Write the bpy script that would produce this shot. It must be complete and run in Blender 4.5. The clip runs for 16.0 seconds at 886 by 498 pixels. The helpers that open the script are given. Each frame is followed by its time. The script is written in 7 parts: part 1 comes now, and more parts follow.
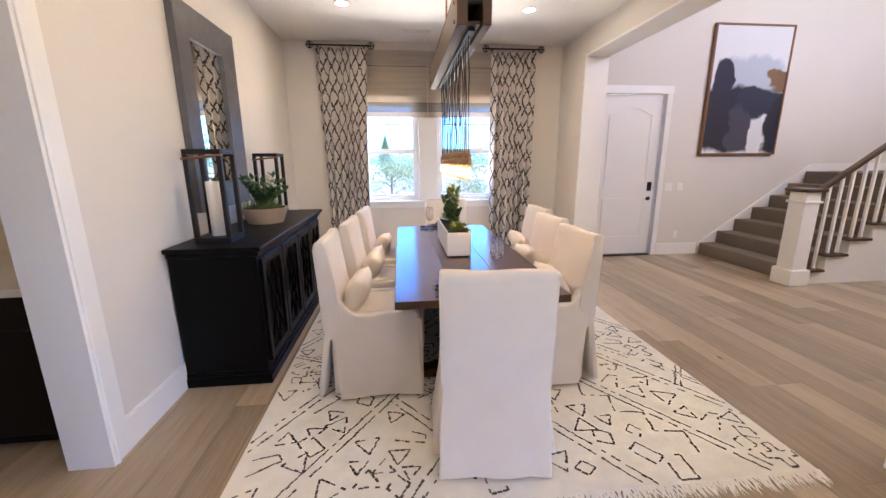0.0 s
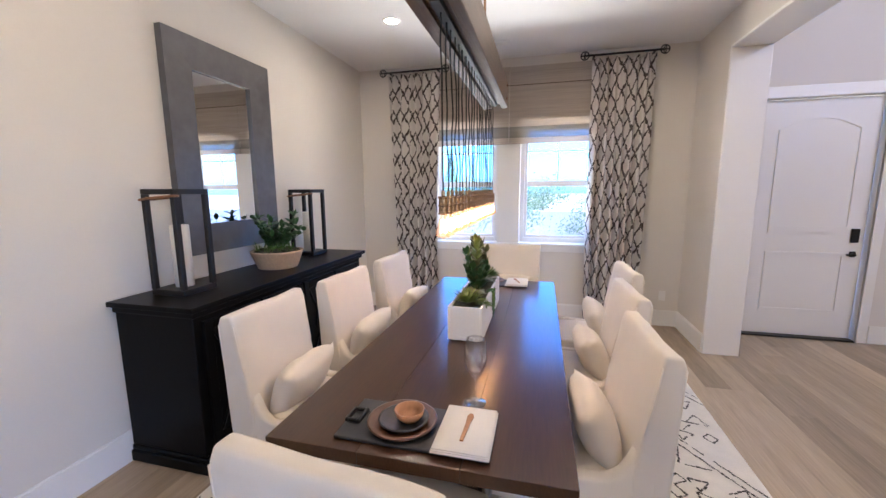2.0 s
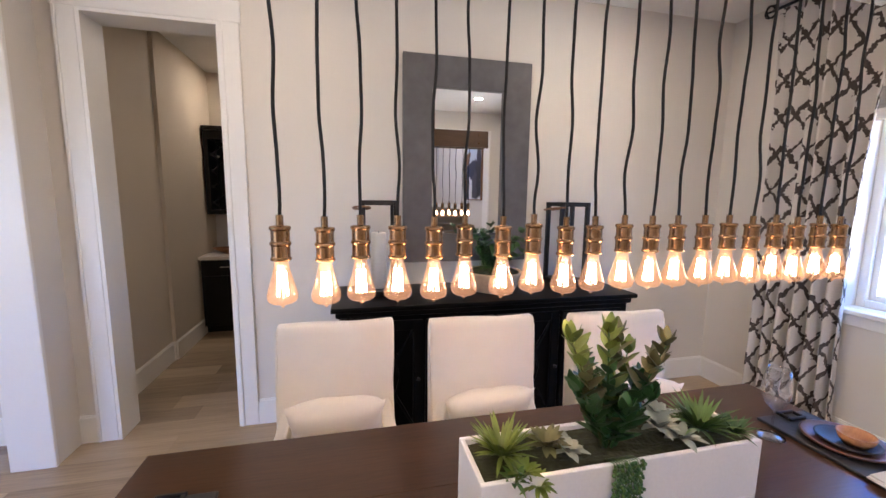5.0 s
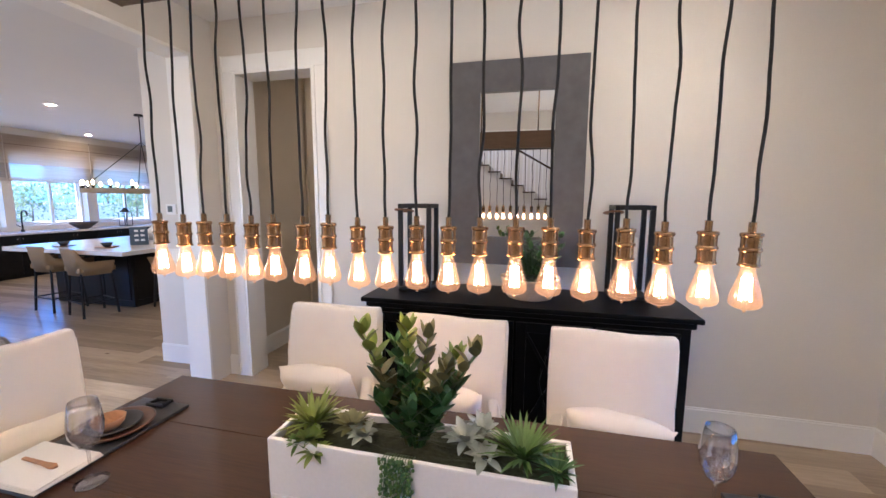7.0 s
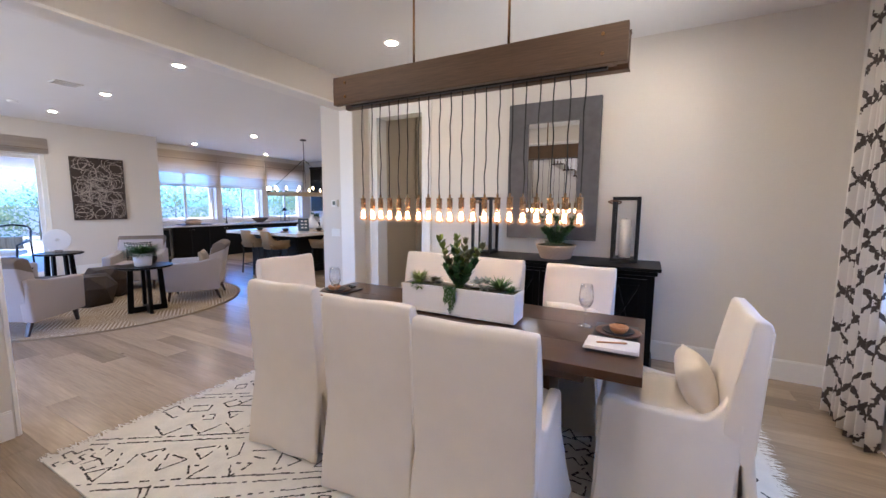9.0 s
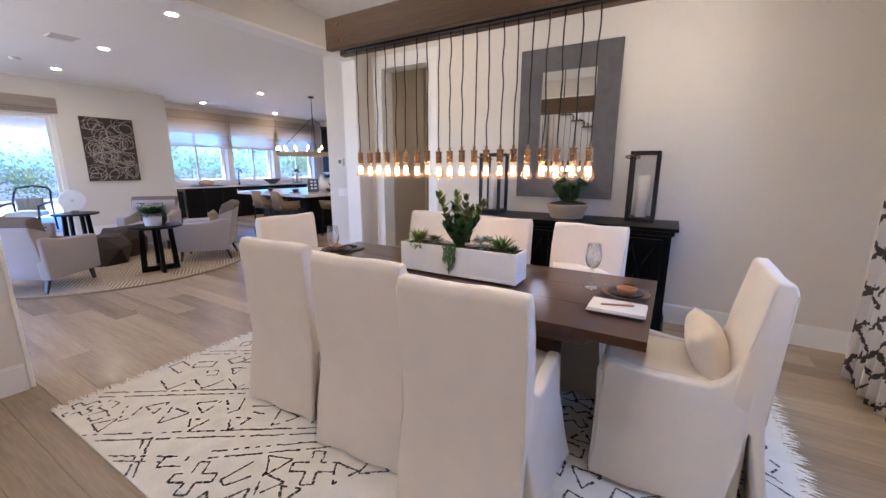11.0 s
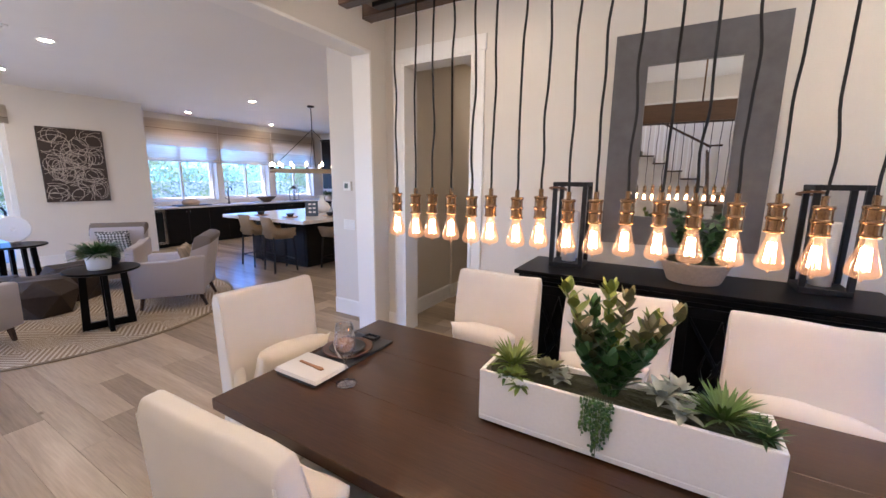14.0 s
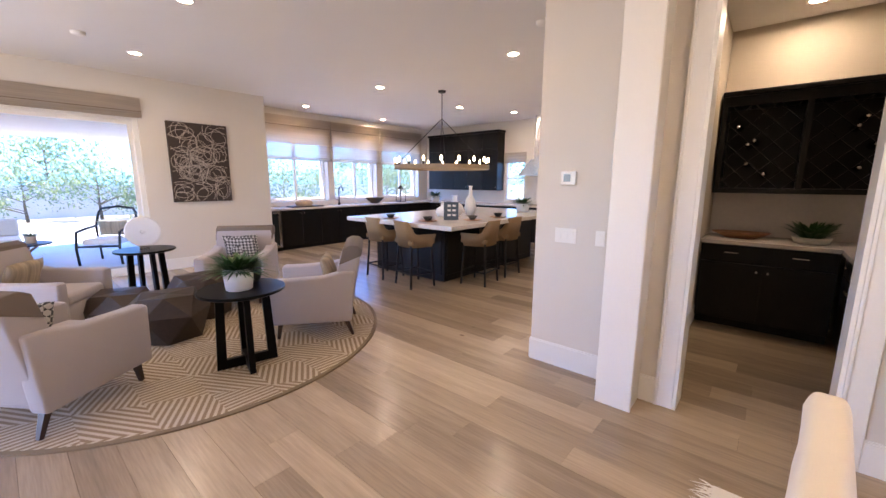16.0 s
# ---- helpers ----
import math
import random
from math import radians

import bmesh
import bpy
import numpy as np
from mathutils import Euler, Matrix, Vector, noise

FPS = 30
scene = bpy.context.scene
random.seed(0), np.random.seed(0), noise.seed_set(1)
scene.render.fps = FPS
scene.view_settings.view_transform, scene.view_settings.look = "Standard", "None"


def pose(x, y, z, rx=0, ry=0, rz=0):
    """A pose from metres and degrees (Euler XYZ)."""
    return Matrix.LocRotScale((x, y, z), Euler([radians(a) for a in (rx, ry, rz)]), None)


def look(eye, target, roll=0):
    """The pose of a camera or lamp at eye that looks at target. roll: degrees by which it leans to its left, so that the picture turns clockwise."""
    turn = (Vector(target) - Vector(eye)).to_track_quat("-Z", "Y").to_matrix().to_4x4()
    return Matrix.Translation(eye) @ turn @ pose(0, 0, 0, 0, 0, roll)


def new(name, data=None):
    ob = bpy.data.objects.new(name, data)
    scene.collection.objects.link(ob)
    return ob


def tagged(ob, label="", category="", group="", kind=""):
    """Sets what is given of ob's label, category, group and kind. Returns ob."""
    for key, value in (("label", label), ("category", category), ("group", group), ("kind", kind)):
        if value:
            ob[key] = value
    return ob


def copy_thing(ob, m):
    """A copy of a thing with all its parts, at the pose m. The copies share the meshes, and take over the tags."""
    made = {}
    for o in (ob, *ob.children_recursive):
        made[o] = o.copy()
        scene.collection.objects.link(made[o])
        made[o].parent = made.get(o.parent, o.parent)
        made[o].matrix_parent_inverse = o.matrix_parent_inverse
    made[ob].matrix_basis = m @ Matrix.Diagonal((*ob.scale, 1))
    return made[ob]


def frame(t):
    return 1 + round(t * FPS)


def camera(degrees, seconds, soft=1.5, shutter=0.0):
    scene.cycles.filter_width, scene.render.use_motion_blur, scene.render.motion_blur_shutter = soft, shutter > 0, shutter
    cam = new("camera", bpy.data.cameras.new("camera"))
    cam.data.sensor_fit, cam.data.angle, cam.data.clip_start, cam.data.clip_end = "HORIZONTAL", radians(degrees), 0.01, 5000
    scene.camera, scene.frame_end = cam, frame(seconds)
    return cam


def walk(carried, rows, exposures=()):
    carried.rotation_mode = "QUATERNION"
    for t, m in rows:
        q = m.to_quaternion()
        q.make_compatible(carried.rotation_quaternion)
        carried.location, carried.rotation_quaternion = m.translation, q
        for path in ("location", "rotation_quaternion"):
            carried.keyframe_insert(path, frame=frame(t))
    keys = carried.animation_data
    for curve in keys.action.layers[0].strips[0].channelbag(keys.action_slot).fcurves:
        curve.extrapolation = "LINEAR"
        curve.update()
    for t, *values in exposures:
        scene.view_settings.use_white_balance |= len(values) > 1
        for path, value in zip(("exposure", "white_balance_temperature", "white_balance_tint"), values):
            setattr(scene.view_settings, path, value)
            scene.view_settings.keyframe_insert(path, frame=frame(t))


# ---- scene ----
cam = camera(98.1, 16.0)
PATH = [
    (0, (0.421, 0.235, 1.512), (0.628, 2.174, 1.065), -0.4),
    (0.5, (0.613, 0.445, 1.534), (0.778, 2.39, 1.096), -0.4),
    (1, (0.807, 0.67, 1.546), (0.802, 2.633, 1.161), -0.4),
    (1.5, (0.999, 0.932, 1.562), (0.758, 2.887, 1.212), -0.4),
    (2, (1.24, 1.217, 1.577), (0.748, 3.132, 1.277), -0.4),
    (2.5, (1.404, 1.493, 1.612), (0.69, 3.338, 1.317), -0.4),
    (3, (1.49, 1.823, 1.611), (0.514, 3.544, 1.32), -0.4),
    (3.5, (1.568, 2.113, 1.616), (0.321, 3.651, 1.329), -0.3),
    (4, (1.657, 2.381, 1.6), (0.114, 3.625, 1.334), -0.1),
    (4.5, (1.68, 2.613, 1.612), (-0.114, 3.455, 1.336), 0.7),
    (4.7, (1.69, 2.712, 1.614), (-0.172, 3.39, 1.346), 0.7),
    (6.8, (1.808, 3.79, 1.629), (-0.138, 3.398, 1.358), 0.5),
    (7, (1.806, 3.848, 1.62), (-0.124, 3.389, 1.37), 0.3),
    (7.5, (1.942, 3.985, 1.588), (0.072, 3.319, 1.355), 0.5),
    (8, (2.322, 4.212, 1.551), (0.496, 3.425, 1.338), 0.4),
    (8.5, (2.739, 4.46, 1.528), (0.938, 3.619, 1.312), 0.5),
    (9, (3.167, 4.657, 1.504), (1.416, 3.718, 1.279), 0.4),
    (9.5, (3.372, 4.82, 1.463), (1.64, 3.866, 1.165), 0.4),
    (9.7, (3.408, 4.874, 1.445), (1.687, 3.916, 1.097), 0.4),
    (11.8, (2.674, 4.478, 1.485), (0.999, 3.472, 1.053), 0.4),
    (12, (2.617, 4.42, 1.51), (0.947, 3.411, 1.07), 0.5),
    (12.5, (2.466, 4.244, 1.575), (0.806, 3.225, 1.125), 0.5),
    (13, (2.31, 4.085, 1.59), (0.651, 3.063, 1.139), 0.5),
    (13.5, (2.173, 3.918, 1.618), (0.504, 2.903, 1.188), 0.5),
    (14, (2.083, 3.657, 1.608), (0.385, 2.662, 1.252), 0.5),
    (14.5, (2.087, 3.3, 1.578), (0.357, 2.353, 1.248), 0.7),
    (15, (2.076, 2.85, 1.468), (0.352, 1.896, 1.123), 0.4),
    (15.5, (1.895, 2.285, 1.472), (0.292, 1.142, 1.122), 0.2),
    (16, (1.706, 1.703, 1.495), (0.209, 0.423, 1.151), 0.2),
]
walk(cam, [(t, look(eye, target, roll)) for t, eye, target, roll in PATH], [(0.0, 3.38, 7050.0, 12.0), (1.0, 3.22, 6550.0, 10.0), (2.0, 3.17, 6400.0, 10.5), (3.0, 3.18, 6350.0, 11.0), (3.8, 3.04, 6350.0, 12.0), (4.7, 3.12, 6500.0, 12.5), (7.5, 3.24, 6400.0, 10.5), (8.5, 3.22, 6350.0, 10.5), (9.5, 3.14, 6300.0, 10.5), (12.0, 3.12, 6450.0, 12.0), (12.5, 3.14, 6450.0, 12.0), (14.0, 3.18, 6600.0, 12.5), (15.5, 3.24, 7150.0, 14.0), (16.0, 3.36, 7700.0, 17.0)])

# ---- world and light ----
world = bpy.data.worlds.new("world")
scene.world = world
world.use_nodes = True
wn = world.node_tree.nodes
sky = wn.new("ShaderNodeTexSky")
sky.sky_type, sky.sun_disc = "NISHITA", False
sky.sun_elevation, sky.sun_rotation = radians(66), radians(100)
sky.air_density, sky.dust_density, sky.ozone_density = 1.0, 1.3, 2.5
deep = wn.new("ShaderNodeMix")
deep.data_type, deep.blend_type = "RGBA", "MULTIPLY"
deep.inputs[0].default_value = 1.0
deep.inputs[7].default_value = (0.22, 0.62, 1.4, 1)
world.node_tree.links.new(sky.outputs[0], deep.inputs[6])
world.node_tree.links.new(deep.outputs[2], wn["Background"].inputs[0])
wn["Background"].inputs[1].default_value = 0.15
sun_data = bpy.data.lights.new("sun", "SUN")
sun_data.energy, sun_data.angle, sun_data.color = 2.6, radians(0.5), (1.0, 0.95, 0.88)
sun = new("sun", sun_data)
sun.matrix_world = look((20 * math.cos(radians(-10)), 20 * math.sin(radians(-10)), 45), (0, 0, 0))
# Area lamps added out of view to strengthen the daylight indoors.
def fill_lamp(name, place, target, w, h, watts, colour=(0.8, 0.9, 1.0)):
    d = bpy.data.lights.new(name, "AREA")
    d.shape, d.size, d.size_y, d.energy, d.color = "RECTANGLE", w, h, watts, colour
    o = new(name, d)
    o.matrix_world = look(place, target)


# Lamp in an invented high opening, out of view, added to brighten the foyer.
fill_lamp("foyer_fill_light", (6.85, 1.16, 4.4), (5.6, 5.9, 1.6), 2.6, 1.4, 18.0, (1.0, 0.9, 0.78))
# Unseen lamp above the dining window, added to boost the blue sky light.
fill_lamp("dining_sky_fill", (0.87, 6.95, 3.25), (0.87, 4.2, 1.2), 2.4, 1.2, 13.0, (0.38, 0.66, 1.0))
# Hidden lamp below the sill, added to lift the ceiling and upper walls.
fill_lamp("ceiling_fill_light", (0.87, 7.6, -0.1), (0.87, 4.4, 3.1), 4.4, 1.5, 95.0, (1.0, 0.98, 0.95))
# Lamp in an unseen east opening, both added to brighten the great room.
fill_lamp("lounge_fill_light", (5.48, -3.0, 1.3), (0.0, -3.0, 1.3), 3.9, 2.3, 13.0, (1.0, 0.95, 0.87))


# ---- materials ----
def mat(name, base, rough=0.6, metal=0.0, scale=30.0, vary=0.12, bump=0.05, stretch=(1, 1, 1), big=1.5, spec=0.5, rnd=0.0, sheen=0.0):
    m = bpy.data.materials.new(name)
    m.use_nodes = True
    nt = m.node_tree
    n, l = nt.nodes, nt.links
    b = n["Principled BSDF"]
    b.inputs["Roughness"].default_value, b.inputs["Metallic"].default_value = rough, metal
    b.inputs["Specular IOR Level"].default_value = spec
    b.inputs["Sheen Weight"].default_value = sheen
    co = n.new("ShaderNodeTexCoord")
    mp = n.new("ShaderNodeMapping")
    mp.inputs["Scale"].default_value = stretch
    if rnd:
        who, far, shift = n.new("ShaderNodeObjectInfo"), n.new("ShaderNodeMath"), n.new("ShaderNodeVectorMath")
        far.operation = "MULTIPLY"
        far.inputs[1].default_value = 43.0
        l.new(who.outputs["Random"], far.inputs[0])
        l.new(co.outputs["Object"], shift.inputs[0])
        l.new(far.outputs[0], shift.inputs[1])
        l.new(shift.outputs[0], mp.inputs[0])
    else:
        l.new(co.outputs["Object"], mp.inputs[0])
    fine, coarse = n.new("ShaderNodeTexNoise"), n.new("ShaderNodeTexNoise")
    fine.inputs["Scale"].default_value, fine.inputs["Detail"].default_value = scale, 4
    coarse.inputs["Scale"].default_value, coarse.inputs["Detail"].default_value = big, 3
    l.new(mp.outputs[0], fine.inputs["Vector"])
    l.new(mp.outputs[0], coarse.inputs["Vector"])
    add = n.new("ShaderNodeMath")
    l.new(fine.outputs["Fac"], add.inputs[0])
    l.new(coarse.outputs["Fac"], add.inputs[1])
    last = add.outputs[0]
    if rnd:
        info, mul, add2 = n.new("ShaderNodeObjectInfo"), n.new("ShaderNodeMath"), n.new("ShaderNodeMath")
        geo, pick = n.new("ShaderNodeNewGeometry"), n.new("ShaderNodeMath")
        l.new(info.outputs["Random"], pick.inputs[0])
        l.new(geo.outputs["Random Per Island"], pick.inputs[1])
        frac = n.new("ShaderNodeMath")
        frac.operation = "FRACT"
        l.new(pick.outputs[0], frac.inputs[0])
        mul.operation = "MULTIPLY_ADD"
        mul.inputs[1].default_value, mul.inputs[2].default_value = rnd, -rnd / 2
        l.new(frac.outputs[0], mul.inputs[0])
        l.new(last, add2.inputs[0])
        l.new(mul.outputs[0], add2.inputs[1])
        last = add2.outputs[0]
    ramp = n.new("ShaderNodeMapRange")
    ramp.inputs[1].default_value, ramp.inputs[2].default_value = 0.5, 1.5
    ramp.inputs[3].default_value, ramp.inputs[4].default_value = 1 - vary, 1 + vary
    l.new(last, ramp.inputs[0])
    hue = n.new("ShaderNodeVectorMath")
    hue.operation = "SCALE"
    hue.inputs[0].default_value = base[:3]
    l.new(ramp.outputs[0], hue.inputs["Scale"])
    l.new(hue.outputs[0], b.inputs["Base Color"])
    if bump:
        bp = n.new("ShaderNodeBump")
        bp.inputs["Strength"].default_value, bp.inputs["Distance"].default_value = bump, 0.01
        l.new(fine.outputs["Fac"], bp.inputs["Height"])
        l.new(bp.outputs[0], b.inputs["Normal"])
    return m


def glow(name, colour, strength):
    m = bpy.data.materials.new(name)
    m.use_nodes = True
    b = m.node_tree.nodes["Principled BSDF"]
    b.inputs["Base Color"].default_value = (*colour, 1)
    b.inputs["Emission Color"].default_value = (*colour, 1)
    b.inputs["Emission Strength"].default_value = strength
    return m


def clear(name, colour=(1, 1, 1), rough=0.0, share=0.12, rim=0.45, bend=4.0):
    """Thin glass: mostly clear, with a gloss on it."""
    m = bpy.data.materials.new(name)
    m.use_nodes = True
    nt = m.node_tree
    n, l = nt.nodes, nt.links
    n.remove(n["Principled BSDF"])
    a, g, x = n.new("ShaderNodeBsdfTransparent"), n.new("ShaderNodeBsdfGlossy"), n.new("ShaderNodeMixShader")
    a.inputs[0].default_value = (*colour, 1)
    g.inputs["Roughness"].default_value = rough
    f = n.new("ShaderNodeLayerWeight")
    p = n.new("ShaderNodeMath")
    p.operation = "POWER"
    p.inputs[1].default_value = bend
    k = n.new("ShaderNodeMath")
    k.inputs[1].default_value, k.inputs[2].default_value = rim, share
    k.operation = "MULTIPLY_ADD"
    l.new(f.outputs["Facing"], p.inputs[0])
    l.new(p.outputs[0], k.inputs[0])
    l.new(k.outputs[0], x.inputs[0])
    l.new(a.outputs[0], x.inputs[1])
    l.new(g.outputs[0], x.inputs[2])
    l.new(x.outputs[0], n["Material Output"].inputs[0])
    return m


def sheer(name, colour, through_share, stripes=90.0, lit=0.45):
    """Woven cloth that lets part of the light through."""
    m = mat(name, colour, 0.9, scale=stripes * 0.6, vary=0.36, bump=0.4, stretch=(0.05, 0.05, 1.6), big=14)
    nt = m.node_tree
    n, l = nt.nodes, nt.links
    b = n["Principled BSDF"]
    t, u, x, y = n.new("ShaderNodeBsdfTransparent"), n.new("ShaderNodeBsdfTranslucent"), n.new("ShaderNodeMixShader"), n.new("ShaderNodeMixShader")
    u.inputs[0].default_value = (*colour, 1)
    x.inputs[0].default_value, y.inputs[0].default_value = lit, through_share
    l.new(b.outputs[0], x.inputs[1])
    l.new(u.outputs[0], x.inputs[2])
    l.new(x.outputs[0], y.inputs[1])
    l.new(t.outputs[0], y.inputs[2])
    l.new(y.outputs[0], n["Material Output"].inputs[0])
    return m


M_WALL = mat("wall_paint", (0.685, 0.64, 0.58), 0.7, scale=140, vary=0.03, bump=0.04)
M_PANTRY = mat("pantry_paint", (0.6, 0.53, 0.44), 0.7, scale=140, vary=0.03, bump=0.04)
M_CEIL = mat("ceiling_paint", (0.78, 0.765, 0.745), 0.85, scale=120, vary=0.02, bump=0.05)
M_TRIM = mat("white_trim", (0.8, 0.78, 0.745), 0.32, scale=60, vary=0.02, bump=0.01)
M_PLANK = mat("oak_plank", (0.282, 0.226, 0.166), 0.25, scale=30, vary=0.27, bump=0.05, stretch=(3.0, 0.16, 1), big=3.5, rnd=0.28)


def grain_and_knots(m):
    """Plank-to-plank tone from honey to grey-brown, and a few small dark knots."""
    nt = m.node_tree
    n, l = nt.nodes, nt.links
    frac = [q for q in n if q.type == "MATH" and q.operation == "FRACT"][0]
    hue = [q for q in n if q.type == "VECT_MATH" and q.operation == "SCALE"][0]
    tone, knots, wide, dark = n.new("ShaderNodeMix"), n.new("ShaderNodeTexVoronoi"), n.new("ShaderNodeMapRange"), n.new("ShaderNodeMix")
    tone.data_type = dark.data_type = "RGBA"
    tone.inputs[6].default_value, tone.inputs[7].default_value = (0.31, 0.236, 0.165, 1), (0.43, 0.332, 0.232, 1)
    l.new(frac.outputs[0], tone.inputs[0])
    shift = [q for q in n if q.type == "VECT_MATH" and q.operation == "ADD"][0]
    mp = n.new("ShaderNodeMapping")
    mp.inputs["Scale"].default_value = (2.6, 1.3, 1)
    l.new(shift.outputs[0], mp.inputs[0])
    l.new(mp.outputs[0], knots.inputs["Vector"])
    knots.inputs["Scale"].default_value = 1.0
    wide.inputs[1].default_value, wide.inputs[2].default_value = 0.015, 0.05
    wide.inputs[3].default_value, wide.inputs[4].default_value = 0.75, 0.0
    l.new(knots.outputs["Distance"], wide.inputs[0])
    l.new(wide.outputs[0], dark.inputs[0])
    l.new(tone.outputs[2], dark.inputs[6])
    dark.inputs[7].default_value = (0.1, 0.065, 0.04, 1)
    l.new(dark.outputs[2], hue.inputs[0])


grain_and_knots(M_PLANK)
M_SUB = mat("subfloor", (0.16, 0.12, 0.08), 0.9)
M_BLACK = mat("black_stained_wood", (0.0045, 0.0042, 0.0045), 0.34, spec=0.08, scale=50, vary=0.3, bump=0.04, stretch=(1, 0.2, 1))
M_TABLE = mat("espresso_wood", (0.05, 0.021, 0.0095), 0.4, spec=0.12, scale=60, vary=0.35, bump=0.05, stretch=(2.5, 0.15, 1), big=4)
M_TABLE.node_tree.nodes["Principled BSDF"].inputs["Coat Weight"].default_value = 0.85
M_TABLE.node_tree.nodes["Principled BSDF"].inputs["Coat IOR"].default_value = 1.46
M_TABLE.node_tree.nodes["Principled BSDF"].inputs["Coat Roughness"].default_value = 0.17
M_LINEN = mat("white_linen", (0.7, 0.625, 0.53), 0.9, scale=420, vary=0.06, bump=0.12, big=6, sheen=0.2)
M_PILLOW = mat("cream_linen", (0.7, 0.61, 0.5), 0.9, scale=380, vary=0.07, bump=0.15, sheen=0.2)
M_RUG = mat("ivory_wool", (0.82, 0.77, 0.69), 0.95, scale=230, vary=0.12, bump=0.6, big=9)
M_RUGLINE = mat("charcoal_wool", (0.075, 0.066, 0.056), 0.95, scale=150, vary=0.5, bump=0.5)
M_ZINC = mat("zinc_frame", (0.115, 0.112, 0.118), 0.45, 0.25, scale=14, vary=0.25, bump=0.05, big=4)
M_BEAM = mat("aged_beam", (0.1, 0.055, 0.03), 0.48, scale=70, vary=0.45, bump=0.2, stretch=(2, 0.12, 2), big=4)
M_BRASS = mat("aged_brass", (0.4, 0.23, 0.115), 0.26, 1.0, scale=90, vary=0.2, bump=0.02)
M_CORD = mat("black_cord", (0.012, 0.012, 0.012), 0.7, scale=300, vary=0.2)
M_IRON = mat("black_iron", (0.009, 0.008, 0.008), 0.45, 0.3, scale=90, vary=0.3)
M_CERAMIC = mat("white_planter", (0.78, 0.76, 0.74), 0.6, scale=90, vary=0.05, bump=0.06)
M_STONEPOT = mat("cream_pot", (0.5, 0.355, 0.23), 0.8, scale=60, vary=0.2, bump=0.12)
M_CANDLE = mat("candle_wax", (0.82, 0.77, 0.68), 0.5, scale=30, vary=0.04, bump=0.02)
M_STRAP = mat("tan_leather", (0.2, 0.085, 0.035), 0.5, scale=60, vary=0.25)
M_MOSS = mat("moss", (0.034, 0.036, 0.014), 0.95, scale=60, vary=0.6, bump=0.8)
M_LEAF = mat("leaf_green", (0.035, 0.1, 0.028), 0.38, scale=40, vary=0.3, rnd=0.6)
M_LEAFY = mat("leaf_yellow_green", (0.15, 0.2, 0.035), 0.4, scale=40, vary=0.3, rnd=0.6)
M_LEAFB = mat("leaf_bronze", (0.12, 0.115, 0.045), 0.45, scale=40, vary=0.4, rnd=0.8)
M_LEAFG = mat("leaf_grey_green", (0.3, 0.33, 0.28), 0.6, scale=40, vary=0.2, rnd=0.4)
M_SUCC = mat("succulent_green", (0.085, 0.16, 0.035), 0.45, scale=40, vary=0.3, rnd=0.5)
M_STEP = mat("stair_runner", (0.17, 0.135, 0.105), 0.9, scale=200, vary=0.15, bump=0.3)
M_CAN = glow("downlight_glow", (1.0, 0.84, 0.68), 42.0)
M_FILAMENT = glow("filament_glow", (1.0, 0.77, 0.6), 9.5)
M_GLASS = clear("window_glass", share=0.02)
M_BULB = clear("amber_bulb_glass", (1.0, 0.84, 0.66), share=0.05)
# Faint emission puts the filament's peach glow into the glass itself.
halo, plus, outm = M_BULB.node_tree.nodes.new("ShaderNodeEmission"), M_BULB.node_tree.nodes.new("ShaderNodeAddShader"), M_BULB.node_tree.nodes["Material Output"]
halo.inputs[0].default_value, halo.inputs[1].default_value = (1.0, 0.5, 0.3, 1), 0.028
M_BULB.node_tree.links.new(outm.inputs[0].links[0].from_socket, plus.inputs[0])
M_BULB.node_tree.links.new(halo.outputs[0], plus.inputs[1])
M_BULB.node_tree.links.new(plus.outputs[0], outm.inputs[0])
M_WINE = clear("wine_glass_crystal", (0.985, 0.985, 0.99), rough=0.05, share=0.12, rim=1.0, bend=2.4)
M_MIRROR = mat("mirror_silver", (0.86, 0.87, 0.87), 0.01, 1.0, vary=0.0, bump=0)
M_SHADE = sheer("woven_shade", (0.56, 0.49, 0.42), 0.12)
M_SHEER = sheer("woven_shade_single", (0.3, 0.28, 0.25), 0.26, lit=0.12)
M_SHADEK = sheer("woven_shade_light", (0.64, 0.55, 0.46), 0.15, lit=0.62)
M_SHEERK = sheer("woven_shade_pale", (0.6, 0.55, 0.49), 0.4)


# ---- builders ----
def box(x0, y0, z0, x1, y1, z1, bev=0.0, seg=2, bm=None):
    own = bmesh.new()
    bmesh.ops.create_cube(own, size=1)
    for v in own.verts:
        v.co = Vector(((x0 + x1) / 2 + v.co.x * (x1 - x0), (y0 + y1) / 2 + v.co.y * (y1 - y0), (z0 + z1) / 2 + v.co.z * (z1 - z0)))
    if bev:
        bmesh.ops.bevel(own, geom=own.edges[:], offset=bev, segments=seg, profile=0.5, affect="EDGES")
    if bm is None:
        return own
    return join(bm, own)


def join(bm, other, m=None):
    if m is not None:
        other.transform(m)
    me = bpy.data.meshes.new("tmp")
    other.to_mesh(me)
    other.free()
    bm.from_mesh(me)
    bpy.data.meshes.remove(me)
    return bm


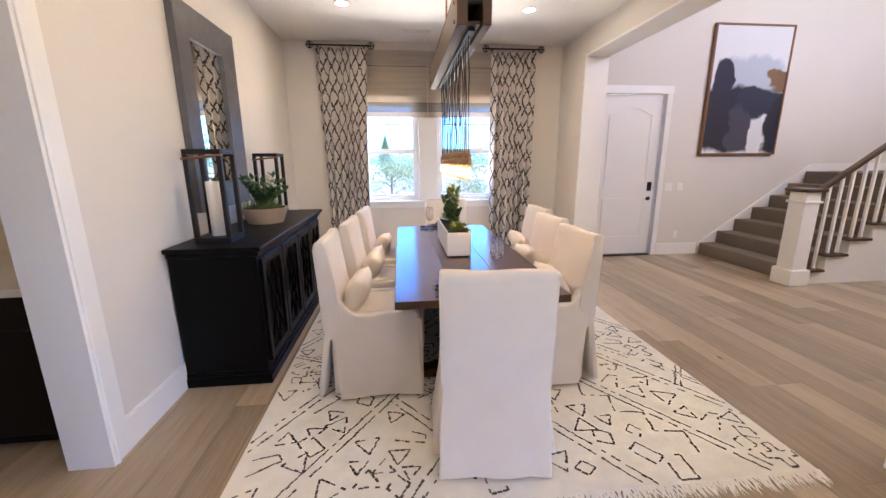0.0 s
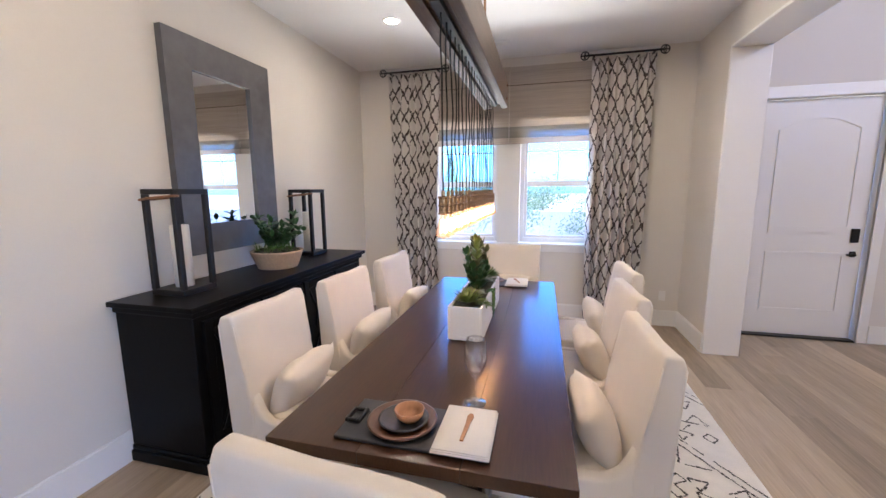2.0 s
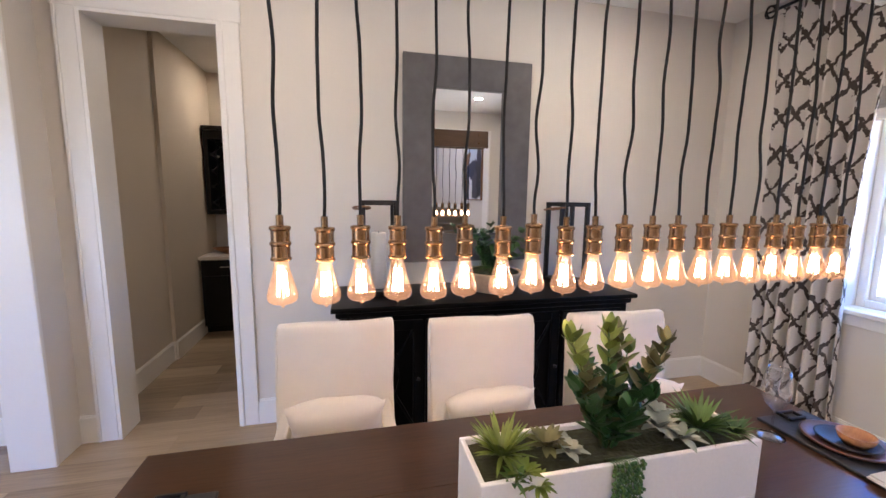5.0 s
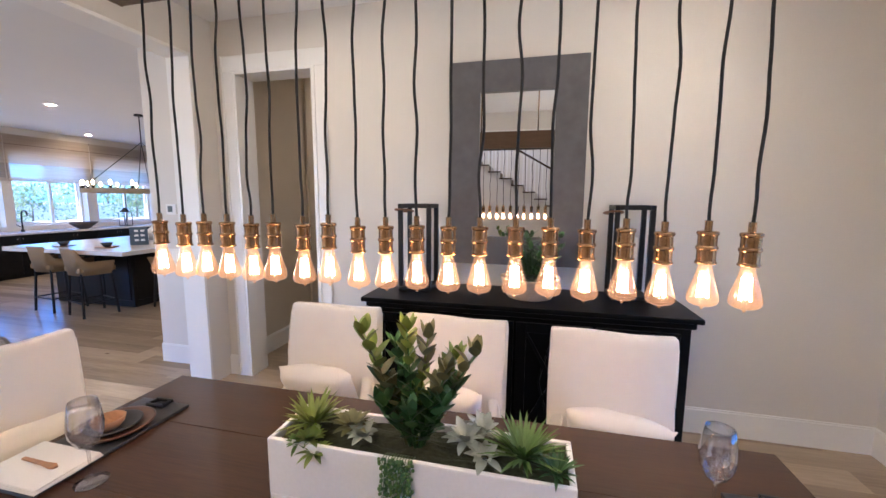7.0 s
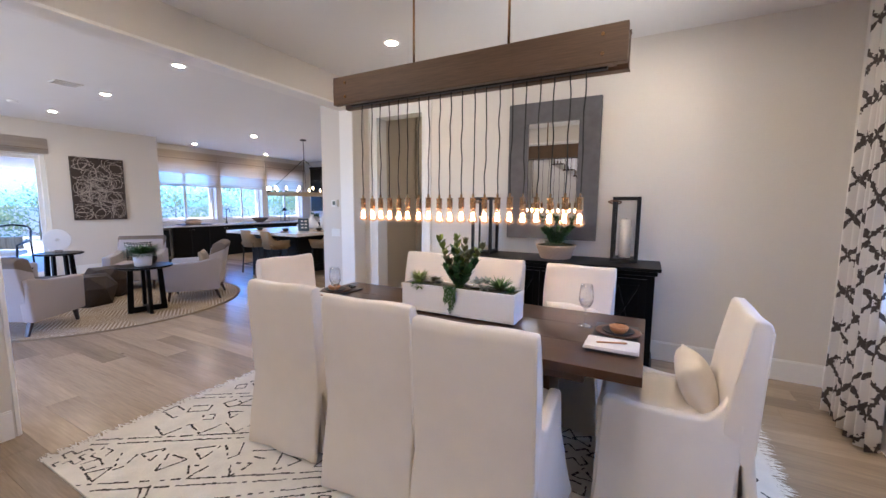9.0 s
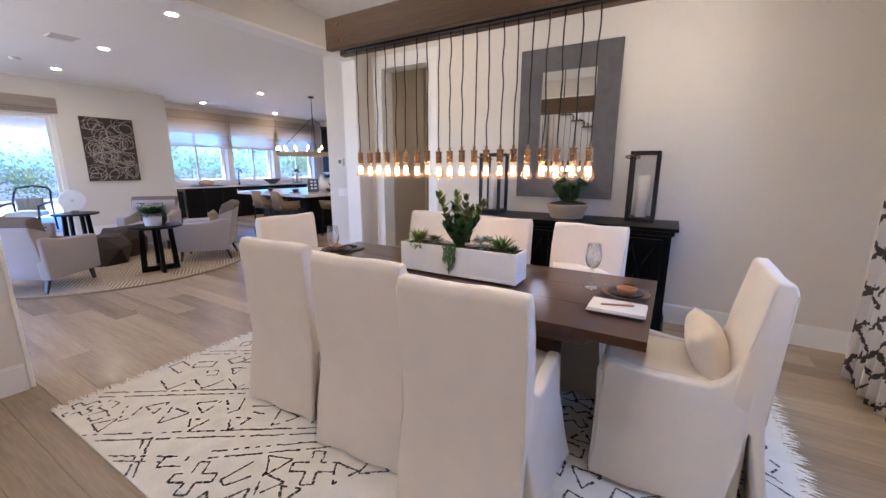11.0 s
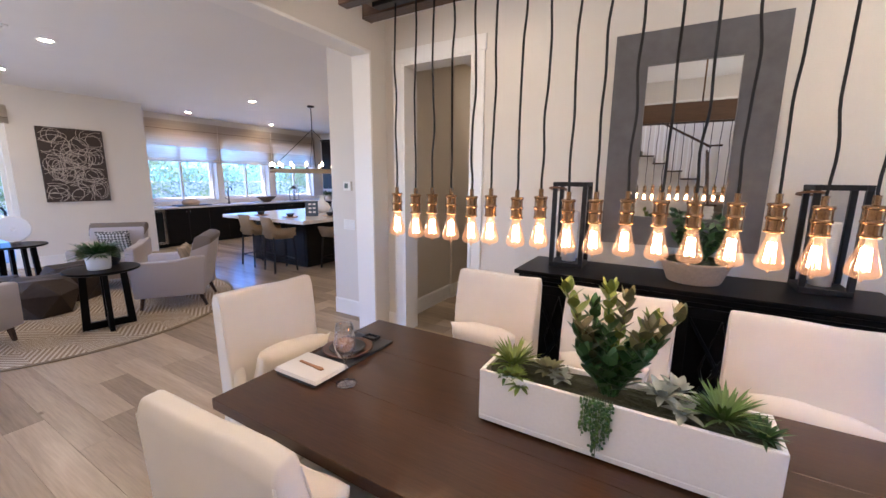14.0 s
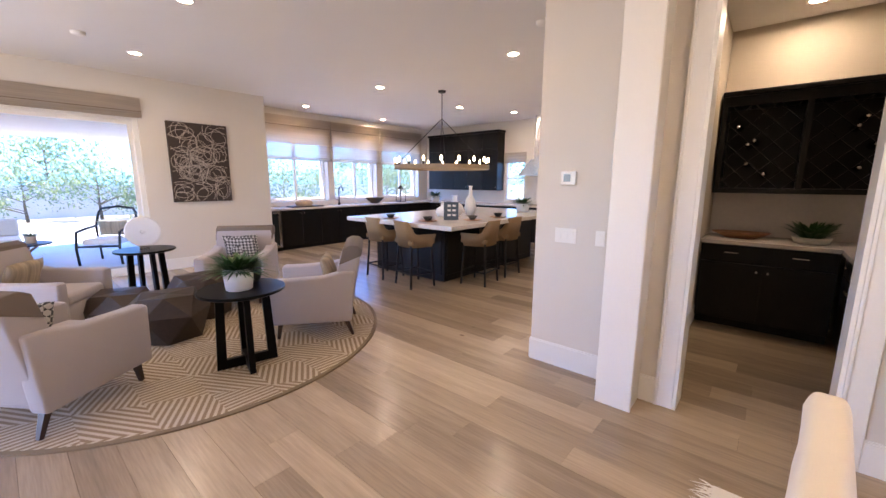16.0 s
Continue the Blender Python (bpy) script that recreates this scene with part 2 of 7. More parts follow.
def lathe(profile, n=24, cx=0.0, cy=0.0):
    bm = bmesh.new()
    rings = []
    for r, z in profile:
        if r < 1e-5:
            rings.append([bm.verts.new((cx, cy, z))])
        else:
            rings.append([bm.verts.new((cx + r * math.cos(2 * math.pi * i / n), cy + r * math.sin(2 * math.pi * i / n), z)) for i in range(n)])
    for a, b in zip(rings, rings[1:]):
        for i in range(n):
            p, q = a[i % len(a)], a[(i + 1) % len(a)]
            s, t = b[(i + 1) % len(b)], b[i % len(b)]
            vs = []
            for v in (p, q, s, t):
                if v not in vs:
                    vs.append(v)
            if len(vs) > 2:
                bm.faces.new(vs)
    bmesh.ops.recalc_face_normals(bm, faces=bm.faces[:])
    return bm


def tube(points, r, n=8, bm=None, r2=None):
    own = bm or bmesh.new()
    pts = [Vector(p) for p in points]
    rings = []
    side = None
    for i, p in enumerate(pts):
        d = (pts[min(i + 1, len(pts) - 1)] - pts[max(i - 1, 0)]).normalized()
        if side is None:
            side = d.orthogonal().normalized()
        else:
            side = (side - d * side.dot(d)).normalized()
        up = d.cross(side)
        rr = r if r2 is None else r + (r2 - r) * i / (len(pts) - 1)
        rings.append([own.verts.new(p + (side * math.cos(2 * math.pi * k / n) + up * math.sin(2 * math.pi * k / n)) * rr) for k in range(n)])
    for a, b in zip(rings, rings[1:]):
        for k in range(n):
            own.faces.new((a[k], a[(k + 1) % n], b[(k + 1) % n], b[k]))
    own.faces.new(rings[0][::-1])
    own.faces.new(rings[-1])
    return own


def prism(poly, axis, a, b, bev=0.0, seg=2):
    """A flat outline drawn out along an axis from a to b. The outline is in the other two axes, in order."""
    bm = bmesh.new()
    def place(p, h):
        return {"x": (h, p[0], p[1]), "y": (p[0], h, p[1]), "z": (p[0], p[1], h)}[axis]
    lo = [bm.verts.new(place(p, a)) for p in poly]
    hi = [bm.verts.new(place(p, b)) for p in poly]
    bm.faces.new(lo)
    bm.faces.new(hi)
    for i in range(len(poly)):
        bm.faces.new((lo[i], lo[(i + 1) % len(poly)], hi[(i + 1) % len(poly)], hi[i]))
    bmesh.ops.recalc_face_normals(bm, faces=bm.faces[:])
    if bev:
        bmesh.ops.bevel(bm, geom=bm.edges[:], offset=bev, segments=seg, profile=0.5, affect="EDGES")
    return bm


def ruffle(bm, amount, scale, seed=0.0, cuts=0):
    if cuts:
        bmesh.ops.subdivide_edges(bm, edges=bm.edges[:], cuts=cuts, use_grid_fill=True)
    for v in bm.verts:
        q = v.co * scale + Vector((seed, seed * 1.7, 0))
        v.co += noise.noise_vector(q) * amount
    return bm


def part(name, bm, material, parent=None, label="", smooth=False, m=None):
    me = bpy.data.meshes.new(name)
    if smooth:
        for f in bm.faces:
            f.smooth = True
    bm.to_mesh(me)
    bm.free()
    me.materials.append(material)
    ob = new(name, me)
    if parent is not None:
        ob.parent = parent
    if m is not None:
        ob.matrix_basis = m
    if label:
        ob["label"] = label
    return ob


def thing(name, label, category, m=None, group="", kind=""):
    ob = new(name)
    if m is not None:
        ob.matrix_basis = m
    return tagged(ob, label, category, group, kind)


def built(name, bm, material, label="", category="", kind="structure", smooth=False, group=""):
    return tagged(part(name, bm, material, None, "", smooth), label, category, group, kind)


def pillow_mesh(w, h, t, seed=0.0, n=14):
    bm = bmesh.new()
    grid = {}
    for s in (1, -1):
        for i in range(n + 1):
            for j in range(n + 1):
                u, v = 2 * i / n - 1, 2 * j / n - 1
                if s == -1 and (i in (0, n) or j in (0, n)):
                    grid[s, i, j] = grid[1, i, j]
                    continue
                puff = ((1 - u ** 2) * (1 - v ** 2)) ** 0.42
                pinch = 1 - 0.07 * (1 - v * v) * abs(u) ** 3
                pinch2 = 1 - 0.07 * (1 - u * u) * abs(v) ** 3
                grid[s, i, j] = bm.verts.new((u * w / 2 * pinch, s * t / 2 * puff, v * h / 2 * pinch2))
        for i in range(n):
            for j in range(n):
                q = [grid[s, i, j], grid[s, i + 1, j], grid[s, i + 1, j + 1], grid[s, i, j + 1]]
                bm.faces.new(q if s == -1 else q[::-1])
    ruffle(bm, 0.012, 9, seed)
    return bm


# ---- the shell of the rooms ----
WX, NY, FY, CZ = -1.09, 6.03, 5.93, 3.1
HEAD = 2.77


def wall(name, boxes, material, label):
    bm = bmesh.new()
    for b in boxes:
        box(*b, bm=bm)
    return built(name, bm, material, label, "wall")


wall("wall_west", [(WX - 0.2, 2.09, 0, WX, NY + 0.2, CZ), (WX - 0.2, 1.13, 0, WX, 1.34, CZ), (WX - 0.2, 1.34, 2.68, WX, 2.09, CZ)], M_WALL, "greige painted plaster wall with a cased doorway")
wall("wall_north", [(WX, NY, 0, -0.13, NY + 0.2, CZ), (-0.13, NY, 0, 1.87, NY + 0.2, 0.93), (-0.13, NY, 2.38, 1.87, NY + 0.2, CZ), (0.7, NY, 0.93, 0.97, NY + 0.2, 2.38), (1.87, NY, 0, 3.07, NY + 0.2, CZ)], M_WALL, "greige painted wall with a pair of windows")
wall("wall_foyer_north", [(3.07, FY, 0, 3.38, FY + 0.22, 5.6), (3.38, FY, 2.46, 4.4, FY + 0.22, 5.6), (4.4, FY, 0, 10.2, FY + 0.22, 5.6)], M_WALL, "tall greige foyer wall around the entry door")
wall("wall_east", [(2.79, 5.28, 0, 3.07, NY, 5.6), (2.79, 0.93, 0, 3.07, 1.6, 5.6), (2.79, 1.6, HEAD + 0.03, 3.07, 5.28, 5.6)], M_WALL, "greige wall with a wide opening to the foyer")
wall("wall_south", [(-1.09, 0.93, 0, -0.86, 1.13, CZ), (2.4, 0.93, 0, 2.79, 1.13, CZ), (-0.86, 0.93, HEAD, 2.4, 1.13, CZ)], M_WALL, "greige wall with a wide opening to the great room")
wall("wall_hall", [(-1.38, 0.245, 0, -1.17, 1.13, CZ)], M_WALL, "short greige wall with a thermostat")
wall("wall_kitchen_north", [(-7.75, 0.245, 0, -1.38, 0.445, CZ)], M_WALL, "plain greige kitchen wall")
wall("wall_great_south", [(-1.76, -6.2, 0, 0.05, -6.0, CZ), (0.05, -6.2, 2.5, 4.2, -6.0, CZ), (4.2, -6.2, 0, 5.5, -6.0, CZ), (-1.96, -7.1, 0, -1.76, -6.0, CZ)], M_WALL, "warm beige wall beside a wide glass door")
wall("wall_kitchen_south", [(-7.75, -7.1, 0, -1.96, -6.9, 1.02), (-7.75, -7.1, 2.6, -1.96, -6.9, CZ), (-2.2, -7.1, 1.02, -1.96, -6.9, 2.6), (-4.07, -7.1, 1.02, -3.9, -6.9, 2.6), (-5.68, -7.1, 1.02, -5.46, -6.9, 2.6), (-7.75, -7.1, 1.02, -7.15, -6.9, 2.6)], M_WALL, "kitchen wall with three windows over the counter")
wall("wall_kitchen_west", [(-7.75, -6.9, 0, -7.55, -3.98, CZ), (-7.75, -3.98, 0, -7.55, -3.36, 0.98), (-7.75, -3.98, 2.25, -7.55, -3.36, CZ), (-7.75, -3.36, 0, -7.55, 0.2, CZ)], M_WALL, "light kitchen wall with a small window")
# This wall's wide opening is made up, out of view, to admit light.
wall("wall_great_east", [(5.5, -6.2, 0, 5.7, -5.0, CZ), (5.5, -1.0, 0, 5.7, 1.13, CZ), (5.5, -5.0, 2.5, 5.7, -1.0, CZ)], M_WALL, "greige wall with an unseen wide opening added for light")
# The high opening is invented and unseen; it lets light into the foyer.
wall("wall_great_northeast", [(3.07, 0.93, 0, 10.2, 1.13, 3.2), (3.07, 0.93, 3.2, 5.5, 1.13, 5.6), (8.2, 0.93, 3.2, 10.2, 1.13, 5.6), (5.5, 0.93, 5.15, 8.2, 1.13, 5.6), (5.5, 0.93, 3.2, 8.2, 1.13, 3.65)], M_WALL, "tall greige foyer wall with an unseen opening added for light")
wall("wall_foyer_east", [(10.0, 1.13, 0, 10.2, 5.93, 5.6)], M_WALL, "plain greige wall")
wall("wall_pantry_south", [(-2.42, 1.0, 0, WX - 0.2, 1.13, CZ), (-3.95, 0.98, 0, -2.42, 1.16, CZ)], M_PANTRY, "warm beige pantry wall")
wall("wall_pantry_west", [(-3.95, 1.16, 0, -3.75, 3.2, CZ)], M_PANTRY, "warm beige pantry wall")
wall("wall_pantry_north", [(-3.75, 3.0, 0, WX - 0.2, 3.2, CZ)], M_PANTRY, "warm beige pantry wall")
built("ceiling", box(-3.95, 1.13, CZ, WX - 0.2, 3.2, CZ + 0.2, bm=box(WX - 0.2, 1.13, CZ, 2.79, NY + 0.2, CZ + 0.2, bm=box(-7.75, -7.1, CZ, 5.7, 1.13, CZ + 0.2))), M_CEIL, "flat off-white painted ceiling", "ceiling")
built("ceiling_foyer", box(3.07, 1.13, 5.6, 10.2, FY + 0.22, 5.8), M_CEIL, "high off-white foyer ceiling", "ceiling")
bm = bmesh.new()
for a in ((-7.75, -7.1, -1.96, 0.445), (-1.96, -6.2, 5.7, 0.445), (-1.38, 0.445, 5.7, 0.93), (-3.95, 0.93, 3.07, 3.2), (WX - 0.2, 3.2, 3.07, NY + 0.2), (3.07, 0.93, 10.2, FY + 0.22)):
    box(a[0], a[1], -0.2, a[2], a[3], -0.021, bm=bm)
built("floor", bm, M_SUB, "dark slab under oak floor planks", "floor")


# ---- trim, doors and windows ----
def run(name, segs, h=0.185, t=0.016, label="tall white painted baseboard"):
    """Baseboard pieces: each from (x0, y0) to (x1, y1), drawn t thick to the given side (nx, ny)."""
    bm = bmesh.new()
    for x0, y0, x1, y1, nx, ny in segs:
        a, b = sorted((x0, x1)), sorted((y0, y1))
        lo = [a[0] + min(0, nx * t), b[0] + min(0, ny * t)]
        hi = [a[1] + max(0, nx * t), b[1] + max(0, ny * t)]
        box(lo[0], lo[1], 0, hi[0], hi[1], h - 0.012, bm=bm)
        lo2 = [a[0] + min(0, nx * t * 0.55), b[0] + min(0, ny * t * 0.55)]
        hi2 = [a[1] + max(0, nx * t * 0.55), b[1] + max(0, ny * t * 0.55)]
        box(lo2[0], lo2[1], h - 0.012, hi2[0], hi2[1], h, bm=bm)
    return built(name, bm, M_TRIM, label, "baseboard")


run("baseboard_dining", [(WX, 2.2, WX, NY, 1, 0), (WX, NY, 2.79, NY, 0, -1), (2.79, 5.28, 2.79, NY, -1, 0), (WX, 1.13, WX, 1.235, 1, 0), (2.79, 1.15, 2.79, 1.58, -1, 0), (2.42, 1.13, 2.79, 1.13, 0, 1)])
run("baseboard_foyer", [(4.5, FY, 5.22, FY, 0, -1), (3.07, FY, 3.27, FY, 0, -1), (3.07, 5.3, 3.07, FY, 1, 0)])
run("baseboard_hall", [(-1.17, 0.245, -1.17, 0.93, 1, 0), (-1.38, 0.245, -1.17, 0.245, 0, -1)])
run("baseboard_great", [(-1.76, -6.0, -0.06, -6.0, 0, 1), (4.3, -6.0, 5.5, -6.0, 0, 1), (5.5, -6, 5.5, 0.93, -1, 0)])
run("baseboard_pantry", [(-3.2, 1.16, -2.42, 1.16, 0, 1), (-2.42, 1.13, -2.42, 1.16, 1, 0), (-2.42, 1.13, WX - 0.2, 1.13, 0, 1)])


def casing(name, axis, plane, side, a, b, top, w=0.11, t=0.02, label="white painted door casing"):
    """Flat casing round an opening from a to b on a wall plane; side is the way that it stands proud."""
    bm = bmesh.new()
    p0, p1 = sorted((plane, plane + side * t))
    for lo, hi, z0, z1 in ((a - w, a, 0, top), (b, b + w, 0, top), (a - w - 0.01, b + w + 0.01, top, top + w + 0.02)):
        if axis == "x":
            box(p0, lo, z0, p1, hi, z1, 0.004, 1, bm=bm)
            box(p0 - (0.008 if side < 0 else 0), lo, z0, p1 + (0.008 if side > 0 else 0), lo + 0.018, z1, 0.003, 1, bm=bm)
        else:
            box(lo, p0, z0, hi, p1, z1, 0.004, 1, bm=bm)
            box(lo, p0 - (0.008 if side < 0 else 0), z0, lo + 0.018, p1 + (0.008 if side > 0 else 0), z1, 0.003, 1, bm=bm)
    return built(name, bm, M_TRIM, label, "door casing")


casing("trim_pantry_casing", "x", WX, 1, 1.34, 2.09, 2.68)
bm = bmesh.new()
box(WX - 0.202, 2.07, 0, WX + 0.017, 2.0895, 2.66, bm=bm)
box(WX - 0.202, 1.3405, 0, WX + 0.017, 1.36, 2.66, bm=bm)
box(WX - 0.202, 1.3405, 2.66, WX + 0.017, 2.0895, 2.6795, bm=bm)
built("trim_pantry_jamb", bm, M_TRIM, "white painted door lining", "door jamb")


def lining(name, label, boxes):
    bm = bmesh.new()
    for b in boxes:
        box(*b, 0.004, 1, bm=bm)
    return built(name, bm, M_TRIM, label, "trim")


lining("trim_south_opening", "white cased lining of the wide opening", [
    (-0.87, 0.91, 0, -0.845, 1.138, HEAD), (2.385, 0.91, 0, 2.41, 1.138, HEAD), (-0.87, 0.91, HEAD - 0.022, 2.41, 1.138, HEAD + 0.004),
    (-0.98, 0.91, 0, -0.872, 0.93, HEAD + 0.11), (2.412, 0.91, 0, 2.52, 0.93, HEAD + 0.11), (-0.872, 0.91, HEAD + 0.004, 2.412, 0.93, HEAD + 0.11)])
lining("trim_east_opening", "white cased lining of the foyer opening", [
    (2.782, 5.255, 0, 3.09, 5.28, HEAD + 0.01), (2.78, 1.6, 0, 3.09, 1.625, HEAD + 0.01), (2.782, 1.6, HEAD + 0.01, 3.09, 5.28, HEAD + 0.034),
    (3.07, 5.28, 0, 3.09, 5.39, HEAD + 0.14), (3.07, 1.49, 0, 3.09, 1.6, HEAD + 0.14), (3.07, 1.6, HEAD + 0.034, 3.09, 5.28, HEAD + 0.14)])


def window(name, x0, x1, z0, z1, y, inward, label, rows=2, muntin=0):
    """A white framed window in a wall that runs along x; inward is -1 where the room lies to the south."""
    w = thing(name, label, "window", kind="structure")
    ya, yb = sorted((y, y - inward * 0.12))
    fr = bmesh.new()
    for b in ((x0, ya, z0, x0 + 0.05, yb, z1), (x1 - 0.05, ya, z0, x1, yb, z1), (x0 + 0.05, ya, z0, x1 - 0.05, yb, z0 + 0.05), (x0 + 0.05, ya, z1 - 0.05, x1 - 0.05, yb, z1)):
        box(*b, 0.004, 1, bm=fr)
    part("window_frame", fr, M_TRIM, w)
    mid = y - inward * 0.06
    step = (z1 - z0 - 0.1) / rows
    for k in range(rows):
        a = z0 + 0.05 + k * step
        sash = bmesh.new()
        off = 0.012 if k else -0.012
        for b in ((x0 + 0.05, a, x0 + 0.085, a + step), (x1 - 0.085, a, x1 - 0.05, a + step), (x0 + 0.085, a, x1 - 0.085, a + 0.035), (x0 + 0.085, a + step - 0.035, x1 - 0.085, a + step)):
            box(b[0], mid - 0.018 + off, b[1], b[2], mid + 0.018 + off, b[3], 0.003, 1, bm=sash)
        if muntin and k == rows - 1:
            box((x0 + x1) / 2 - 0.008, mid - 0.008 + off, a + 0.035, (x0 + x1) / 2 + 0.008, mid + 0.008 + off, a + step - 0.035, bm=sash)
            box(x0 + 0.085, mid - 0.008 + off, a + step * 0.57, x1 - 0.085, mid + 0.008 + off, a + step * 0.57 + 0.016, bm=sash)
        s = part("sash", sash, M_TRIM, w)
        p = part("pane", box(x0 + 0.085, mid - 0.003 + off, a + 0.035, x1 - 0.085, mid + 0.003 + off, a + step - 0.035), M_GLASS, s)
        p.visible_shadow = False
    return w


window("window_1", -0.13, 0.7, 0.93, 2.38, NY + 0.16, -1, "white double-hung window over a deep sill", muntin=1)
window("window_2", 0.97, 1.87, 0.93, 2.38, NY + 0.16, -1, "white double-hung window over a deep sill", muntin=1)
bm = box(-0.2, NY - 0.035, 0.9, 1.95, NY + 0.05, 0.932, 0.005, 1)
box(-0.16, NY - 0.015, 0.83, 1.91, NY, 0.9, 0.003, 1, bm=bm)
built("window_sill", bm, M_TRIM, "white painted window sill and apron", "window sill")
bm = bmesh.new()
for x0, x1 in ((-0.22, -0.13), (1.87, 1.96)):
    box(x0, NY - 0.014, 0.932, x1, NY, 2.48, 0.003, 1, bm=bm)
box(0.7, NY - 0.008, 0.932, 0.97, NY, 2.48, 0.003, 1, bm=bm)
box(-0.13, NY - 0.014, 2.38, 1.87, NY, 2.48, 0.003, 1, bm=bm)
built("trim_window_casing", bm, M_TRIM, "white painted window casing", "trim")

# the entry door
door = thing("door_1", "white panelled entry door with an arched top panel, closed", "door", kind="structure")
bm = box(3.395, FY + 0.05, 0.02, 4.385, FY + 0.1, 2.45, 0.003, 1)
arch = [(3.55, 1.12), (4.25, 1.12), (4.25, 2.16)] + [(4.25 - 0.7 * k / 10, 2.16 + 0.12 * math.sin(math.pi * k / 10)) for k in range(1, 10)] + [(3.55, 2.16)]
part("door_leaf", bm, M_TRIM, door)
def ring_of(poly, y0, y1, grow):
    cx, cz = sum(p[0] for p in poly) / len(poly), sum(p[1] for p in poly) / len(poly)
    bm = bmesh.new()
    n = len(poly)
    inner = [(cx + (x - cx) * (1 - grow), cz + (z - cz) * (1 - grow)) for x, z in poly]
    rows = [[bm.verts.new((x, y, z)) for x, z in src] for src, y in ((poly, y1), (poly, y0), (inner, y0), (inner, y1))]
    for a, b in zip(rows, rows[1:]):
        for i in range(n):
            bm.faces.new((a[i], a[(i + 1) % n], b[(i + 1) % n], b[i]))
    bmesh.ops.recalc_face_normals(bm, faces=bm.faces[:])
    return bm
part("upper_panel", ring_of(arch, FY + 0.04, FY + 0.052, 0.07), M_TRIM, door)
part("lower_panel", ring_of([(3.55, 0.28), (4.25, 0.28), (4.25, 0.92), (3.55, 0.92)], FY + 0.04, FY + 0.052, 0.09), M_TRIM, door)
lock = part("lock", box(4.27, FY + 0.028, 1.03, 4.335, FY + 0.05, 1.17, 0.006, 2), M_IRON, door, "black keypad lock")
bm = box(4.275, FY + 0.03, 0.88, 4.33, FY + 0.05, 0.94, 0.01, 2)
tube([(4.3, FY + 0.03, 0.91), (4.3, FY - 0.01, 0.91), (4.22, FY - 0.015, 0.91)], 0.01, bm=bm)
part("door_handle", bm, M_IRON, door, "black lever handle")
part("threshold", box(3.385, FY - 0.02, 0, 4.395, FY + 0.1, 0.018, 0.004, 1), M_IRON, door, "dark metal threshold")
casing("trim_door_casing", "y", FY, -1, 3.38, 4.4, 2.46, 0.09)

# stairs
stairs = thing("staircase", "carpeted stairs with white risers ends and a landing", "stairs", kind="structure")
for k in range(7):
    x = 5.24 + 0.28 * k
    z = 0.187 * (k + 1)
    bm = box(x, 4.36, 0 if k == 0 else z - 0.2, x + 0.31 if k < 6 else 9.9, FY - 0.03, z, 0.012, 2)
    part("step", bm, M_STEP, stairs)
    if k < 6:
        part("tread_end", box(x - 0.035, 4.2, z - 0.028, x + 0.27, 4.37, z + 0.004, 0.008, 2), M_TABLE, stairs, "dark wood tread end")
bm = prism([(5.27, 0.002)] + [p for k in range(6) for p in ((5.27 + 0.28 * k, 0.187 * (k + 1) - 0.03), (5.55 + 0.28 * k, 0.187 * (k + 1) - 0.03))] + [(7.0, 1.3), (9.9, 1.3), (9.9, 0.002)], "y", 4.25, 4.36)
part("stringer", bm, M_TRIM, stairs, "white stair skirt panel")
bm = prism([(5.2, 0.0), (5.2, 0.17), (7.02, 1.43), (9.9, 1.43), (9.9, 1.3), (7.05, 1.3), (5.3, 0.0)], "y", FY - 0.03, FY - 0.002)
part("wall_skirt", bm, M_TRIM, stairs, "white wall skirt board")
rail = thing("balustrade", "white balusters under a dark wood handrail with a white newel", "stair railing", kind="structure")
bm = box(5.06, 4.21, 0, 5.26, 4.41, 1.13, 0.006, 1)
box(5.03, 4.18, 0, 5.29, 4.44, 0.2, 0.01, 1, bm=bm)
box(5.04, 4.19, 1.0, 5.28, 4.43, 1.03, 0.006, 1, bm=bm)
newel = part("newel_post", bm, M_TRIM, rail)
part("newel_cap", box(5.02, 4.17, 1.13, 5.3, 4.45, 1.17, 0.012, 2), M_TABLE, newel, "dark wood cap")
part("handrail", prism([(5.26, 1.06), (7.1, 2.3), (7.1, 2.36), (5.26, 1.12)], "y", 4.27, 4.34, 0.012, 2), M_TABLE, rail, "dark wood handrail")
for k in range(6):
    for j in range(2):
        x = 5.33 + 0.28 * k + 0.13 * j
        part("baluster", box(x - 0.015, 4.29, 0.187 * (k + 1), x + 0.015, 4.32, 1.07 + (x - 5.26) * 0.674, 0.002, 1), M_TRIM, rail)


# the second flight turns back along the foyer, open on its west side
upper = thing("staircase_upper", "upper carpeted flight of stairs with dark tread ends", "stairs", kind="structure")
F0, FR = 4.45, 0.32
outline = [(F0, 0.0), (F0, 1.31)]
for k in range(10):
    y, z = F0 - FR * k, 1.31 + 0.187 * (k + 1)
    part("step", box(7.1, y - FR - 0.03, z - 0.2, 8.3, y, z, 0.012, 2), M_STEP, upper)
    part("tread_end", box(6.94, y - FR, z - 0.03, 7.1, y + 0.03, z + 0.004, 0.008, 2), M_TABLE, upper, "dark wood tread end")
    outline += [(y, z - 0.03), (y - FR, z - 0.03)]
part("stringer", prism(outline + [(F0 - FR * 10, 0.0)], "x", 7.0, 7.1), M_WALL, upper, "painted wall under the stair flight")
upper_rail = thing("balustrade_upper", "white balusters under a dark handrail beside the upper flight", "stair railing", kind="structure")
bm = box(6.93, F0 - 0.09, 1.31, 7.11, F0 + 0.09, 2.42, 0.006, 1)
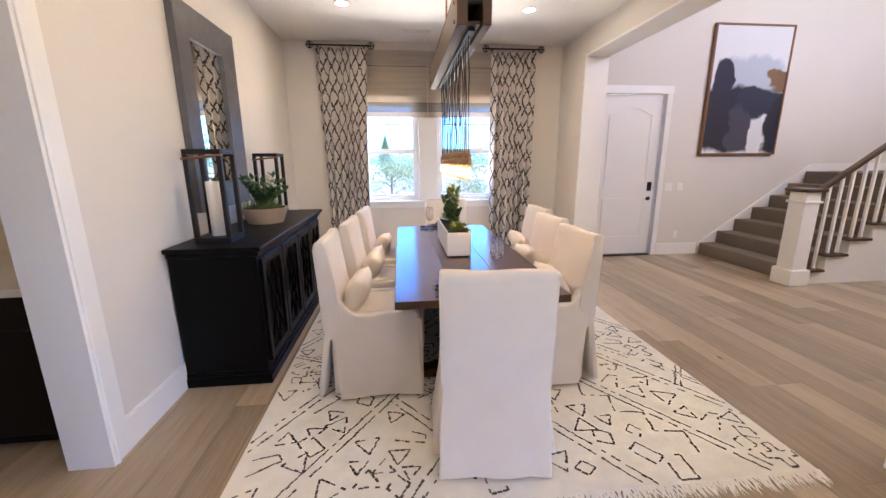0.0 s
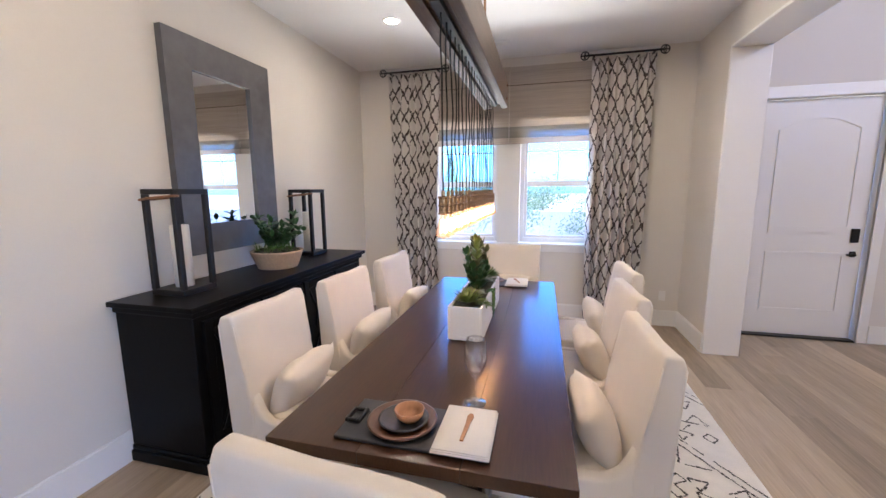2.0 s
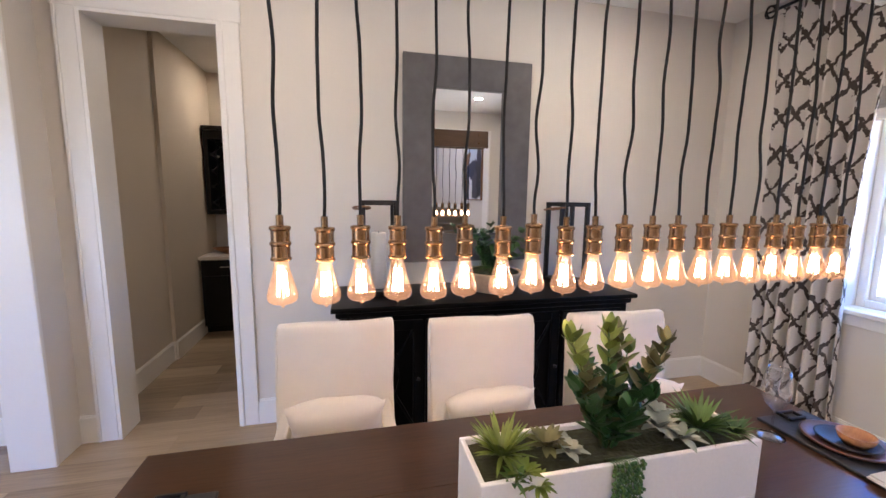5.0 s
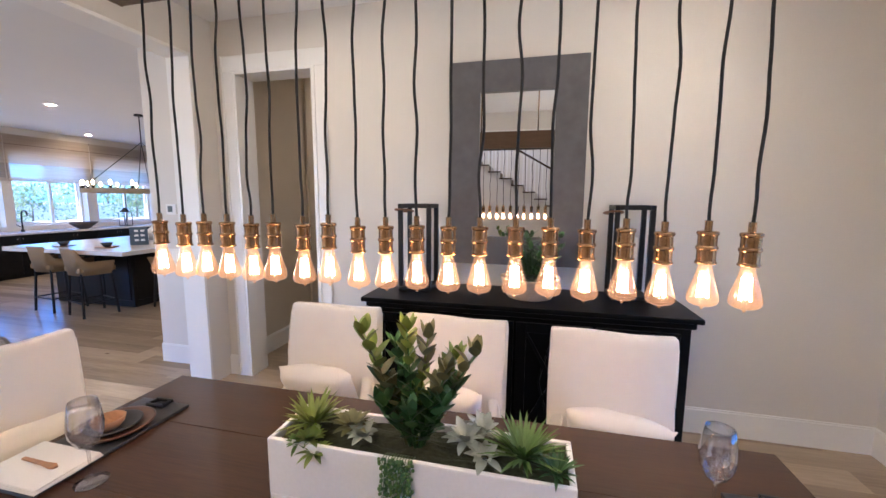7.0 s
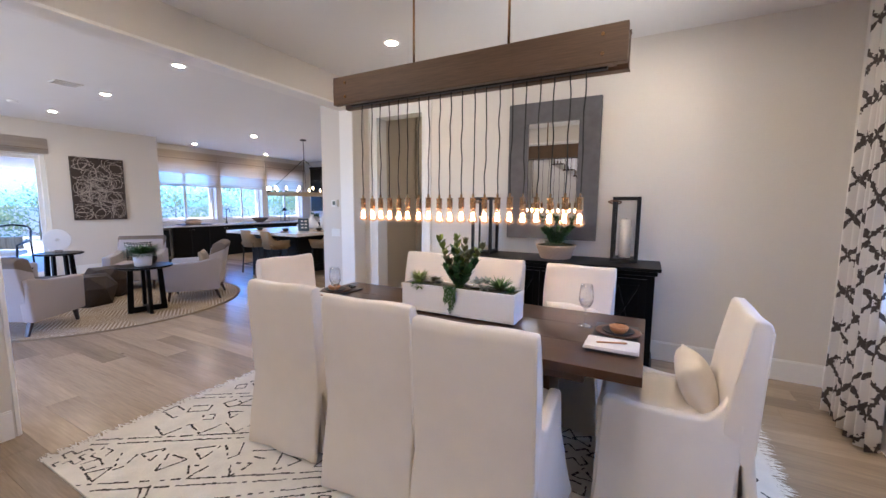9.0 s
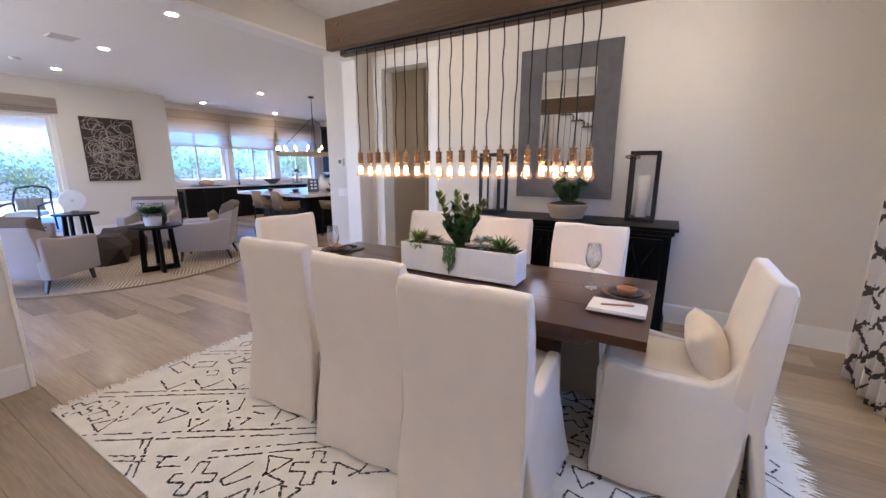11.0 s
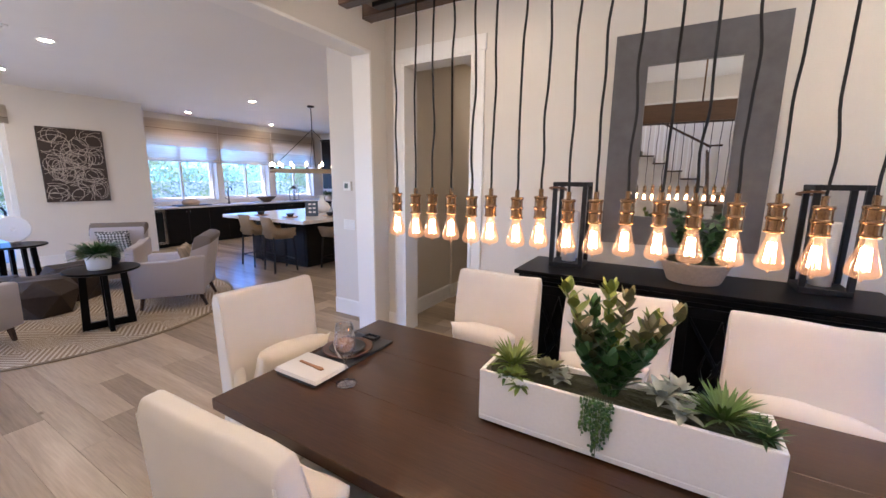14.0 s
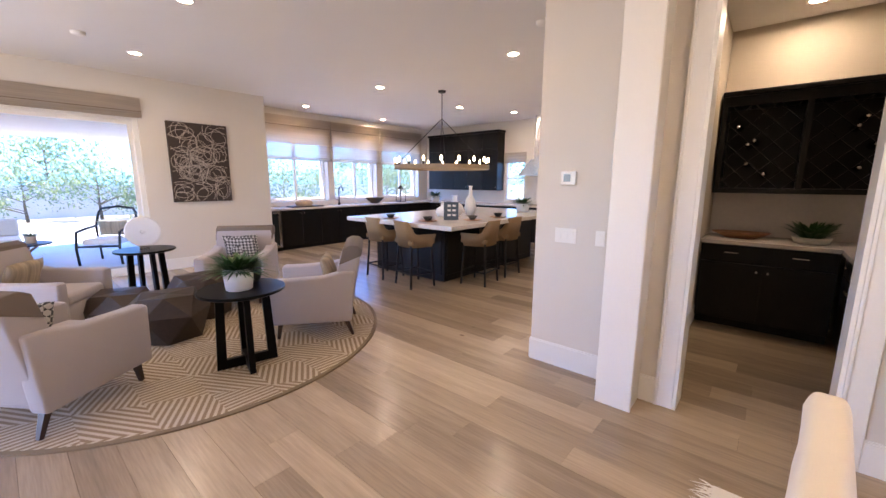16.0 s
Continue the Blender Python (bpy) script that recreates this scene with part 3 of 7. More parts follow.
box(6.9, F0 - 0.12, 1.31, 7.14, F0 + 0.12, 1.5, 0.01, 1, bm=bm)
post = part("newel_post", bm, M_TRIM, upper_rail)
part("newel_cap", box(6.89, F0 - 0.13, 2.42, 7.15, F0 + 0.13, 2.46, 0.012, 2), M_TABLE, post, "dark wood cap")
part("handrail", prism([(F0 - 0.09, 2.38), (F0 - 3.2, 2.38 + 3.11 * 0.584), (F0 - 3.2, 2.44 + 3.11 * 0.584), (F0 - 0.09, 2.44)], "x", 6.98, 7.05, 0.012, 2), M_TABLE, upper_rail, "dark wood handrail")
for k in range(10):
    for j in range(3):
        y = F0 - 0.12 - FR * k - 0.1 * j
        if y > F0 - 3.15:
            part("baluster", box(7.0, y - 0.015, 1.31 + 0.187 * (k + 1), 7.03, y + 0.015, 2.39 + (F0 - 0.09 - y) * 0.584, 0.002, 1), M_TRIM, upper_rail)


# ---- dining room ----
table = thing("dining_table", "long espresso-stained wooden dining table", "table")
TX0, TX1, TY0, TY1, TZ = 0.367, 1.363, 2.207, 4.67, 0.77
for k in range(3):
    a = TX0 + (TX1 - TX0) * k / 3
    part("top_board", box(a + (0.0005 if k else 0), TY0, TZ - 0.045, a + (TX1 - TX0) / 3 - 0.0005, TY1, TZ, 0.0016, 1), M_TABLE, table)
part("apron", box(TX0 + 0.09, TY0 + 0.25, TZ - 0.12, TX1 - 0.09, TY1 - 0.25, TZ - 0.045, 0.004, 1), M_TABLE, table)
for y in (2.75, 4.13):
    bm = box(0.72, y - 0.07, 0.09, 1.01, y + 0.07, TZ - 0.12, 0.008, 2)
    part("pedestal", bm, M_TABLE, table)
    part("foot", prism([(0.5, 0.013), (1.23, 0.013), (1.23, 0.05), (1.05, 0.1), (0.68, 0.1), (0.5, 0.05)], "y", y - 0.06, y + 0.06, 0.006, 2), M_TABLE, table)
part("stretcher", box(0.83, 2.8, 0.16, 0.9, 4.08, 0.3, 0.006, 2), M_TABLE, table)


def dining_chair():
    c = thing("dining_chair", "white linen slipcovered dining chair with low wings and long skirt", "chair", group="chairs round the table")
    W = 0.259
    # back, a padded slab that leans outward a little, with corded seams down its rear edges
    rear = [(-0.325, 0.012), (-0.325, 0.3), (-0.332, 0.6), (-0.35, 0.998)]
    bm = prism(rear + [(-0.338, 1.03), (-0.284, 1.03), (-0.272, 0.998), (-0.232, 0.75), (-0.19, 0.43), (-0.28, 0.4), (-0.29, 0.012)], "x", -W, W, 0.012, 3)
    for x in (-0.17, -0.085, 0, 0.085, 0.17):
        bmesh.ops.bisect_plane(bm, geom=bm.verts[:] + bm.edges[:] + bm.faces[:], plane_co=(x, 0, 0), plane_no=(1, 0, 0))
    for z in (0.1, 0.2, 0.34, 0.45):
        bmesh.ops.bisect_plane(bm, geom=bm.verts[:] + bm.edges[:] + bm.faces[:], plane_co=(0, 0, z), plane_no=(0, 0, 1))
    for sx in (-1, 1):
        tube([(sx * (W - 0.003), y + 0.003, z) for y, z in ((-0.329, 0.46), (-0.332, 0.6), (-0.34, 0.8), (-0.35, 0.99))], 0.0035, 6, bm=bm)
        tube([(sx * (W - 0.003), y - 0.003, z) for y, z in ((-0.232, 0.75), (-0.252, 0.87), (-0.272, 0.99))], 0.003, 6, bm=bm)
    for v in bm.verts:
        if v.co.z < 0.45:
            q = (0.45 - v.co.z) / 0.44
            v.co.x *= 1 + 0.05 * q
            if v.co.y < -0.27:
                v.co.y -= 0.06 * q + 0.011 * q * math.sin(v.co.x * 21 + 0.7)
    ruffle(bm, 0.009, 5, 3)
    part("backrest", bm, M_LINEN, c, smooth=True)
    # wings
    prof = [(-0.232, 0.02), (0.29, 0.02), (0.275, 0.36), (0.27, 0.54), (0.258, 0.57), (0.225, 0.579), (0.05, 0.565), (-0.06, 0.562), (-0.13, 0.565), (-0.175, 0.59), (-0.205, 0.635), (-0.235, 0.7), (-0.285, 0.71), (-0.29, 0.5), (-0.285, 0.4), (-0.275, 0.36)]
    for s in (-1, 1):
        bm = prism(prof, "x", s * (W + 0.003), s * (W - 0.055), 0.014, 3)
        ruffle(bm, 0.01, 7, 5 + s, 2)
        for v in bm.verts:
            # the upper edge sinks into the side of the back
            if v.co.z > 0.57 and v.co.y < -0.08:
                v.co.x -= s * 0.02 * min(1.0, (v.co.z - 0.57) / 0.1)
            if v.co.z < 0.4:
                q = (0.4 - v.co.z) / 0.4
                v.co.x += s * (0.058 * q + 0.016 * q * math.sin(v.co.y * 26 + s))
        part("side_wing", bm, M_LINEN, c, smooth=True)
    bm = box(-W + 0.05, -0.2, 0.43, W - 0.05, 0.286, 0.562, 0.03, 3)
    ruffle(bm, 0.008, 6, 2, 1)
    part("seat_cushion", bm, M_LINEN, c, smooth=True)
    bm = prism([(-W - 0.03, 0.02), (W + 0.03, 0.02), (W - 0.01, 0.52), (-W + 0.01, 0.52)], "y", 0.262, 0.296, 0.008, 2)
    ruffle(bm, 0.012, 6, 4, 2)
    part("front_skirt", bm, M_LINEN, c, smooth=True)
    for x in (-W + 0.075, W - 0.075):
        for y in (-0.25, 0.22):
            part("leg", box(x - 0.02, y - 0.02, 0.012, x + 0.02, y + 0.02, 0.43, 0.003, 1), M_BLACK, c, "dark wood leg")
    # gathered folds that flare at the rear corners
    for s in (-1, 1):
        bm = prism([(s * (W - 0.06), 0.42), (s * (W - 0.03), 0.42), (s * (W - 0.028), 0.25), (s * (W - 0.02), 0.012), (s * (W - 0.06), 0.012)], "y", -0.285, -0.215, 0.006, 2)
        ruffle(bm, 0.006, 9, 8 + s, 1)
        part("corner_pleat", bm, M_LINEN, c, smooth=True)
    return c


chair = dining_chair()
chair.matrix_basis = pose(0.845, 2.1, 0)
# where each back's top edge stands, and the way the chair is turned
tops = [(0.836, 1.818, -6, 0.31), (-0.045, 2.79, -90, 0.28), (0.012, 3.475, -93, 0.28), (0.06, 4.193, -93.5, 0.28), (1.672, 2.78, 93, 0.33), (1.742, 3.47, 93.5, 0.33), (1.85, 4.078, 92.5, 0.33), (0.975, 5.085, 180, 0.31)]
seats = [pose(x - d * math.sin(radians(a)), y + d * math.cos(radians(a)), 0.013, 0, 0, a) for x, y, a, d in tops]
chair.matrix_basis = seats[0]
chairs = [chair] + [copy_thing(chair, m) for m in seats[1:]]
pm = None
for k, c in enumerate(chairs):
    m = c.matrix_basis @ pose(0.01 * (k % 3 - 1), -0.125, 0.645, -24, 4 * ((k * 7) % 3 - 1), 0)
    if pm is None:
        p = part("lumbar_pillow", pillow_mesh(0.41, 0.25, 0.165, 2), M_PILLOW, None, smooth=True)
        tagged(p, "plump cream linen lumbar pillow resting on a dining chair", "pillow", "pillows on the dining chairs")
        p.matrix_basis = m
        pm = p
    else:
        copy_thing(pm, m)

# area rug
rug = thing("area_rug", "ivory wool rug with charcoal tribal line motifs and fringed ends", "rug")
RX0, RX1, RY0, RY1 = -0.45, 2.43, 1.64, 5.34
bm = bmesh.new()
nx, ny = 40, 52
gv = [[bm.verts.new((RX0 + (RX1 - RX0) * i / nx, RY0 + (RY1 - RY0) * j / ny, 0.012 + 0.001 * math.sin(i * 1.7) * math.cos(j * 2.1))) for j in range(ny + 1)] for i in range(nx + 1)]
for i in range(nx):
    for j in range(ny):
        bm.faces.new((gv[i][j], gv[i + 1][j], gv[i + 1][j + 1], gv[i][j + 1]))
edge = [e for e in bm.edges if e.is_boundary]
ret = bmesh.ops.extrude_edge_only(bm, edges=edge)
for v in ret["geom"]:
    if isinstance(v, bmesh.types.BMVert):
        v.co.z = 0.0
part("woven_field", bm, M_RUG, rug)
rng = random.Random(4)
bm = bmesh.new()


def dash(ax, ay, bx, by, w=0.012):
    """A broken woven line of little tufts."""
    L = math.hypot(bx - ax, by - ay)
    n = max(1, int(L / 0.026))
    dx, dy = (bx - ax) / L, (by - ay) / L
    for k in range(n):
        if rng.random() < 0.15:
            continue
        s, e = L * k / n, L * (k + 0.9) / n
        o = rng.uniform(-0.003, 0.003)
        ww = w * rng.uniform(0.5, 1.25) / 2
        if not (RX0 < ax + dx * s < RX1 and RX0 < ax + dx * e < RX1 and RY0 < ay + dy * s < RY1 and RY0 < ay + dy * e < RY1):
            continue
        quad = []
        for q, sd in ((s, -1), (e, -1), (e, 1), (s, 1)):
            quad.append(bm.verts.new((ax + dx * q - dy * (o + sd * ww), ay + dy * q + dx * (o + sd * ww), 0.0145)))
        bm.faces.new(quad)


def strokes(points, close=False):
    pts = points + ([points[0]] if close else [])
    for (a, b), (c, d) in zip(pts, pts[1:]):
        dash(a, b, c, d)


# double bands that run as tall chevrons over the rug
CXR, SL = 0.99, 1.5


def band(ax, ay, bx, by, gap=0.05):
    L = math.hypot(bx - ax, by - ay)
    ox, oy = -(by - ay) / L * gap / 2, (bx - ax) / L * gap / 2
    dash(ax + ox, ay + oy, bx + ox, by + oy)
    dash(ax - ox, ay - oy, bx - ox, by - oy)


taken = []
for apex in (2.5, 3.5, 4.25, 5.4, 6.4, 7.3):
    for sd in (-1, 1):
        band(CXR, apex, CXR + sd * 1.6, apex - 1.6 * SL)
        for i in range(40):
            taken.append((CXR + sd * 0.04 * i, apex - 0.04 * i * SL, 0.06))
for bx, by in ((0.33, 2.46), (0.2, 4.1), (1.75, 3.3), (1.2, 4.9)):
    band(bx, by, bx + 0.4, by - 0.5)
    taken += [(bx + 0.04 * i, by - 0.05 * i, 0.05) for i in range(11)]
# chains of small triangles beside two of the bands
for apex, sd, n in ((3.32, 1, 15), (4.05, -1, 18), (5.2, 1, 18), (5.2, -1, 14)):
    px = [(CXR + sd * (0.12 + 0.062 * i) + (0.05 if i % 2 else -0.05), apex - (0.12 + 0.062 * i) * SL + (0.033 if i % 2 else -0.033)) for i in range(n)]
    strokes(px)
    taken += [(a, b, 0.08) for a, b in px]
for k in range(4000):
    x, y, r = rng.uniform(RX0 + 0.08, RX1 - 0.08), rng.uniform(RY0 + 0.08, RY1 - 0.08), rng.uniform(0.05, 0.08)
    kind = rng.choice((0, 0, 0, 1, 2, 3, 4, 5))
    reach = r * (1.0, 2.0, 1.5, 1.0, 1.2, 1.6)[kind]
    if any((x - u) ** 2 + (y - v) ** 2 < (0.82 * (reach + w)) ** 2 for u, v, w in taken):
        continue
    taken.append((x, y, reach))
    a = rng.choice((0.98, -0.98, 0.0, 0.6, 1.57)) + rng.uniform(-0.15, 0.15)
    def at(u, v, x=x, y=y, r=r, a=a):
        return (x + r * (u * math.cos(a) - v * math.sin(a)), y + r * (u * math.sin(a) + v * math.cos(a)))
    if kind == 0:
        strokes([at(-1, -0.7), at(1, -0.7), at(0, 1)], True)
    elif kind == 1:
        # outlined saltire
        for p, q in ((1, 1), (-1, 1)):
            g0, g1 = at(-2 * p, -1.3 * q), at(2 * p, 1.3 * q)
            band(g0[0], g0[1], g1[0], g1[1], 0.035)
    elif kind == 2:
        # outlined cross
        strokes([at(u, v) for u, v in ((-0.4, -1.5), (0.4, -1.5), (0.4, -0.4), (1.5, -0.4), (1.5, 0.4), (0.4, 0.4), (0.4, 1.5), (-0.4, 1.5), (-0.4, 0.4), (-1.5, 0.4), (-1.5, -0.4), (-0.4, -0.4))], True)
    elif kind == 3:
        strokes([at(-1, 0), at(0, -0.8), at(1, 0), at(0, 0.8)], True)
    elif kind == 4:
        strokes([at(-1, -0.6), at(1, -0.6), at(1, 0.6), at(-1, 0.6)], True)
    else:
        strokes([at(-1.5, -0.6), at(1.2, -0.8), at(1.2, 0.1), at(-0.6, 0.8)])
part("line_pattern", bm, M_RUGLINE, rug, "charcoal woven line motifs")
for y0, s in ((RY0, -1), (RY1, 1)):
    bm = bmesh.new()
    x = RX0
    while x < RX1:
        l, d = rng.uniform(0.055, 0.105), rng.uniform(-0.03, 0.03)
        w = rng.uniform(0.008, 0.014)
        q = [bm.verts.new(p) for p in ((x, y0, 0.011), (x + w, y0, 0.011), (x + w * 0.7 + d, y0 + s * l * 0.6, 0.006), (x + d, y0 + s * l * 0.6, 0.006), (x + d * 1.4 + w * 0.4, y0 + s * l, 0.003))]
        bm.faces.new(q[:4])
        bm.faces.new((q[3], q[2], q[4]))
        x += rng.uniform(0.004, 0.008)
    part("fringe", bm, M_RUG, rug, "loose ivory fringe")

# sideboard
sb = thing("sideboard", "black wooden sideboard with fretwork doors and a moulded top", "sideboard")
SX0, SX1, SY0, SY1, SZ = WX + 0.012, -0.54, 2.785, 4.725, 0.982
part("body", box(SX0, SY0, 0.1, SX1, SY1, SZ - 0.07, 0.004, 1), M_BLACK, sb)
bm = box(SX0, SY0 - 0.045, SZ - 0.03, SX1 + 0.05, SY1 + 0.045, SZ, 0.006, 2)
part("top", bm, M_BLACK, sb)
bm = box(SX0, SY0 - 0.02, SZ - 0.07, SX1 + 0.025, SY1 + 0.02, SZ - 0.03, 0.012, 2)
part("cornice", bm, M_BLACK, sb)
bm = box(SX0, SY0 - 0.02, 0.0, SX1 + 0.025, SY1 + 0.02, 0.07, 0.006, 1)
box(SX0, SY0 - 0.01, 0.07, SX1 + 0.012, SY1 + 0.01, 0.1, 0.008, 2, bm=bm)
part("plinth", bm, M_BLACK, sb)
for k in range(4):
    a, b = SY0 + 0.05 + k * 0.462, SY0 + 0.05 + k * 0.462 + 0.445
    z0, z1 = 0.14, SZ - 0.1
    bm = bmesh.new()
    for q in ((a, z0, a + 0.06, z1), (b - 0.06, z0, b, z1), (a + 0.06, z0, b - 0.06, z0 + 0.06), (a + 0.06, z1 - 0.06, b - 0.06, z1)):
        box(SX1 - 0.005, q[0], q[1], SX1 + 0.022, q[2], q[3], 0.003, 1, bm=bm)
    d = part("door", bm, M_BLACK, sb)
    bm = bmesh.new()
    cy, cz, hw, hh = (a + b) / 2, (z0 + z1) / 2, (b - a) / 2 - 0.06, (z1 - z0) / 2 - 0.06
    for sy in (-1, 1):
        tube([(SX1 + 0.01, cy - sy * hw, cz - hh), (SX1 + 0.01, cy + sy * hw, cz + hh)], 0.009, 6, bm)
        tube([(SX1 + 0.01, cy - sy * hw, cz - hh), (SX1 + 0.01, cy + sy * hw * 0.1, cz), (SX1 + 0.01, cy - sy * hw, cz + hh)], 0.008, 6, bm)
    tube([(SX1 + 0.01, cy, cz - hh), (SX1 + 0.01, cy - hw * 0.5, cz), (SX1 + 0.01, cy, cz + hh), (SX1 + 0.01, cy + hw * 0.5, cz), (SX1 + 0.01, cy, cz - hh)], 0.008, 6, bm)
    part("fretwork", bm, M_BLACK, d)
    part("knob", lathe([(0, 0.03), (0.009, 0.028), (0.012, 0.02), (0.006, 0.008), (0.006, 0)], 12), M_IRON, d, m=pose(SX1 + 0.02, b - 0.03 if k % 2 == 0 else a + 0.03, cz, 0, 90, 0), smooth=True)

# looking glass
mirror = thing("wall_mirror", "tall wall mirror in a wide grey metal frame", "mirror")
MY0, MY1, MZ0, MZ1, MX = 3.225, 4.175, 1.15, 2.6, WX + 0.002
bm = bmesh.new()
outer = [(MY0, MZ0), (MY1, MZ0), (MY1, MZ1), (MY0, MZ1)]
inner = [(3.435, 1.355), (3.965, 1.355), (3.965, 2.39), (3.435, 2.39)]
rows = [[bm.verts.new((x, y, z)) for y, z in src] for src, x in ((outer, MX), (outer, MX + 0.05), (inner, MX + 0.035), (inner, MX + 0.01))]
for a, b in zip(rows, rows[1:]):
    for i in range(4):
        bm.faces.new((a[i], a[(i + 1) % 4], b[(i + 1) % 4], b[i]))
bmesh.ops.recalc_face_normals(bm, faces=bm.faces[:])
part("frame", bm, M_ZINC, mirror)
part("glass", box(MX + 0.004, 3.43, 1.35, MX + 0.014, 3.97, 2.395), M_MIRROR, mirror, "silvered mirror glass")

# beam lamp with twenty bulbs
BX, BY0, BY1, BZ0, BZ1 = 0.85, 2.53, 4.51, 2.237, 2.433
lamp = thing("linear_chandelier", "reclaimed timber beam chandelier with a row of filament bulbs", "chandelier")
for s in (-1, 1):
    bm = box(BX + s * 0.045, BY0, BZ0, BX + s * 0.095, BY1, BZ1, 0.004, 1)
    ruffle(bm, 0.003, 5, 1 + s, 2)
    part("side_plank", bm, M_BEAM, lamp)
part("top_plank", box(BX - 0.045, BY0 + 0.03, BZ1 - 0.06, BX + 0.045, BY1 - 0.03, BZ1 - 0.02, 0.003, 1), M_BEAM, lamp)
part("cord_channel", box(BX - 0.02, BY0 + 0.1, BZ0 + 0.0, BX + 0.02, BY1 - 0.1, BZ0 + 0.022, 0.002, 1), M_IRON, lamp, "black metal cord channel")
part("lower_rail", box(BX - 0.044, BY0 + 0.06, BZ0 + 0.022, BX + 0.044, BY1 - 0.06, BZ0 + 0.04, 0.002, 1), M_BEAM, lamp)
for y in (BY0 + 0.12, BY1 - 0.12):
    for z in (BZ0 + 0.05, BZ1 - 0.05):
        part("bolt", tube([(BX - 0.104, y, z), (BX + 0.104, y, z)], 0.009, 10), M_BRASS, lamp, "brass bolt")
    part("cross_rod", tube([(BX - 0.05, y - 0.08, BZ1 - 0.07), (BX + 0.05, y - 0.08, BZ1 - 0.07)], 0.012, 8), M_IRON, lamp)
for y in (3.18, 3.85):
    part("hanging_rod", tube([(BX, y, BZ1 - 0.03), (BX, y, CZ - 0.01)], 0.008, 10), M_BRASS, lamp, smooth=True)
part("canopy", box(BX - 0.06, 3.05, CZ - 0.025, BX + 0.06, 3.98, CZ, 0.006, 2), M_IRON, lamp)
glass_prof = [(0.0125, 1.488), (0.0135, 1.478), (0.016, 1.466), (0.0195, 1.452), (0.0235, 1.438), (0.0272, 1.426), (0.03, 1.416), (0.0315, 1.408), (0.0308, 1.4), (0.0275, 1.3945), (0.022, 1.391), (0.014, 1.3885), (0.006, 1.3873), (0.004, 1.385), (0.0022, 1.38), (0, 1.379)]
sock_prof = [(0.0075, 1.578), (0.0075, 1.577), (0.0075, 1.557), (0.0075, 1.556), (0.016, 1.5555), (0.0205, 1.5545), (0.0215, 1.552), (0.0215, 1.549), (0.0205, 1.5465), (0.0188, 1.546), (0.0188, 1.545), (0.0188, 1.524), (0.0188, 1.523), (0.0205, 1.5225), (0.0215, 1.52), (0.0215, 1.517), (0.0205, 1.5145), (0.0188, 1.514), (0.0188, 1.513), (0.0188, 1.49), (0.0188, 1.489), (0.0205, 1.4885), (0.0215, 1.4865), (0.021, 1.4835), (0.019, 1.4825), (0.012, 1.482), (0, 1.4815)]
fil = bmesh.new()
for k in range(9):
    a, b = 2 * math.pi * k / 9, 2 * math.pi * (k + 1) / 9
    tube([(0.0085 * math.cos(a), 0.0085 * math.sin(a), 1.458), (0.0115 * math.cos((a + b) / 2), 0.0115 * math.sin((a + b) / 2), 1.408), (0.0085 * math.cos(b), 0.0085 * math.sin(b), 1.458)], 0.0011, 5, fil)
def mesh_of(name, bm, material):
    me = bpy.data.meshes.new(name)
    for f in bm.faces:
        f.smooth = True
    bm.to_mesh(me)
    bm.free()
    me.materials.append(material)
    return me
me_b, me_s, me_f = mesh_of("bulb", lathe(glass_prof, 28), M_BULB), mesh_of("socket", lathe(sock_prof, 28), M_BRASS), mesh_of("filament", fil, M_FILAMENT)
BULB_Y = (2.725, 2.814, 2.889, 2.97, 3.053, 3.126, 3.22, 3.299, 3.386, 3.466, 3.552, 3.636, 3.716, 3.804, 3.885, 3.968, 4.052, 4.132, 4.218, 4.301)
rng = random.Random(11)
for k in range(20):
    y = BULB_Y[k]
    s = new("socket", me_s)
    s.parent = lamp
    s.location = (BX + 0.005, y, rng.uniform(-0.004, 0.004))
    if k == 0:
        s["label"] = "aged brass lamp socket"
    b = new("bulb", me_b)
    b.parent = s
    f = new("filament", me_f)
    f.parent = s
    b.visible_shadow = False
    # each cord keeps a few soft kinks from its packing
    kinks = [(rng.uniform(-0.005, 0.005), rng.uniform(-0.006, 0.006)) for q in range(7)]
    pts = []
    for q in range(25):
        u = q / 24 * 6
        a, w = min(5, int(u)), u - min(5, int(u))
        w = w * w * (3 - 2 * w)
        hold = min(1.0, q / 3, (24 - q) / 3)
        pts.append((BX + 0.005 * (1 - q / 24) + hold * (kinks[a][0] * (1 - w) + kinks[a + 1][0] * w), y + hold * (kinks[a][1] * (1 - w) + kinks[a + 1][1] * w), 1.57 + (BZ0 + 0.01 - 1.57) * q / 24))
    part("cord", tube(pts, 0.0037, 6), M_CORD, lamp, smooth=True)

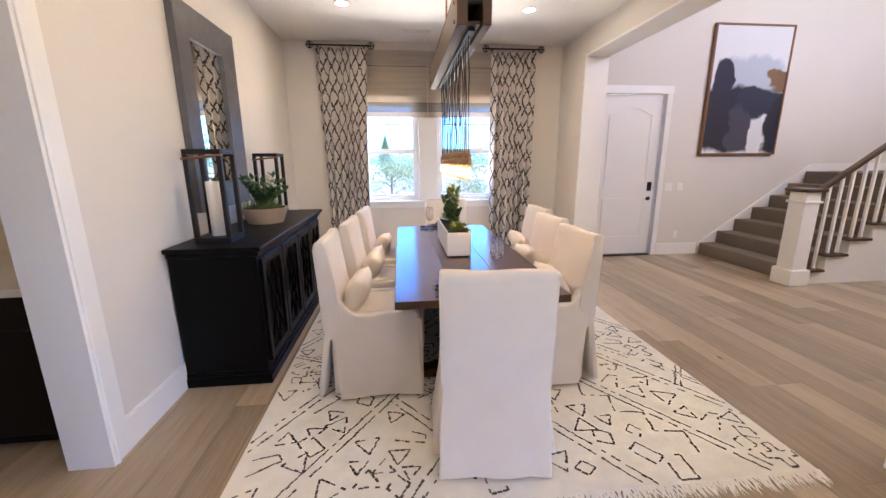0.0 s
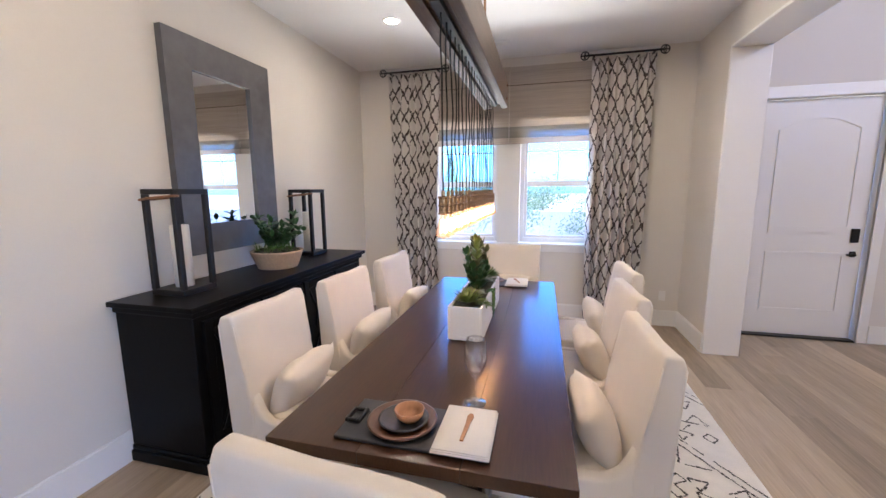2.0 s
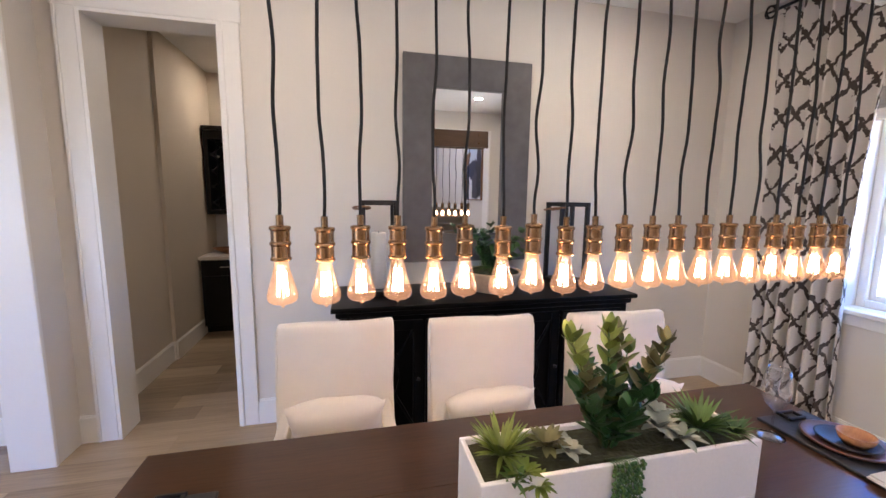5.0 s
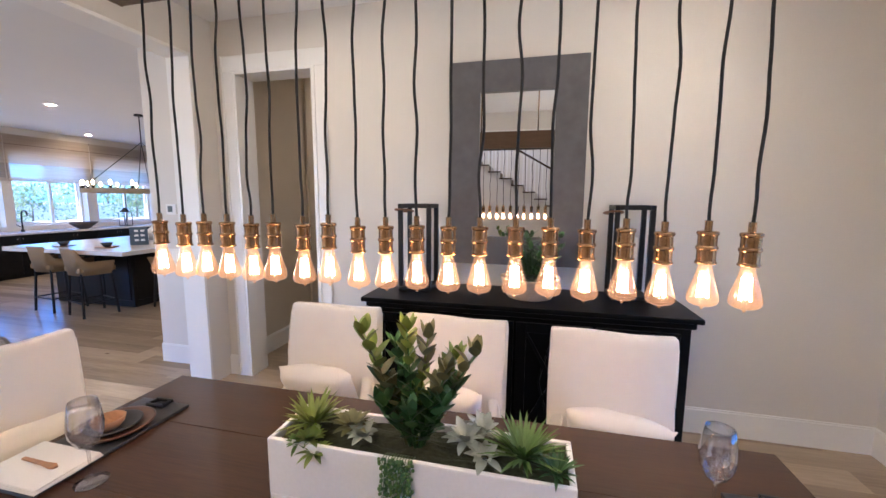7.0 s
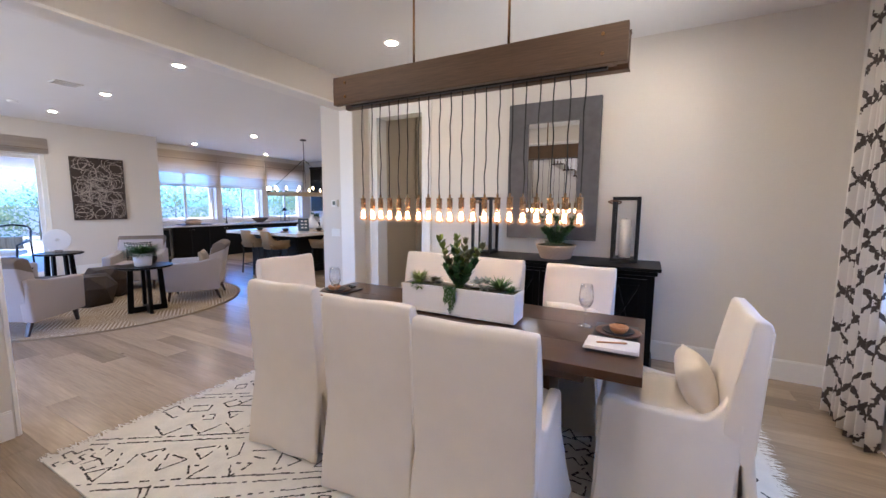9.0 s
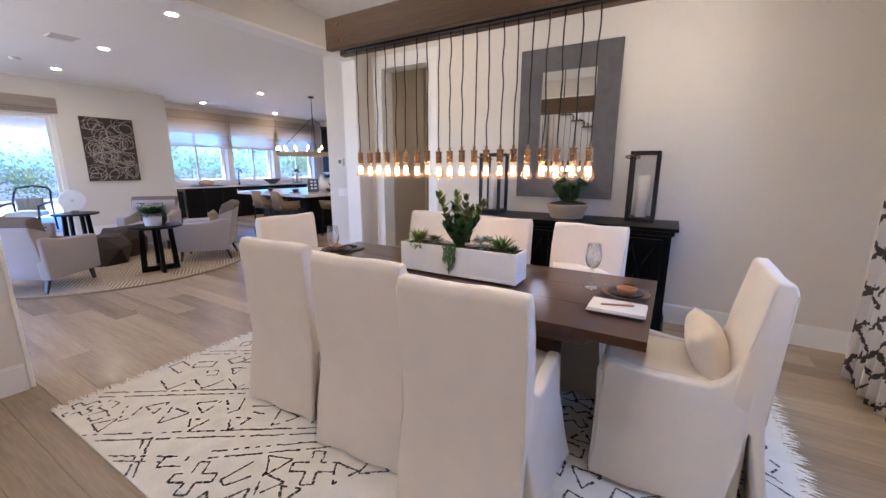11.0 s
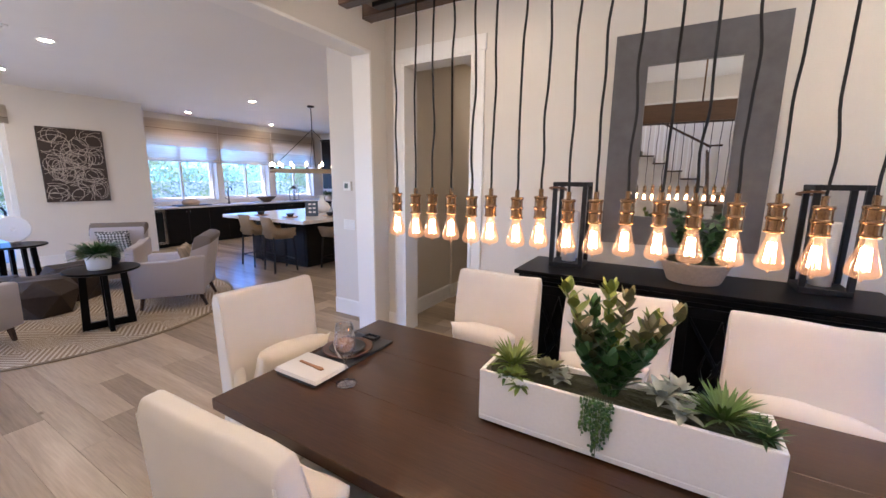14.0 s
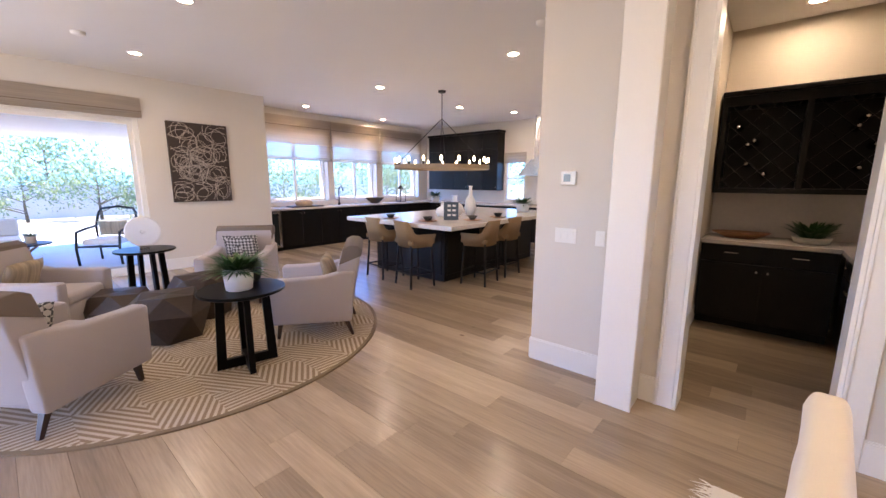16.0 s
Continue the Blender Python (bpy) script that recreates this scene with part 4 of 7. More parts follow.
# curtains
def trellis():
    m = mat("trellis_cloth", (0.62, 0.58, 0.54), 0.9, scale=300, vary=0.05, bump=0.15)
    nt = m.node_tree
    n, l = nt.nodes, nt.links
    b = n["Principled BSDF"]
    old = b.inputs["Base Color"].links[0].from_socket
    uv = n.new("ShaderNodeUVMap")
    no = n.new("ShaderNodeTexNoise")
    no.inputs["Scale"].default_value = 26
    l.new(uv.outputs[0], no.inputs["Vector"])
    fine = n.new("ShaderNodeTexNoise")
    fine.inputs["Scale"].default_value = 75
    l.new(uv.outputs[0], fine.inputs["Vector"])
    sep = n.new("ShaderNodeSeparateXYZ")
    l.new(uv.outputs[0], sep.inputs[0])
    def math2(op, a, b2=None):
        q = n.new("ShaderNodeMath")
        q.operation = op
        for i, v in enumerate((a, b2)):
            if v is None:
                continue
            if isinstance(v, (int, float)):
                q.inputs[i].default_value = v
            else:
                l.new(v, q.inputs[i])
        return q.outputs[0]
    us, vs = math2("MULTIPLY", sep.outputs[0], 1 / 0.195), math2("MULTIPLY", sep.outputs[1], 1 / 0.262)
    wob = math2("MULTIPLY", math2("SUBTRACT", no.outputs["Fac"], 0.5), 0.42)
    lines = []
    for sgn in (1, -1):
        c = math2("ADD", math2("ADD", us, math2("MULTIPLY", vs, sgn)), wob)
        lines.append(math2("ABSOLUTE", math2("SUBTRACT", math2("FRACT", c), 0.5)))
    d = math2("MINIMUM", *lines)
    mask = math2("LESS_THAN", math2("ADD", d, math2("MULTIPLY", math2("SUBTRACT", fine.outputs["Fac"], 0.5), 0.13)), 0.08)
    x = n.new("ShaderNodeMix")
    x.data_type = "RGBA"
    l.new(mask, x.inputs["Factor"])
    l.new(old, x.inputs["A"])
    x.inputs["B"].default_value = (0.06, 0.045, 0.04, 1)
    l.new(x.outputs["Result"], b.inputs["Base Color"])
    return m


M_TRELLIS = trellis()


def curtain(x0, x1, seed):
    c = thing("curtain", "cream drapery panel with dark brown trellis pattern on an iron rod", "curtain", group="window drapery")
    bm = bmesh.new()
    uvl = bm.loops.layers.uv.new("UVMap")
    nu, nv = 120, 34
    rows = []
    for j in range(nv + 1):
        v = j / nv
        z = 0.015 + (2.985 - 0.015) * v
        row = []
        s = 0.0
        px = py = None
        for i in range(nu + 1):
            u = i / nu
            gather = 1 - 0.06 * math.sin(math.pi * v) - 0.05 * (1 - v)
            x = (x0 + x1) / 2 + (u - 0.5) * (x1 - x0) * gather + 0.012 * math.sin(seed + 5 * v + 9 * u)
            amp = 0.042 + 0.018 * (1 - v) + 0.012 * math.sin(seed * 3 + u * 11)
            y = NY - 0.1 + amp * math.sin(2 * math.pi * 6.5 * u + seed + 0.5 * math.sin(3 * v + seed)) + 0.012 * noise.noise((u * 9, v * 4, seed))
            if px is not None:
                s += math.hypot(x - px, y - py)
            px, py = x, y
            row.append((bm.verts.new((x, y, z)), s * 1.0, z))
        rows.append(row)
    for j in range(nv):
        for i in range(nu):
            q = [rows[j][i], rows[j][i + 1], rows[j + 1][i + 1], rows[j + 1][i]]
            f = bm.faces.new([p[0] for p in q])
            f.smooth = True
            for lp, p in zip(f.loops, q):
                lp[uvl].uv = (p[1], p[2])
    cl = part("cloth", bm, M_TRELLIS, c)
    so = cl.modifiers.new("thick", "SOLIDIFY")
    so.thickness = 0.004
    rod = part("rod", tube([(x0 - 0.06, NY - 0.1, 3.02), (x1 + 0.06, NY - 0.1, 3.02)], 0.011, 10), M_IRON, c, "black iron rod", smooth=True)
    for x in (x0 - 0.075, x1 + 0.075):
        bm = tube([(x + 0.042 * math.cos(a), NY - 0.1, 3.02 + 0.042 * math.sin(a)) for a in [2 * math.pi * k / 20 for k in range(21)]], 0.006, 6)
        tube([(x, NY - 0.1 + 0.042 * math.cos(a), 3.02 + 0.042 * math.sin(a)) for a in [2 * math.pi * k / 20 for k in range(21)]], 0.006, 6, bm)
        tube([(x - 0.04, NY - 0.1, 3.02), (x + 0.04, NY - 0.1, 3.02)], 0.008, 6, bm)
        part("finial", bm, M_IRON, rod, "open iron ball finial", smooth=True)
    for x in (x0 + 0.02, x1 - 0.02):
        part("bracket", box(x - 0.008, NY - 0.1, 3.0, x + 0.008, NY, 3.02, 0.002, 1), M_IRON, rod)
    return c


curtain(-0.65, 0.0, 0.4)
curtain(1.72, 2.36, 2.1)


def roman_shade(x0, x1, y, ztop, zbot, inward, label, dense=0.55, upper=M_SHADE, lower=M_SHEER, name="roman_shade"):
    s = thing(name, label, "window shade", group="woven shades")
    def sheet(za, zb, yy, material, pn):
        part(pn, box(x0, yy - 0.002, za, x1, yy + 0.002, zb), material, s)
    part("headrail", box(x0, min(y, y - inward * 0.05), ztop - 0.03, x1, max(y, y - inward * 0.05), ztop, 0.002, 1), M_SHADE, s)
    yf = y + inward * 0.0
    zm = zbot + (ztop - zbot) * (1 - dense)
    sheet(ztop - 0.2, ztop, yf + inward * 0.012, upper, "valance")
    part("valance_cord", box(x0, yf + inward * 0.012 - 0.004, ztop - 0.206, x1, yf + inward * 0.012 + 0.004, ztop - 0.2), M_BEAM, s, "dark bound edge")
    sheet(zm, ztop - 0.03, yf, upper, "upper_panel")
    sheet(zbot + 0.07, zm, yf, lower, "sheer_panel")
    bm = box(x0, yf - 0.012, zbot, x1, yf + 0.012, zbot + 0.07, 0.004, 1)
    part("bottom_fold", bm, upper, s)
    return s


roman_shade(-0.12, 0.83, NY - 0.03, 2.99, 2.12, -1, "taupe woven roman shade drawn half down over a window", 0.77)
roman_shade(0.835, 1.83, NY - 0.03, 2.985, 2.12, -1, "taupe woven roman shade drawn half down over a window", 0.77)


# recessed lights
def can(x, y, z=CZ):
    c = thing("recessed_light", "round white recessed ceiling light, lit", "ceiling light", pose(x, y, z), group="recessed lights")
    part("trim_ring", lathe([(0.055, -0.002), (0.06, -0.008), (0.082, -0.006), (0.085, 0.0)], 24), M_TRIM, c, smooth=True)
    part("lens", lathe([(0, -0.003), (0.056, -0.003), (0.056, -0.001)], 20), M_CAN, c, "glowing lens")
    return c


first = can(-0.13, 4.735)
for x, y in ((1.86, 4.735), (-0.12, 2.3), (1.86, 2.3), (0.5, -0.28), (0.34, -2.53), (0.27, -4.7), (-2.85, -1.03), (-2.92, -3.7), (-3.0, -6.25), (-5.25, -6.35), (-5.2, -3.75), (-6.5, -3.15), (-5.0, -1.0), (-3.3, 1.8)):
    copy_thing(first, pose(x, y, CZ))


# ---- on the sideboard ----
def lantern(x0, y0, s=0.235, h=0.615):
    g = thing("candle_lantern", "black metal lantern holding a tall ivory pillar candle", "lantern", pose(x0, y0, SZ), group="lanterns on the sideboard")
    part("base_plate", box(0, 0, 0, s, s, 0.035, 0.004, 1), M_IRON, g)
    for x in (0, s - 0.03):
        for y in (0, s - 0.03):
            part("post", box(x, y, 0.035, x + 0.03, y + 0.03, h - 0.03, 0.003, 1), M_IRON, g)
    bm = bmesh.new()
    for b in ((0, 0, s, 0.03), (0, s - 0.03, s, s), (0, 0.03, 0.03, s - 0.03), (s - 0.03, 0.03, s, s - 0.03)):
        box(b[0], b[1], h - 0.03, b[2], b[3], h, 0.003, 1, bm=bm)
    part("top_frame", bm, M_IRON, g)
    c = part("candle", lathe([(0, 0.036), (0.05, 0.036), (0.05, 0.4), (0.045, 0.406), (0.03, 0.4), (0, 0.397)], 24, s / 2, s / 2), M_CANDLE, g, "ivory pillar candle", smooth=True)
    part("wick", tube([(s / 2, s / 2, 0.396), (s / 2 + 0.002, s / 2, 0.412)], 0.0015, 5), M_CORD, c)
    bm = tube([(s * 0.5 + (s * 0.5 + 0.006) * math.cos(a), 0.01 + 0.055 * math.sin(a), h - 0.05 + 0.012 * math.cos(a)) for a in [2 * math.pi * k / 24 for k in range(25)]], 0.007, 7)
    part("handle", bm, M_STRAP, g, "tan wooden loop handle", smooth=True)
    return g


lantern(-0.965, 2.92)
lantern(-1.04, 4.34)


# ---- plants ----
def leaf(bm, base, way, up, L, w, droop=0.2, n=4, fold=0.15):
    base, way, up = Vector(base), Vector(way).normalized(), Vector(up)
    side = way.cross(up)
    if side.length < 1e-4:
        side = way.orthogonal()
    side.normalize()
    nrm = side.cross(way).normalized()
    prev = None
    for i in range(n + 1):
        u = i / n
        c = base + way * (L * u) - Vector((0, 0, 1)) * (droop * L * u * u)
        ww = w * math.sin(math.pi * (0.06 + 0.94 * u) ** 0.8) * 0.5
        row = [bm.verts.new(c - side * ww + nrm * (fold * ww)), bm.verts.new(c), bm.verts.new(c + side * ww + nrm * (fold * ww))]
        if prev:
            for k in range(2):
                bm.faces.new((prev[k], prev[k + 1], row[k + 1], row[k]))
        prev = row


# bowl on the sideboard
bowl = thing("potted_plant", "green leafy plant in a cream stone bowl on the sideboard", "plant")
BCX, BCY = -0.8, 3.83
part("bowl", lathe([(0, SZ), (0.145, SZ), (0.152, SZ + 0.01), (0.195, SZ + 0.125), (0.2, SZ + 0.135), (0.188, SZ + 0.137), (0.17, SZ + 0.11), (0, SZ + 0.105)], 36, BCX, BCY), M_STONEPOT, bowl, smooth=True)
bm = lathe([(0.183, SZ + 0.122), (0.15, SZ + 0.14), (0.08, SZ + 0.152), (0, SZ + 0.156)], 24, BCX, BCY)
ruffle(bm, 0.012, 40, 1, 1)
part("moss", bm, M_MOSS, bowl, "mossy soil")
rng = random.Random(5)
for k in range(19):
    a = 2 * math.pi * k / 19 + 0.9 * (k % 2)
    h, s = rng.uniform(0.1, 0.26), rng.uniform(0.04, 0.17)
    pts = [(BCX + 0.03 * math.cos(a) + s * q ** 1.5 * math.cos(a), BCY + 0.05 * math.sin(a) + 1.15 * s * q ** 1.5 * math.sin(a), SZ + 0.14 + h * q) for q in [i / 6 for i in range(7)]]
    st = part("stem", tube(pts, 0.005, 6, r2=0.002), M_LEAF, bowl, smooth=True)
    bm = bmesh.new()
    for i in range(8):
        p = Vector(pts[min(6, 1 + i * 5 // 7)]) + Vector((0, 0, 0.01 * (i % 2)))
        for s2 in (1, -1):
            leaf(bm, p, (s2 * math.cos(a + 1.57), s2 * math.sin(a + 1.57), rng.uniform(0.4, 1.0)), (0, 0, 1), rng.uniform(0.06, 0.09), 0.044, 0.15)
    leaf(bm, pts[-1], (math.cos(a) * 0.4, math.sin(a) * 0.4, 1), (math.cos(a), math.sin(a), 0), 0.08, 0.034)
    part("foliage", bm, M_LEAF, st, smooth=True)
bm = bmesh.new()
for k in range(120):
    a, rr = rng.uniform(0, 6.28), rng.uniform(0.02, 0.16)
    leaf(bm, (BCX + rr * math.cos(a), BCY + rr * math.sin(a), SZ + 0.13), (rng.uniform(-0.5, 0.5), rng.uniform(-0.5, 0.5), 1), (0, 1, 0), rng.uniform(0.04, 0.12), 0.006, 0.1, 3)
part("grass_tuft", bm, M_SUCC, bowl, smooth=True)

# long planter on the table
planter = thing("table_planter", "long white rectangular planter box on the table", "planter")
PX0, PX1, PY0, PY1, PZ0, PZ1 = 0.766, 0.955, 3.147, 3.965, 0.78, 0.965
bm = bmesh.new()
T = 0.014
box(PX0, PY0, PZ0, PX1, PY1, PZ0 + 0.02, 0.003, 1, bm=bm)
for b in ((PX0, PY0, PX0 + T, PY1), (PX1 - T, PY0, PX1, PY1), (PX0 + T, PY0, PX1 - T, PY0 + T), (PX0 + T, PY1 - T, PX1 - T, PY1)):
    box(b[0], b[1], PZ0 + 0.02, b[2], b[3], PZ1, 0.003, 2, bm=bm)
part("trough", bm, M_CERAMIC, planter)
for x in (PX0 + 0.03, PX1 - 0.05):
    for y in (PY0 + 0.03, PY1 - 0.05):
        part("foot", box(x, y, 0.77, x + 0.025, y + 0.025, PZ0), M_IRON, planter, "dark pad foot")
bm = box(PX0 + T, PY0 + T, PZ1 - 0.05, PX1 - T, PY1 - T, PZ1 - 0.016)
bmesh.ops.subdivide_edges(bm, edges=bm.edges[:], cuts=12, use_grid_fill=True)
ruffle(bm, 0.014, 30, 2)
part("moss", bm, M_MOSS, planter, "dark green moss bed")
PCX = (PX0 + PX1) / 2


def oval(bm, base, way, up, L, w, droop=0.1, fold=0.2):
    """A fleshy leaf with a blunt tip and a folded midrib."""
    base, way = Vector(base), Vector(way).normalized()
    side = way.cross(Vector(up))
    side = side.normalized() if side.length > 1e-4 else way.orthogonal().normalized()
    nrm = side.cross(way).normalized()
    prev = None
    for i in range(7):
        u = i / 6
        c = base + way * (L * u) - Vector((0, 0, droop * L * u * u))
        ww = 0.5 * w * max(0.03, math.sin(math.pi * min(0.985, 0.03 + u ** 0.85)) ** 0.62)
        row = [bm.verts.new(c - side * ww + nrm * (fold * ww)), bm.verts.new(c), bm.verts.new(c + side * ww + nrm * (fold * ww))]
        if prev:
            for k in range(2):
                bm.faces.new((prev[k], prev[k + 1], row[k + 1], row[k]))
        prev = row


def upright_plant(name, label, centre, stems, leaf_l, leaf_w, seed):
    """Upright stems, each with opposite leaves that rise towards its tip. A stem: reach in x and y, height, colours of its low and high leaves."""
    g = thing(name, label, "plant")
    r = random.Random(seed)
    c0 = Vector(centre)
    for dx, dy, h, low, high in stems:
        pts = [c0 + Vector((dx * (0.15 + 0.85 * q ** 1.3), dy * (0.15 + 0.85 * q ** 1.3), h * q)) for q in [i / 10 for i in range(11)]]
        st = part("stem", tube(pts, 0.0045, 6, r2=0.002), low, g, smooth=True)
        turn = r.uniform(0, 3.14)
        n = max(5, int(h / 0.026))
        for m, a, b in ((low, 0.22, 0.68), (high, 0.68, 1.0)):
            bm = bmesh.new()
            for i in range(n):
                q = 0.22 + 0.78 * i / (n - 1)
                if not a <= q <= b + 0.001:
                    continue
                p = pts[min(9, int(q * 10))].lerp(pts[min(9, int(q * 10)) + 1], q * 10 - min(9, int(q * 10)))
                t = turn + 1.35 * i + r.uniform(-0.25, 0.25)
                for sd in (0, math.pi):
                    oval(bm, p, (math.cos(t + sd), math.sin(t + sd), r.uniform(0.5, 0.8) + 0.75 * q), (0, 0, 1), leaf_l * r.uniform(0.8, 1.15) * (1.08 - 0.25 * q), leaf_w * r.uniform(0.85, 1.1))
            if b == 1.0:
                for k in range(3):
                    t = turn + 2.1 * k
                    oval(bm, pts[-1], (0.35 * math.cos(t), 0.35 * math.sin(t), 1), (math.cos(t), math.sin(t), 0.1), leaf_l * 0.85, leaf_w * 0.8)
            part("foliage", bm, m, st, smooth=True)
    return g


upright_plant("leafy_plant", "tall leafy plant with green and bronze leaves in the planter", (PCX, 3.545, PZ1 - 0.02),
              [(0.02, -0.14, 0.315, M_LEAFB, M_LEAFY), (0.0, -0.02, 0.325, M_LEAF, M_LEAFY), (-0.03, 0.03, 0.3, M_LEAFY, M_LEAFB), (0.04, 0.1, 0.24, M_LEAF, M_LEAFB), (0.0, 0.165, 0.275, M_LEAF, M_LEAFB), (-0.06, -0.07, 0.25, M_LEAF, M_LEAF), (-0.07, 0.1, 0.23, M_LEAF, M_LEAFY)], 0.074, 0.034, 3)
upright_plant("leafy_plant", "glossy low dark green foliage in the planter", (PCX, 3.55, PZ1 - 0.025),
              [(0.06 * math.cos(k * 0.9), 0.11 * math.sin(k * 0.9), 0.13 + 0.02 * (k % 3), M_LEAF, M_LEAF) for k in range(7)], 0.075, 0.042, 8)


def rosette(name, label, centre, n, L, w, material, seed, tilt=0.5, blunt=False):
    r = random.Random(seed)
    g = thing(name, label, "succulent", Matrix.Translation(centre))
    for k in range(n):
        bm = bmesh.new()
        a = k * 2.39996 + r.uniform(-0.2, 0.2)
        e = tilt + 1.5 * k / n + r.uniform(-0.15, 0.15)
        root = (0.01 * math.cos(a), 0.01 * math.sin(a), 0)
        if blunt:
            oval(bm, root, (math.cos(a), math.sin(a), e), (0, 0, 1), L * r.uniform(0.65, 1.15), w * r.uniform(0.8, 1.15), 0.25, 0.3)
        else:
            leaf(bm, root, (math.cos(a), math.sin(a), e), (0, 0, 1), L * r.uniform(0.7, 1.12), w, 0.16, fold=0.5)
        part("leaf", bm, material, g, smooth=True)
    return g


rosette("succulent", "yellow-green spiky rosette succulent in the planter", (PCX, 3.235, PZ1 + 0.002), 60, 0.115, 0.012, M_LEAFY, 1, 0.35)
rosette("succulent", "small bright green rosette at the planter edge", (PX1 - 0.03, 3.262, PZ1 - 0.004), 26, 0.045, 0.015, M_LEAFY, 2, 0.2, True)
rosette("succulent", "small bright green rosette at the planter edge", (PX1 - 0.004, 3.29, PZ1 - 0.02), 26, 0.04, 0.014, M_LEAFY, 5, -0.1, True)
rosette("succulent", "small bright green rosette at the planter edge", (PX1 - 0.015, 3.235, PZ1 - 0.008), 22, 0.036, 0.013, M_SUCC, 15, 0.1, True)
rosette("succulent", "bronze grey fleshy succulent in the planter", (PCX, 3.36, PZ1 + 0.01), 30, 0.06, 0.022, M_LEAFB, 3, 0.3, True)
rosette("succulent", "bronze grey fleshy succulent in the planter", (PCX + 0.03, 3.405, PZ1 + 0.008), 24, 0.048, 0.02, M_LEAFG, 13, 0.3, True)
rosette("succulent", "pale grey-green broad-leaved succulent in the planter", (PCX + 0.015, 3.69, PZ1 + 0.03), 24, 0.062, 0.026, M_LEAFG, 4, 0.3, True)
rosette("succulent", "pale grey-green broad-leaved succulent in the planter", (PCX + 0.04, 3.745, PZ1 + 0.006), 16, 0.055, 0.024, M_LEAFG, 14, 0.1, True)
rosette("succulent", "pale grey-green broad-leaved succulent in the planter", (PCX - 0.03, 3.73, PZ1 + 0.03), 16, 0.06, 0.024, M_LEAFG, 24, 0.5, True)
rosette("succulent", "green spiky rosette succulent in the planter", (PCX + 0.01, 3.84, PZ1 + 0.002), 72, 0.12, 0.012, M_SUCC, 6, 0.3)
rosette("succulent", "small blue-green tuft in the planter corner", (PX1 - 0.045, 3.92, PZ1 + 0.002), 40, 0.062, 0.01, M_LEAF, 7, 0.3)
pearl = thing("trailing_succulent", "string-of-pearls succulent trailing over the planter side", "succulent")
rng = random.Random(9)
for k in range(11):
    y = 3.492 + 0.0075 * k
    low = rng.uniform(0.05, 0.165) if k not in (4, 5, 6) else rng.uniform(0.15, 0.178)
    bm = bmesh.new()
    pts = [(PX1 - 0.03, y, PZ1 - 0.005), (PX1 + 0.002, y, PZ1 + 0.006), (PX1 + 0.012, y, PZ1 - 0.01), (PX1 + 0.011, y + rng.uniform(-0.01, 0.01), PZ1 - low)]
    tube(pts, 0.0012, 4, bm)
    d = 0.0
    while d < low:
        q = bmesh.new()
        bmesh.ops.create_icosphere(q, subdivisions=1, radius=rng.uniform(0.004, 0.006))
        join(bm, q, Matrix.Translation((PX1 + 0.012 + rng.uniform(-0.003, 0.005), y + rng.uniform(-0.007, 0.007), PZ1 + 0.008 - d)))
        d += 0.0075
    part("strand", bm, M_LEAF if k % 3 else M_SUCC, pearl, smooth=True)

# ---- place settings ----
M_PLATE = mat("dark_wood_plate", (0.09, 0.035, 0.018), 0.35, scale=50, vary=0.5, stretch=(3, 0.4, 1))
M_SLATE = mat("black_slate", (0.02, 0.02, 0.023), 0.5, scale=60, vary=0.3, bump=0.1)
M_OLIVE = mat("olive_wood", (0.35, 0.16, 0.07), 0.45, scale=45, vary=0.4, stretch=(3, 0.5, 1))
M_NAPKIN = mat("linen_napkin", (0.68, 0.64, 0.6), 0.95, scale=300, vary=0.06, bump=0.2)


